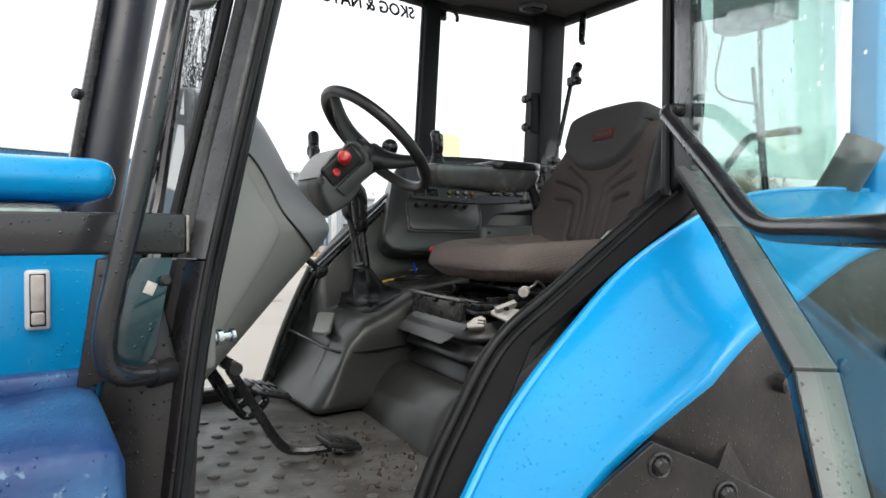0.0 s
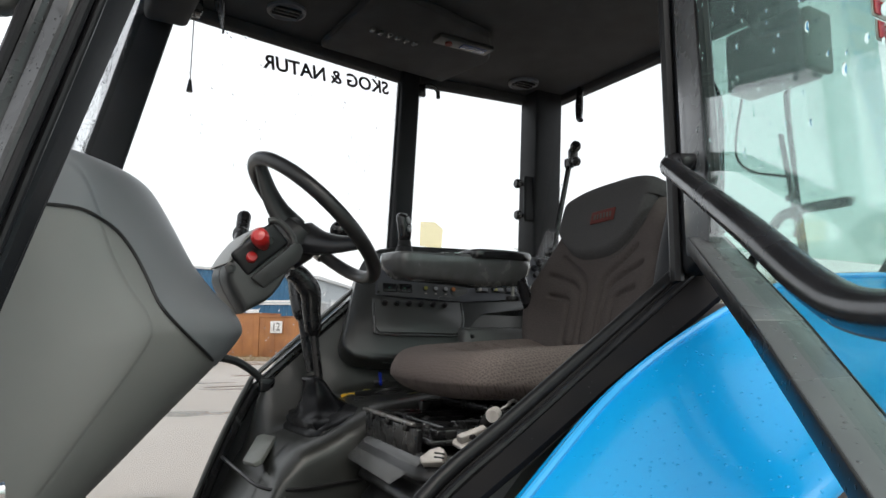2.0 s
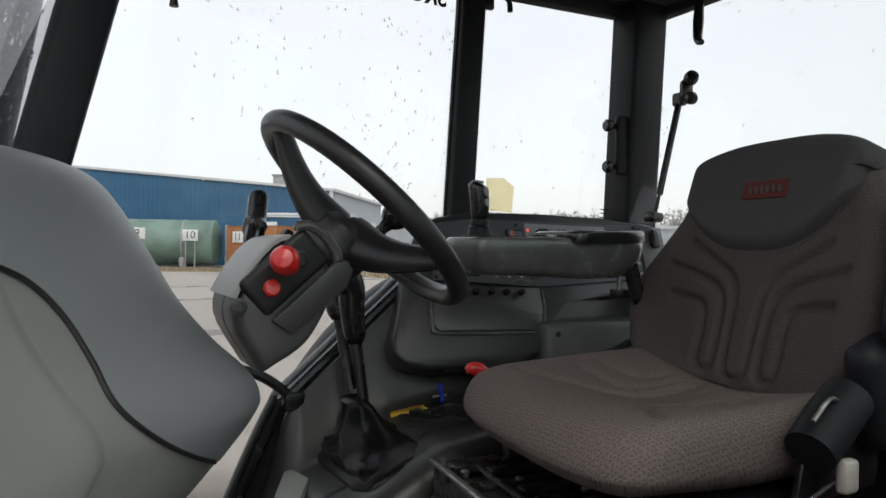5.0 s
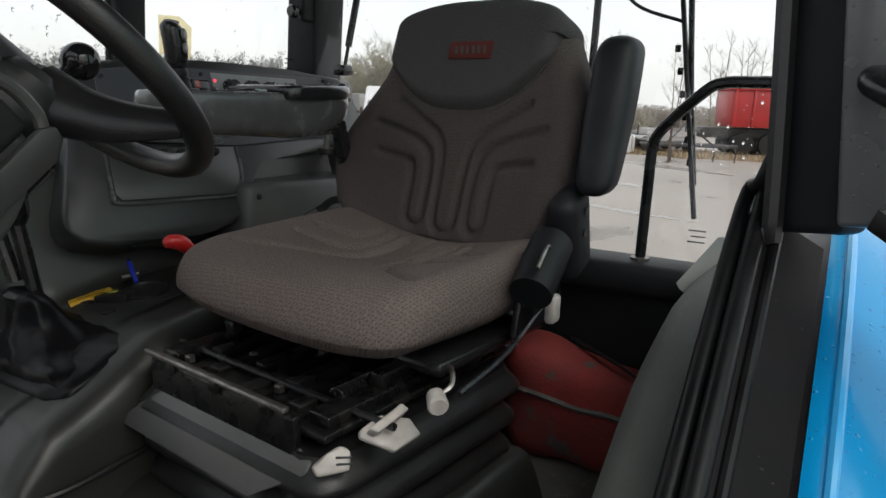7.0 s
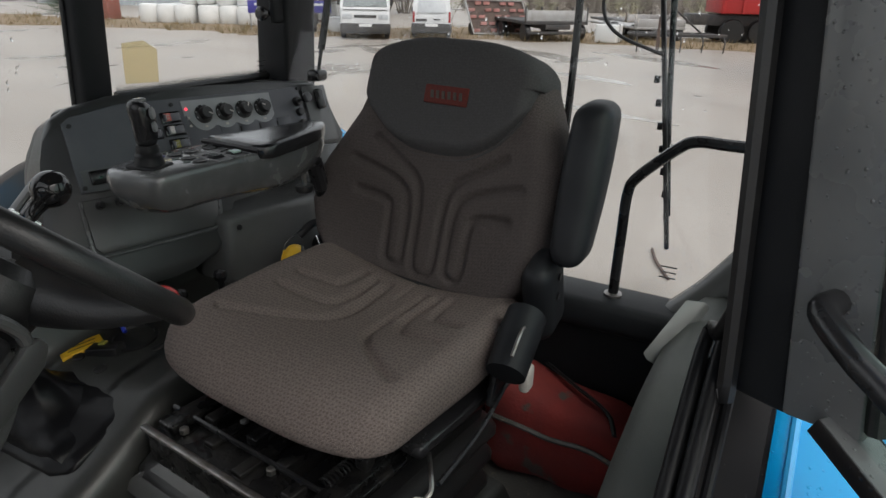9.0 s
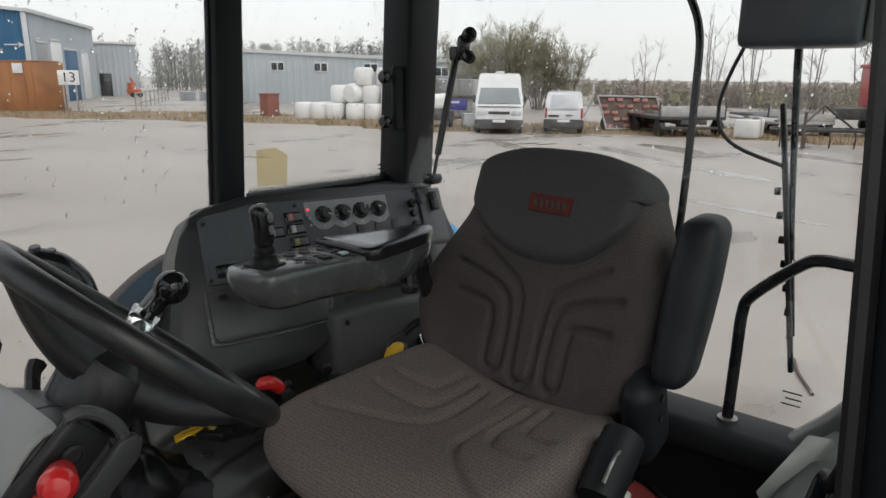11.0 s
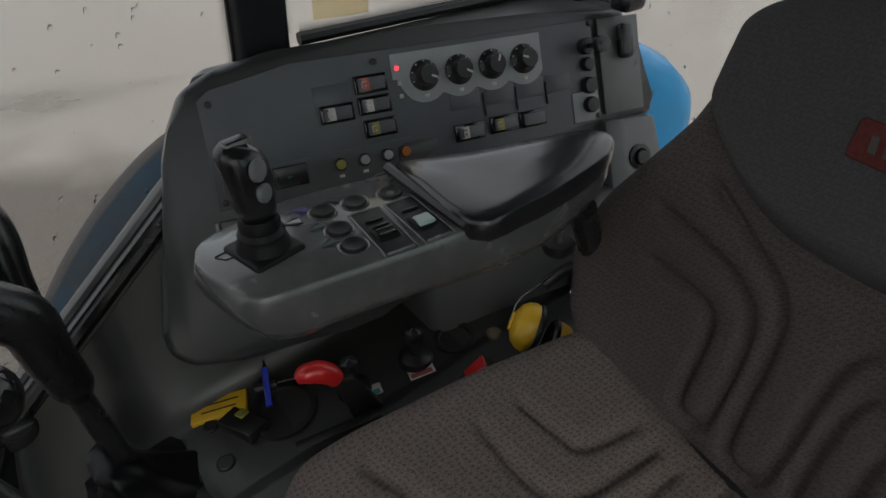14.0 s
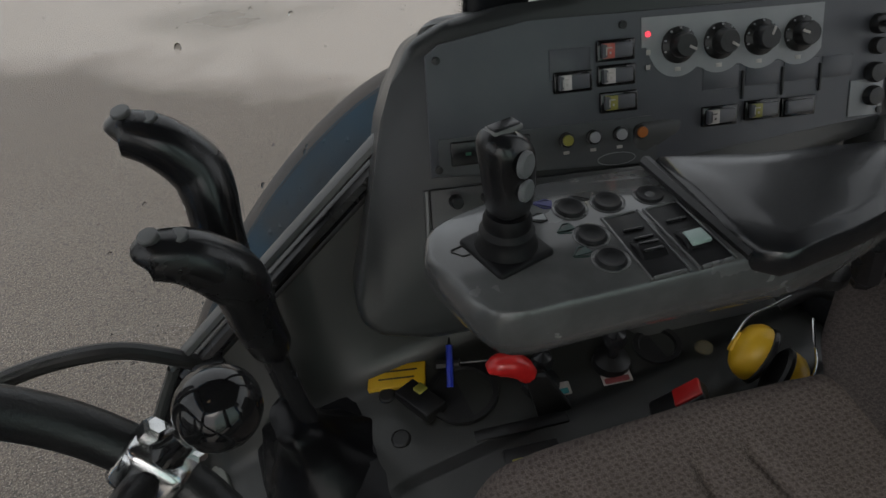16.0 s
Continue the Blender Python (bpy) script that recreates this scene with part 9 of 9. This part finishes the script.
# wrapped bales
bales = [(25.6, 30.2, 0), (26.0, 29.2, 0), (26.4, 28.2, 0), (26.8, 27.2, 0), (27.2, 26.2, 0), (26.6, 30.6, 0), (27.0, 29.6, 0), (27.4, 28.6, 0), (27.8, 27.6, 0), (28.2, 26.6, 0), (26.3, 29.6, 1), (26.7, 28.6, 1), (27.1, 27.6, 1), (27.5, 26.7, 1), (27.2, 28.0, 2), (27.6, 27.0, 2), (28.0, 26.2, 1), (25.3, 31.0, 0)]
M0 = None
for x, y, lvl in bales:
    if M0 is None:
        M0 = thing("wrapped_bale", (x, y, 0.0), "round bale wrapped in wet white plastic film", "bale", "white bales on the verge")
        part("film", lathe(B(), [(0.3, 0.0), (0.46, 0.03), (0.53, 0.14), (0.53, 0.78), (0.46, 0.9), (0.3, 0.94)], (x, y, 0.0), (0, 0, 1), 18), M_WRAP, M0)
        b0p = Vector((x, y, 0))
    else:
        lie = len(bpy.data.objects) % 3 == 0 and lvl == 1
        copy_thing(M0, Matrix.Translation(Vector((x + rng.uniform(-0.2, 0.2), y + rng.uniform(-0.2, 0.2), 0.93 * lvl + (0.5 if lie else 0)))) @ Matrix.Rotation(x * 3, 4, "Z") @ Matrix.Rotation(radians(90 if lie else 0), 4, "X") @ Matrix.Translation((0, 0, -0.47 if lie else 0)))


def ibc(x, y, z, label):
    t = thing("ibc_tank", (x, y, z), label, "liquid tank", "stacked liquid tanks")
    part("bottle", box((x - 0.5, y - 0.55, z + 0.16), (x + 0.5, y + 0.55, z + 1.08), 0.08), mat("milky_plastic", (0.42, 0.43, 0.42), 0.4, col2=(0.3, 0.3, 0.29), scale=3), t)
    part("pallet", box((x - 0.52, y - 0.58, z), (x + 0.52, y + 0.58, z + 0.14), 0.02), M_PALLET, t)
    for k in range(5):
        zz = z + 0.2 + 0.21 * k
        part("cage_bar", tube(B(), [(x - 0.53, y - 0.58, zz), (x + 0.53, y - 0.58, zz), (x + 0.53, y + 0.58, zz), (x - 0.53, y + 0.58, zz), (x - 0.53, y - 0.58, zz)], 0.02, 5, 1, False), M_POST, t)
    for k in (-0.53, -0.18, 0.18, 0.53):
        part("cage_post", tube(B(), [(x - 0.53, y + k * 1.09, z + 0.1), (x - 0.53, y + k * 1.09, z + 1.1)], 0.02, 5, 1, False), M_POST, t)


for k in range(3):
    for lv in range(2):
        ibc(30.6 + 0.95 * k, 27.2 - 1.05 * k, 1.14 * lv, "caged milky liquid tank stacked on a pallet")


def wheel(name, c, axis, r, w, parent, rim=M_POST):
    c, ax = Vector(c), Vector(axis).normalized()
    ty = part(name, lathe(B(), [(r * 0.6, -w / 2), (r * 0.93, -w / 2), (r, -w * 0.3), (r, w * 0.3), (r * 0.93, w / 2), (r * 0.6, w / 2)], c, ax, 20), M_RUBBER, parent)
    part("rim", lathe(B(), [(0.02, -w * 0.3), (r * 0.3, -w * 0.35), (r * 0.62, -w * 0.25), (r * 0.62, w * 0.25), (r * 0.3, w * 0.35), (0.02, w * 0.3)], c, ax, 16), rim, ty)
    return ty


def van(p, q, h, length, rear=False, label="", nose=0.9, cat="van"):
    """A van whose shown end spans p to q (in plan); local x along it, y up, z towards the yard."""
    m, w = wall_frame(p, q)
    v = thing("van", m @ Vector((w / 2, 0, -length / 2)), label, cat)
    cx = w / 2

    def taper(x, y, z):
        k = max(0, (y - 0.55 * h) / (0.45 * h))
        zz = z
        if not rear:
            zz = min(z, -nose * min(1, max(0, (y - 0.46 * h) / (0.30 * h))) - 0.35 * max(0, (y - 0.76 * h) / (0.24 * h))) if y > 0.46 * h else z
        else:
            zz = min(z, -0.30 * k)
        return (cx + (x - cx) * (1 - 0.13 * k), y, zz)

    part("body", rbox(B(), (0, 0.30, -length), (w, h, 0), 0.10, (4, 10, 8), taper, m), M_VAN, v)
    part("bumper", rbox(B(), (-0.02, 0.22, -0.25), (w + 0.02, 0.62, 0.08), 0.06, 2, None, m), M_BUMPER, v)
    part("plate", lbox(m, (cx - 0.26, 0.50, 0.08), (cx + 0.26, 0.61, 0.095), 0.004), M_SIGN, v, "plain white plate")
    if rear:
        wnd = part("rear_window", prism(B(), [m @ Vector(c) for c in ((0.22, 0.60 * h, 0.01), (w - 0.22, 0.60 * h, 0.01), (w - 0.30, 0.93 * h, -0.25), (0.30, 0.93 * h, -0.25))], m.to_3x3() @ Vector((0, 0, 0.03)), 0.004), M_LAMP, v, "pale painted rear window")
        part("number_recess", lbox(m, (0.18, 0.40 * h, 0.0), (0.62, 0.46 * h, 0.03), 0.004), M_BUMPER, v)
        part("handle", lbox(m, (w * 0.55, 0.43 * h, 0.0), (w * 0.72, 0.46 * h, 0.04), 0.004), M_BUMPER, v)
        for k in (0.03, w - 0.12):
            part("tail_light", lbox(m, (k, 0.38 * h, -0.06), (k + 0.09, 0.62 * h, 0.02), 0.01), M_TAIL, v)
        for k in (-0.08, w - 0.02):
            part("mirror", lbox(m, (k, 0.55 * h, -length * 0.7), (k + 0.1, 0.68 * h, -length * 0.7 + 0.1), 0.02), M_BUMPER, v)
    else:
        part("windscreen", prism(B(), [m @ Vector(c) for c in ((0.10, 0.50 * h, -0.12), (w - 0.10, 0.50 * h, -0.12), (w - 0.20, 0.755 * h, -nose + 0.03), (0.20, 0.755 * h, -nose + 0.03))], m.to_3x3() @ Vector((0, 0.02, 0.03)), 0.004), M_SCREEN, v)
        part("grille", lbox(m, (0.55, 0.335 * h, -0.02), (w - 0.55, 0.38 * h, 0.03), 0.01), M_BUMPER, v)
        for k in (0.08, w - 0.48):
            part("headlight", lbox(m, (k, 0.31 * h, -0.1), (k + 0.40, 0.39 * h, 0.025), 0.03), M_LAMP, v, "clear headlight")
        part("bonnet_line", lbox(m, (0.1, 0.455 * h, -0.1), (w - 0.1, 0.463 * h, 0.012), 0.003), M_BUMPER, v)
        for k in (-0.14, w + 0.02):
            part("mirror", lbox(m, (k, 0.52 * h, -0.7), (k + 0.12, 0.64 * h, -0.62), 0.02), M_BUMPER, v)
        for k in (0.45, 1.05):
            part("wiper", tube(B(), [m @ Vector((k, 0.50 * h, -0.06)), m @ Vector((k + 0.5, 0.535 * h, -0.18))], 0.012, 5, 1, False), M_BUMPER, v)
        part("roof_vent", lbox(m, (cx - 0.2, h, -1.8), (cx + 0.2, h + 0.1, -1.3), 0.03), M_VAN, v)
    xd = m.to_3x3() @ Vector((1, 0, 0))
    for k in (0.10, w - 0.10):
        for zz in (-0.75, -length + 0.8):
            wheel("wheel", m @ Vector((k, 0.33, zz)), xd, 0.33, 0.2, v)
    return v


van((23.85, 18.27), (24.99, 16.63), 2.5, 5.2, label="white high-roof van with a dark bumper, parked nose out")
van((26.2, 16.32), (27.02, 14.88), 1.75, 4.0, True, "small white delivery van seen from its closed rear door", cat="van")

# dark car and banner
mc, lc = wall_frame((24.2, 22.4), (26.0, 20.9))
car = thing("car_trailer", mc @ Vector((lc / 2, 0, -1)), "grey tarpaulin-covered trailer beside the banner", "trailer")
part("body", rbox(B(), (0.2, 0.35, -1.6), (lc - 0.1, 0.85, -0.1), 0.08, 2, None, mc), M_FRAME, car)
part("tarpaulin", rbox(B(), (0.5, 0.85, -1.5), (lc - 0.3, 1.55, -0.2), 0.2, 4, lambda x, y, z: (x + 0.25 * (y - 0.85) * (lc / 2 - x) / lc, y + 0.06 * math.sin(6 * x) * math.sin(5 * z), z), mc), M_WRAP, car, "crumpled pale tarpaulin")
for k in (0.35, lc - 0.35):
    wheel("wheel", mc @ Vector((k, 0.32, -0.15)), mc.to_3x3() @ Vector((1, 0, 0)), 0.32, 0.2, car)
ban = thing("banner", mc @ Vector((lc / 2, 0.9, -1.9)), "purple banner with white print behind the trailer", "banner")
part("sheet", lbox(mc, (-0.6, 0.75, -1.95), (lc + 0.9, 1.3, -1.9), 0.01), M_PURPLE, ban)
for k in range(4):
    part("print_bar", lbox(mc, (-0.3 + k * 0.85, 1.08, -1.9), (0.3 + k * 0.85, 1.18, -1.885), 0.003), M_SIGN, ban)
for k in (-0.5, lc + 0.8):
    part("post", lbox(mc, (k - 0.03, 0, -1.99), (k + 0.03, 1.3, -1.95), 0.005), M_POST, ban)
wb = thing("white_crate", mc @ Vector((lc + 0.9, 0, -0.4)), "white plastic crate on the gravel", "crate")
part("body", rbox(B(), (lc + 0.35, 0.02, -0.8), (lc + 1.25, 0.62, -0.1), 0.04, 1, None, mc), M_VAN, wb)
part("rim", rbox(B(), (lc + 0.32, 0.62, -0.83), (lc + 1.28, 0.67, -0.07), 0.02, 1, None, mc), M_VAN, wb)

# trailers and machines in the row
mr, lr = wall_frame((29.3, 15.2), (31.5, 13.4))
rack = thing("tilted_trailer_rack", mr @ Vector((lr / 2, 0, 0)), "tilted rack of pink-red roof tiles in a grey frame", "tile rack")
fr = [Vector((0.0, 1.55, -0.5)), Vector((lr + 0.1, 1.5, -0.5)), Vector((lr + 0.35, 0.1, 0.1)), Vector((0.25, 0.1, 0.1))]
part("frame", tube(B(), [mr @ p for p in fr + fr[:1]], 0.05, 6, 1, False), M_RACK, rack)
part("mesh_back", prism(B(), [mr @ (p + Vector((0, 0, -0.08))) for p in fr], mr.to_3x3() @ Vector((0, 0, -0.03))), M_PALLET, rack, smooth=False)
for i in range(5):
    for j in range(7):
        if (i * 7 + j * 5) % 3 == 0:
            continue
        u, w_ = (j + 0.5) / 7, (i + 0.5) / 5
        c = fr[0].lerp(fr[1], u).lerp(fr[3].lerp(fr[2], u), w_)
        part("tile", lbox(mr, tuple(c - Vector((0.15, 0.07, 0.04))), tuple(c + Vector((0.15, 0.07, 0.02))), 0.01), M_REDTILE, rack)
for k in (0.4, lr - 0.2):
    wheel("wheel", mr @ Vector((k, 0.3, -0.4)), mr.to_3x3() @ Vector((1, 0, 0)), 0.3, 0.2, rack)
part("axle", lbox(mr, (0.3, 0.25, -0.45), (lr, 0.33, -0.35)), M_FRAME, rack)


def trailer(p, q, h, length, label, deck=M_FRAME):
    m, w = wall_frame(p, q)
    t = thing("flatbed_trailer", m @ Vector((w / 2, 0, -length / 2)), label, "trailer", "trailers in the row")
    part("deck", lbox(m, (0, h * 0.55, -length), (w, h * 0.66, 0), 0.02), deck, t)
    part("headboard", lbox(m, (0.05, h * 0.66, -0.1), (w - 0.05, h, -0.04), 0.02), M_RACK, t, "pale end board")
    for k in range(5):
        a = w * k / 4
        part("stake", lbox(m, (a - 0.03, h * 0.6, -0.14), (a + 0.03, h * 1.12, -0.08), 0.01), deck, t)
    for z in (-0.4, -length * 0.5, -length * 0.5 - 0.85):
        for k in (0.15, w - 0.15):
            wheel("wheel", m @ Vector((k, 0.36, z)), m.to_3x3() @ Vector((1, 0, 0)), 0.36, 0.24, t)
    part("chassis", lbox(m, (w * 0.3, h * 0.4, -length), (w * 0.7, h * 0.55, 0.1), 0.02), M_FRAME, t)
    part("under_bar", lbox(m, (0.1, 0.3, -0.05), (w - 0.1, 0.42, 0.05), 0.02), M_FRAME, t)
    return t


trailer((28.0, 11.9), (30.0, 9.9), 1.25, 6.0, "dark flatbed trailer with a pale end board")
trailer((31.5, 8.2), (33.0, 6.4), 0.95, 5.0, "low grey flatbed trailer among the scrap", M_RACK)
trailer((35.0, 9.5), (36.5, 7.5), 1.0, 5.0, "low dark trailer at the edge of the yard")
crt = thing("white_block", (30.3, 9.0, 0), "pale wrapped block beside the trailers", "block")
part("body", box((29.8, 8.6, 0.02), (30.9, 9.5, 0.75), 0.06, 2), M_WRAP, crt)
part("strap", box((30.3, 8.59, 0.02), (30.36, 9.51, 0.765), 0.01), M_FRAME, crt)
arrm, arl = wall_frame((27.0, 6.9), (28.4, 4.4))
har = thing("harrow_frame", arrm @ Vector((arl / 2, 0, 0)), "dark steel implement frame standing on the gravel", "implement")
part("main_bar", lbox(arrm, (-0.3, 0.55, -0.08), (arl + 0.3, 0.67, 0.04)), M_FRAME, har)
part("rear_bar", lbox(arrm, (-0.2, 0.55, -1.3), (arl + 0.2, 0.65, -1.2)), M_FRAME, har)
for k in range(5):
    a = -0.2 + (arl + 0.4) * k / 4
    part("tine", tube(B(), [arrm @ Vector((a, 0.58, 0)), arrm @ Vector((a, 0.35, 0.15)), arrm @ Vector((a + 0.05, 0.0, -0.02))], 0.025, 6, 4), M_FRAME, har)
    part("cross_bar", lbox(arrm, (a - 0.03, 0.56, -1.25), (a + 0.03, 0.63, 0.0)), M_FRAME, har)
part("mast", tube(B(), [arrm @ Vector((0.4, 0.6, -0.1)), arrm @ Vector((arl / 2, 1.45, -0.8)), arrm @ Vector((arl - 0.2, 0.6, -1.2))], 0.04, 6, 1, False), M_FRAME, har)
post = thing("marker_post", (26.4, 6.2, 0), "weathered grey wooden post in the gravel", "post")
part("shaft", tube(B(), [(26.4, 6.2, 0), (26.42, 6.2, 1.25)], 0.05, 8, 1, False), M_PALLET, post)
part("cap", tube(B(), [(26.42, 6.2, 1.25), (26.42, 6.2, 1.29)], 0.06, 8, 1, False), M_PALLET, post)

# red tipper lorry
mt2, l2 = wall_frame((33.1, 4.95), (34.0, 2.97))
tip = thing("tipper_lorry", mt2 @ Vector((l2 / 2, 0, -2)), "faded red tipper lorry with dark wheels", "lorry")
part("body", rbox(B(), (-0.1, 1.25, -2.4), (l2 + 3.6, 2.9, 0), 0.06, 2, None, mt2), M_TRUCKRED, tip)
for k in range(8):
    a = (l2 + 3.5) * k / 7
    part("body_rib", lbox(mt2, (a - 0.06, 1.25, 0), (a + 0.06, 2.85, 0.08)), M_TRUCKRED, tip)
part("top_rail", lbox(mt2, (-0.2, 2.85, -2.45), (l2 + 3.7, 3.0, 0.1)), M_TRUCKRED, tip)
part("chassis", lbox(mt2, (-1.2, 0.75, -1.8), (l2 + 3.4, 1.2, -0.5)), M_FRAME, tip)
part("cab", rbox(B(), (l2 + 3.8, 0.8, -2.3), (l2 + 5.5, 2.9, 0), 0.12, 2, None, mt2), M_TRUCKRED, tip, "red lorry cab")
for a in (0.5, 1.7, l2 + 4.4):
    for z in (-0.15, -2.2):
        wheel("wheel", mt2 @ Vector((a, 0.52, z)), mt2.to_3x3() @ Vector((0, 0, 1)), 0.52, 0.3, tip, M_VAN)

# white lorry
ml, ll = wall_frame((22.4, 2.0), (20.4, 0.7))
lor = thing("lorry", ml @ Vector((ll / 2, 0, -3)), "white lorry with a dark grille and big windscreen", "lorry")


def cabf(x, y, z):
    k = max(0, (y - 1.7) / 1.9)
    return (ll / 2 + (x - ll / 2) * (1 - 0.06 * k), y, z - 0.35 * k if z > -1 else z)


part("cab", rbox(B(), (0, 0.55, -2.2), (ll, 3.6, 0), 0.14, (4, 8, 4), cabf, ml), M_VAN, lor)
part("windscreen", prism(B(), [ml @ Vector(c) for c in ((0.12, 1.95, -0.03), (ll - 0.12, 1.95, -0.03), (ll - 0.2, 2.95, -0.215), (0.2, 2.95, -0.215))], ml.to_3x3() @ Vector((0, 0, 0.03)), 0.004), M_WINDOWDARK, lor)
part("name_band", lbox(ml, (0.25, 1.66, 0.0), (ll - 0.25, 1.84, 0.025), 0.008), M_FRAME, lor, "dark band")
for k in range(5):
    part("name_bar", lbox(ml, (0.5 + k * 0.30, 1.70, 0.025), (0.66 + k * 0.30, 1.80, 0.032), 0.002), M_SIGN, lor)
gri = part("grille", lbox(ml, (0.40, 0.80, 0.0), (ll - 0.40, 1.58, 0.035), 0.02), M_FRAME, lor, "dark grille")
for k in range(6):
    part("slat", lbox(ml, (0.46, 0.88 + 0.12 * k, 0.035), (ll - 0.46, 0.92 + 0.12 * k, 0.06), 0.008), M_BUMPER, gri)
for k, c in ((0.75, M_WALLGREY), (ll - 0.95, M_PURPLE)):
    part("sticker", lbox(ml, (k, 1.25, 0.06), (k + 0.25, 1.52, 0.068), 0.002), c, lor)
for k in (0.06, ll - 0.38):
    part("headlight", lbox(ml, (k, 0.62, -0.05), (k + 0.32, 0.86, 0.04), 0.03), M_LAMP, lor, "clear headlight")
part("bumper", rbox(B(), (-0.02, 0.28, -0.4), (ll + 0.02, 0.58, 0.06), 0.05, 2, None, ml), M_POST, lor, "grey bumper")
part("plate", lbox(ml, (ll / 2 - 0.27, 0.40, 0.06), (ll / 2 + 0.27, 0.51, 0.072), 0.003), M_SIGN, lor, "plain white plate")
for k in (-0.22, ll + 0.06):
    part("mirror", rbox(B(), (k, 1.9, -0.45), (k + 0.16, 2.7, -0.3), 0.04, 1, None, ml), M_FRAME, lor)
for a in (0.2, ll - 0.2):
    for z in (-1.1, -4.2):
        wheel("wheel", ml @ Vector((a, 0.5, z)), ml.to_3x3() @ Vector((1, 0, 0)), 0.5, 0.3, lor)
part("chassis", lbox(ml, (ll * 0.3, 0.6, -6.0), (ll * 0.7, 0.9, -2.0)), M_FRAME, lor)
part("cargo_box", rbox(B(), (0.05, 1.0, -8.5), (ll - 0.05, 3.7, -2.6), 0.05, 1, None, ml), M_VAN, lor, "white cargo box")

# far railings and orange machine by the warehouse
gate = thing("railing", (33, 66, 0), "grey tubular railing before the warehouse", "railing")
mq, lq = wall_frame((23.5, 46.5), (34.5, 62.0))
for z in (0.4, 1.1):
    part("rail", tube(B(), [mq @ Vector((0, z, 0)), mq @ Vector((lq, z, 0))], 0.04, 6, 1, False), M_POST, gate)
for k in range(9):
    part("post", tube(B(), [mq @ Vector((lq * k / 8, 0, 0)), mq @ Vector((lq * k / 8, 1.2, 0))], 0.04, 6, 1, False), M_POST, gate)
lift = thing("orange_lift", (36.4, 72.4, 0), "small orange-red lifting machine before the warehouse", "machine")
M_ORANGE = mat("orange_red_machine_paint", (0.50, 0.10, 0.03), 0.5)
part("chassis", box((35.9, 71.9, 0.25), (37.1, 72.9, 0.8), 0.06), M_ORANGE, lift)
part("cab", box((36.0, 72.0, 0.8), (36.6, 72.8, 1.5), 0.06), M_ORANGE, lift)
part("boom", tube(B(), [(36.6, 72.4, 0.8), (36.3, 72.2, 1.7), (36.0, 72.0, 2.0)], 0.10, 8, 1, False), M_ORANGE, lift)
for k in (36.1, 36.9):
    wheel("wheel", (k, 71.95, 0.27), (0, 1, 0), 0.27, 0.2, lift)
for x, y in ((36.5, 62), (37.6, 60.3)):
    pk = thing("stacked_pallets", (x, y, 0), "stack of grey pallets far across the yard", "pallets", "far pallet stacks")
    for k in range(5):
        part("pallet", box((x - 0.6, y - 0.5, 0.16 * k), (x + 0.6, y + 0.5, 0.16 * k + 0.13), 0.02), M_WALLGREY, pk)
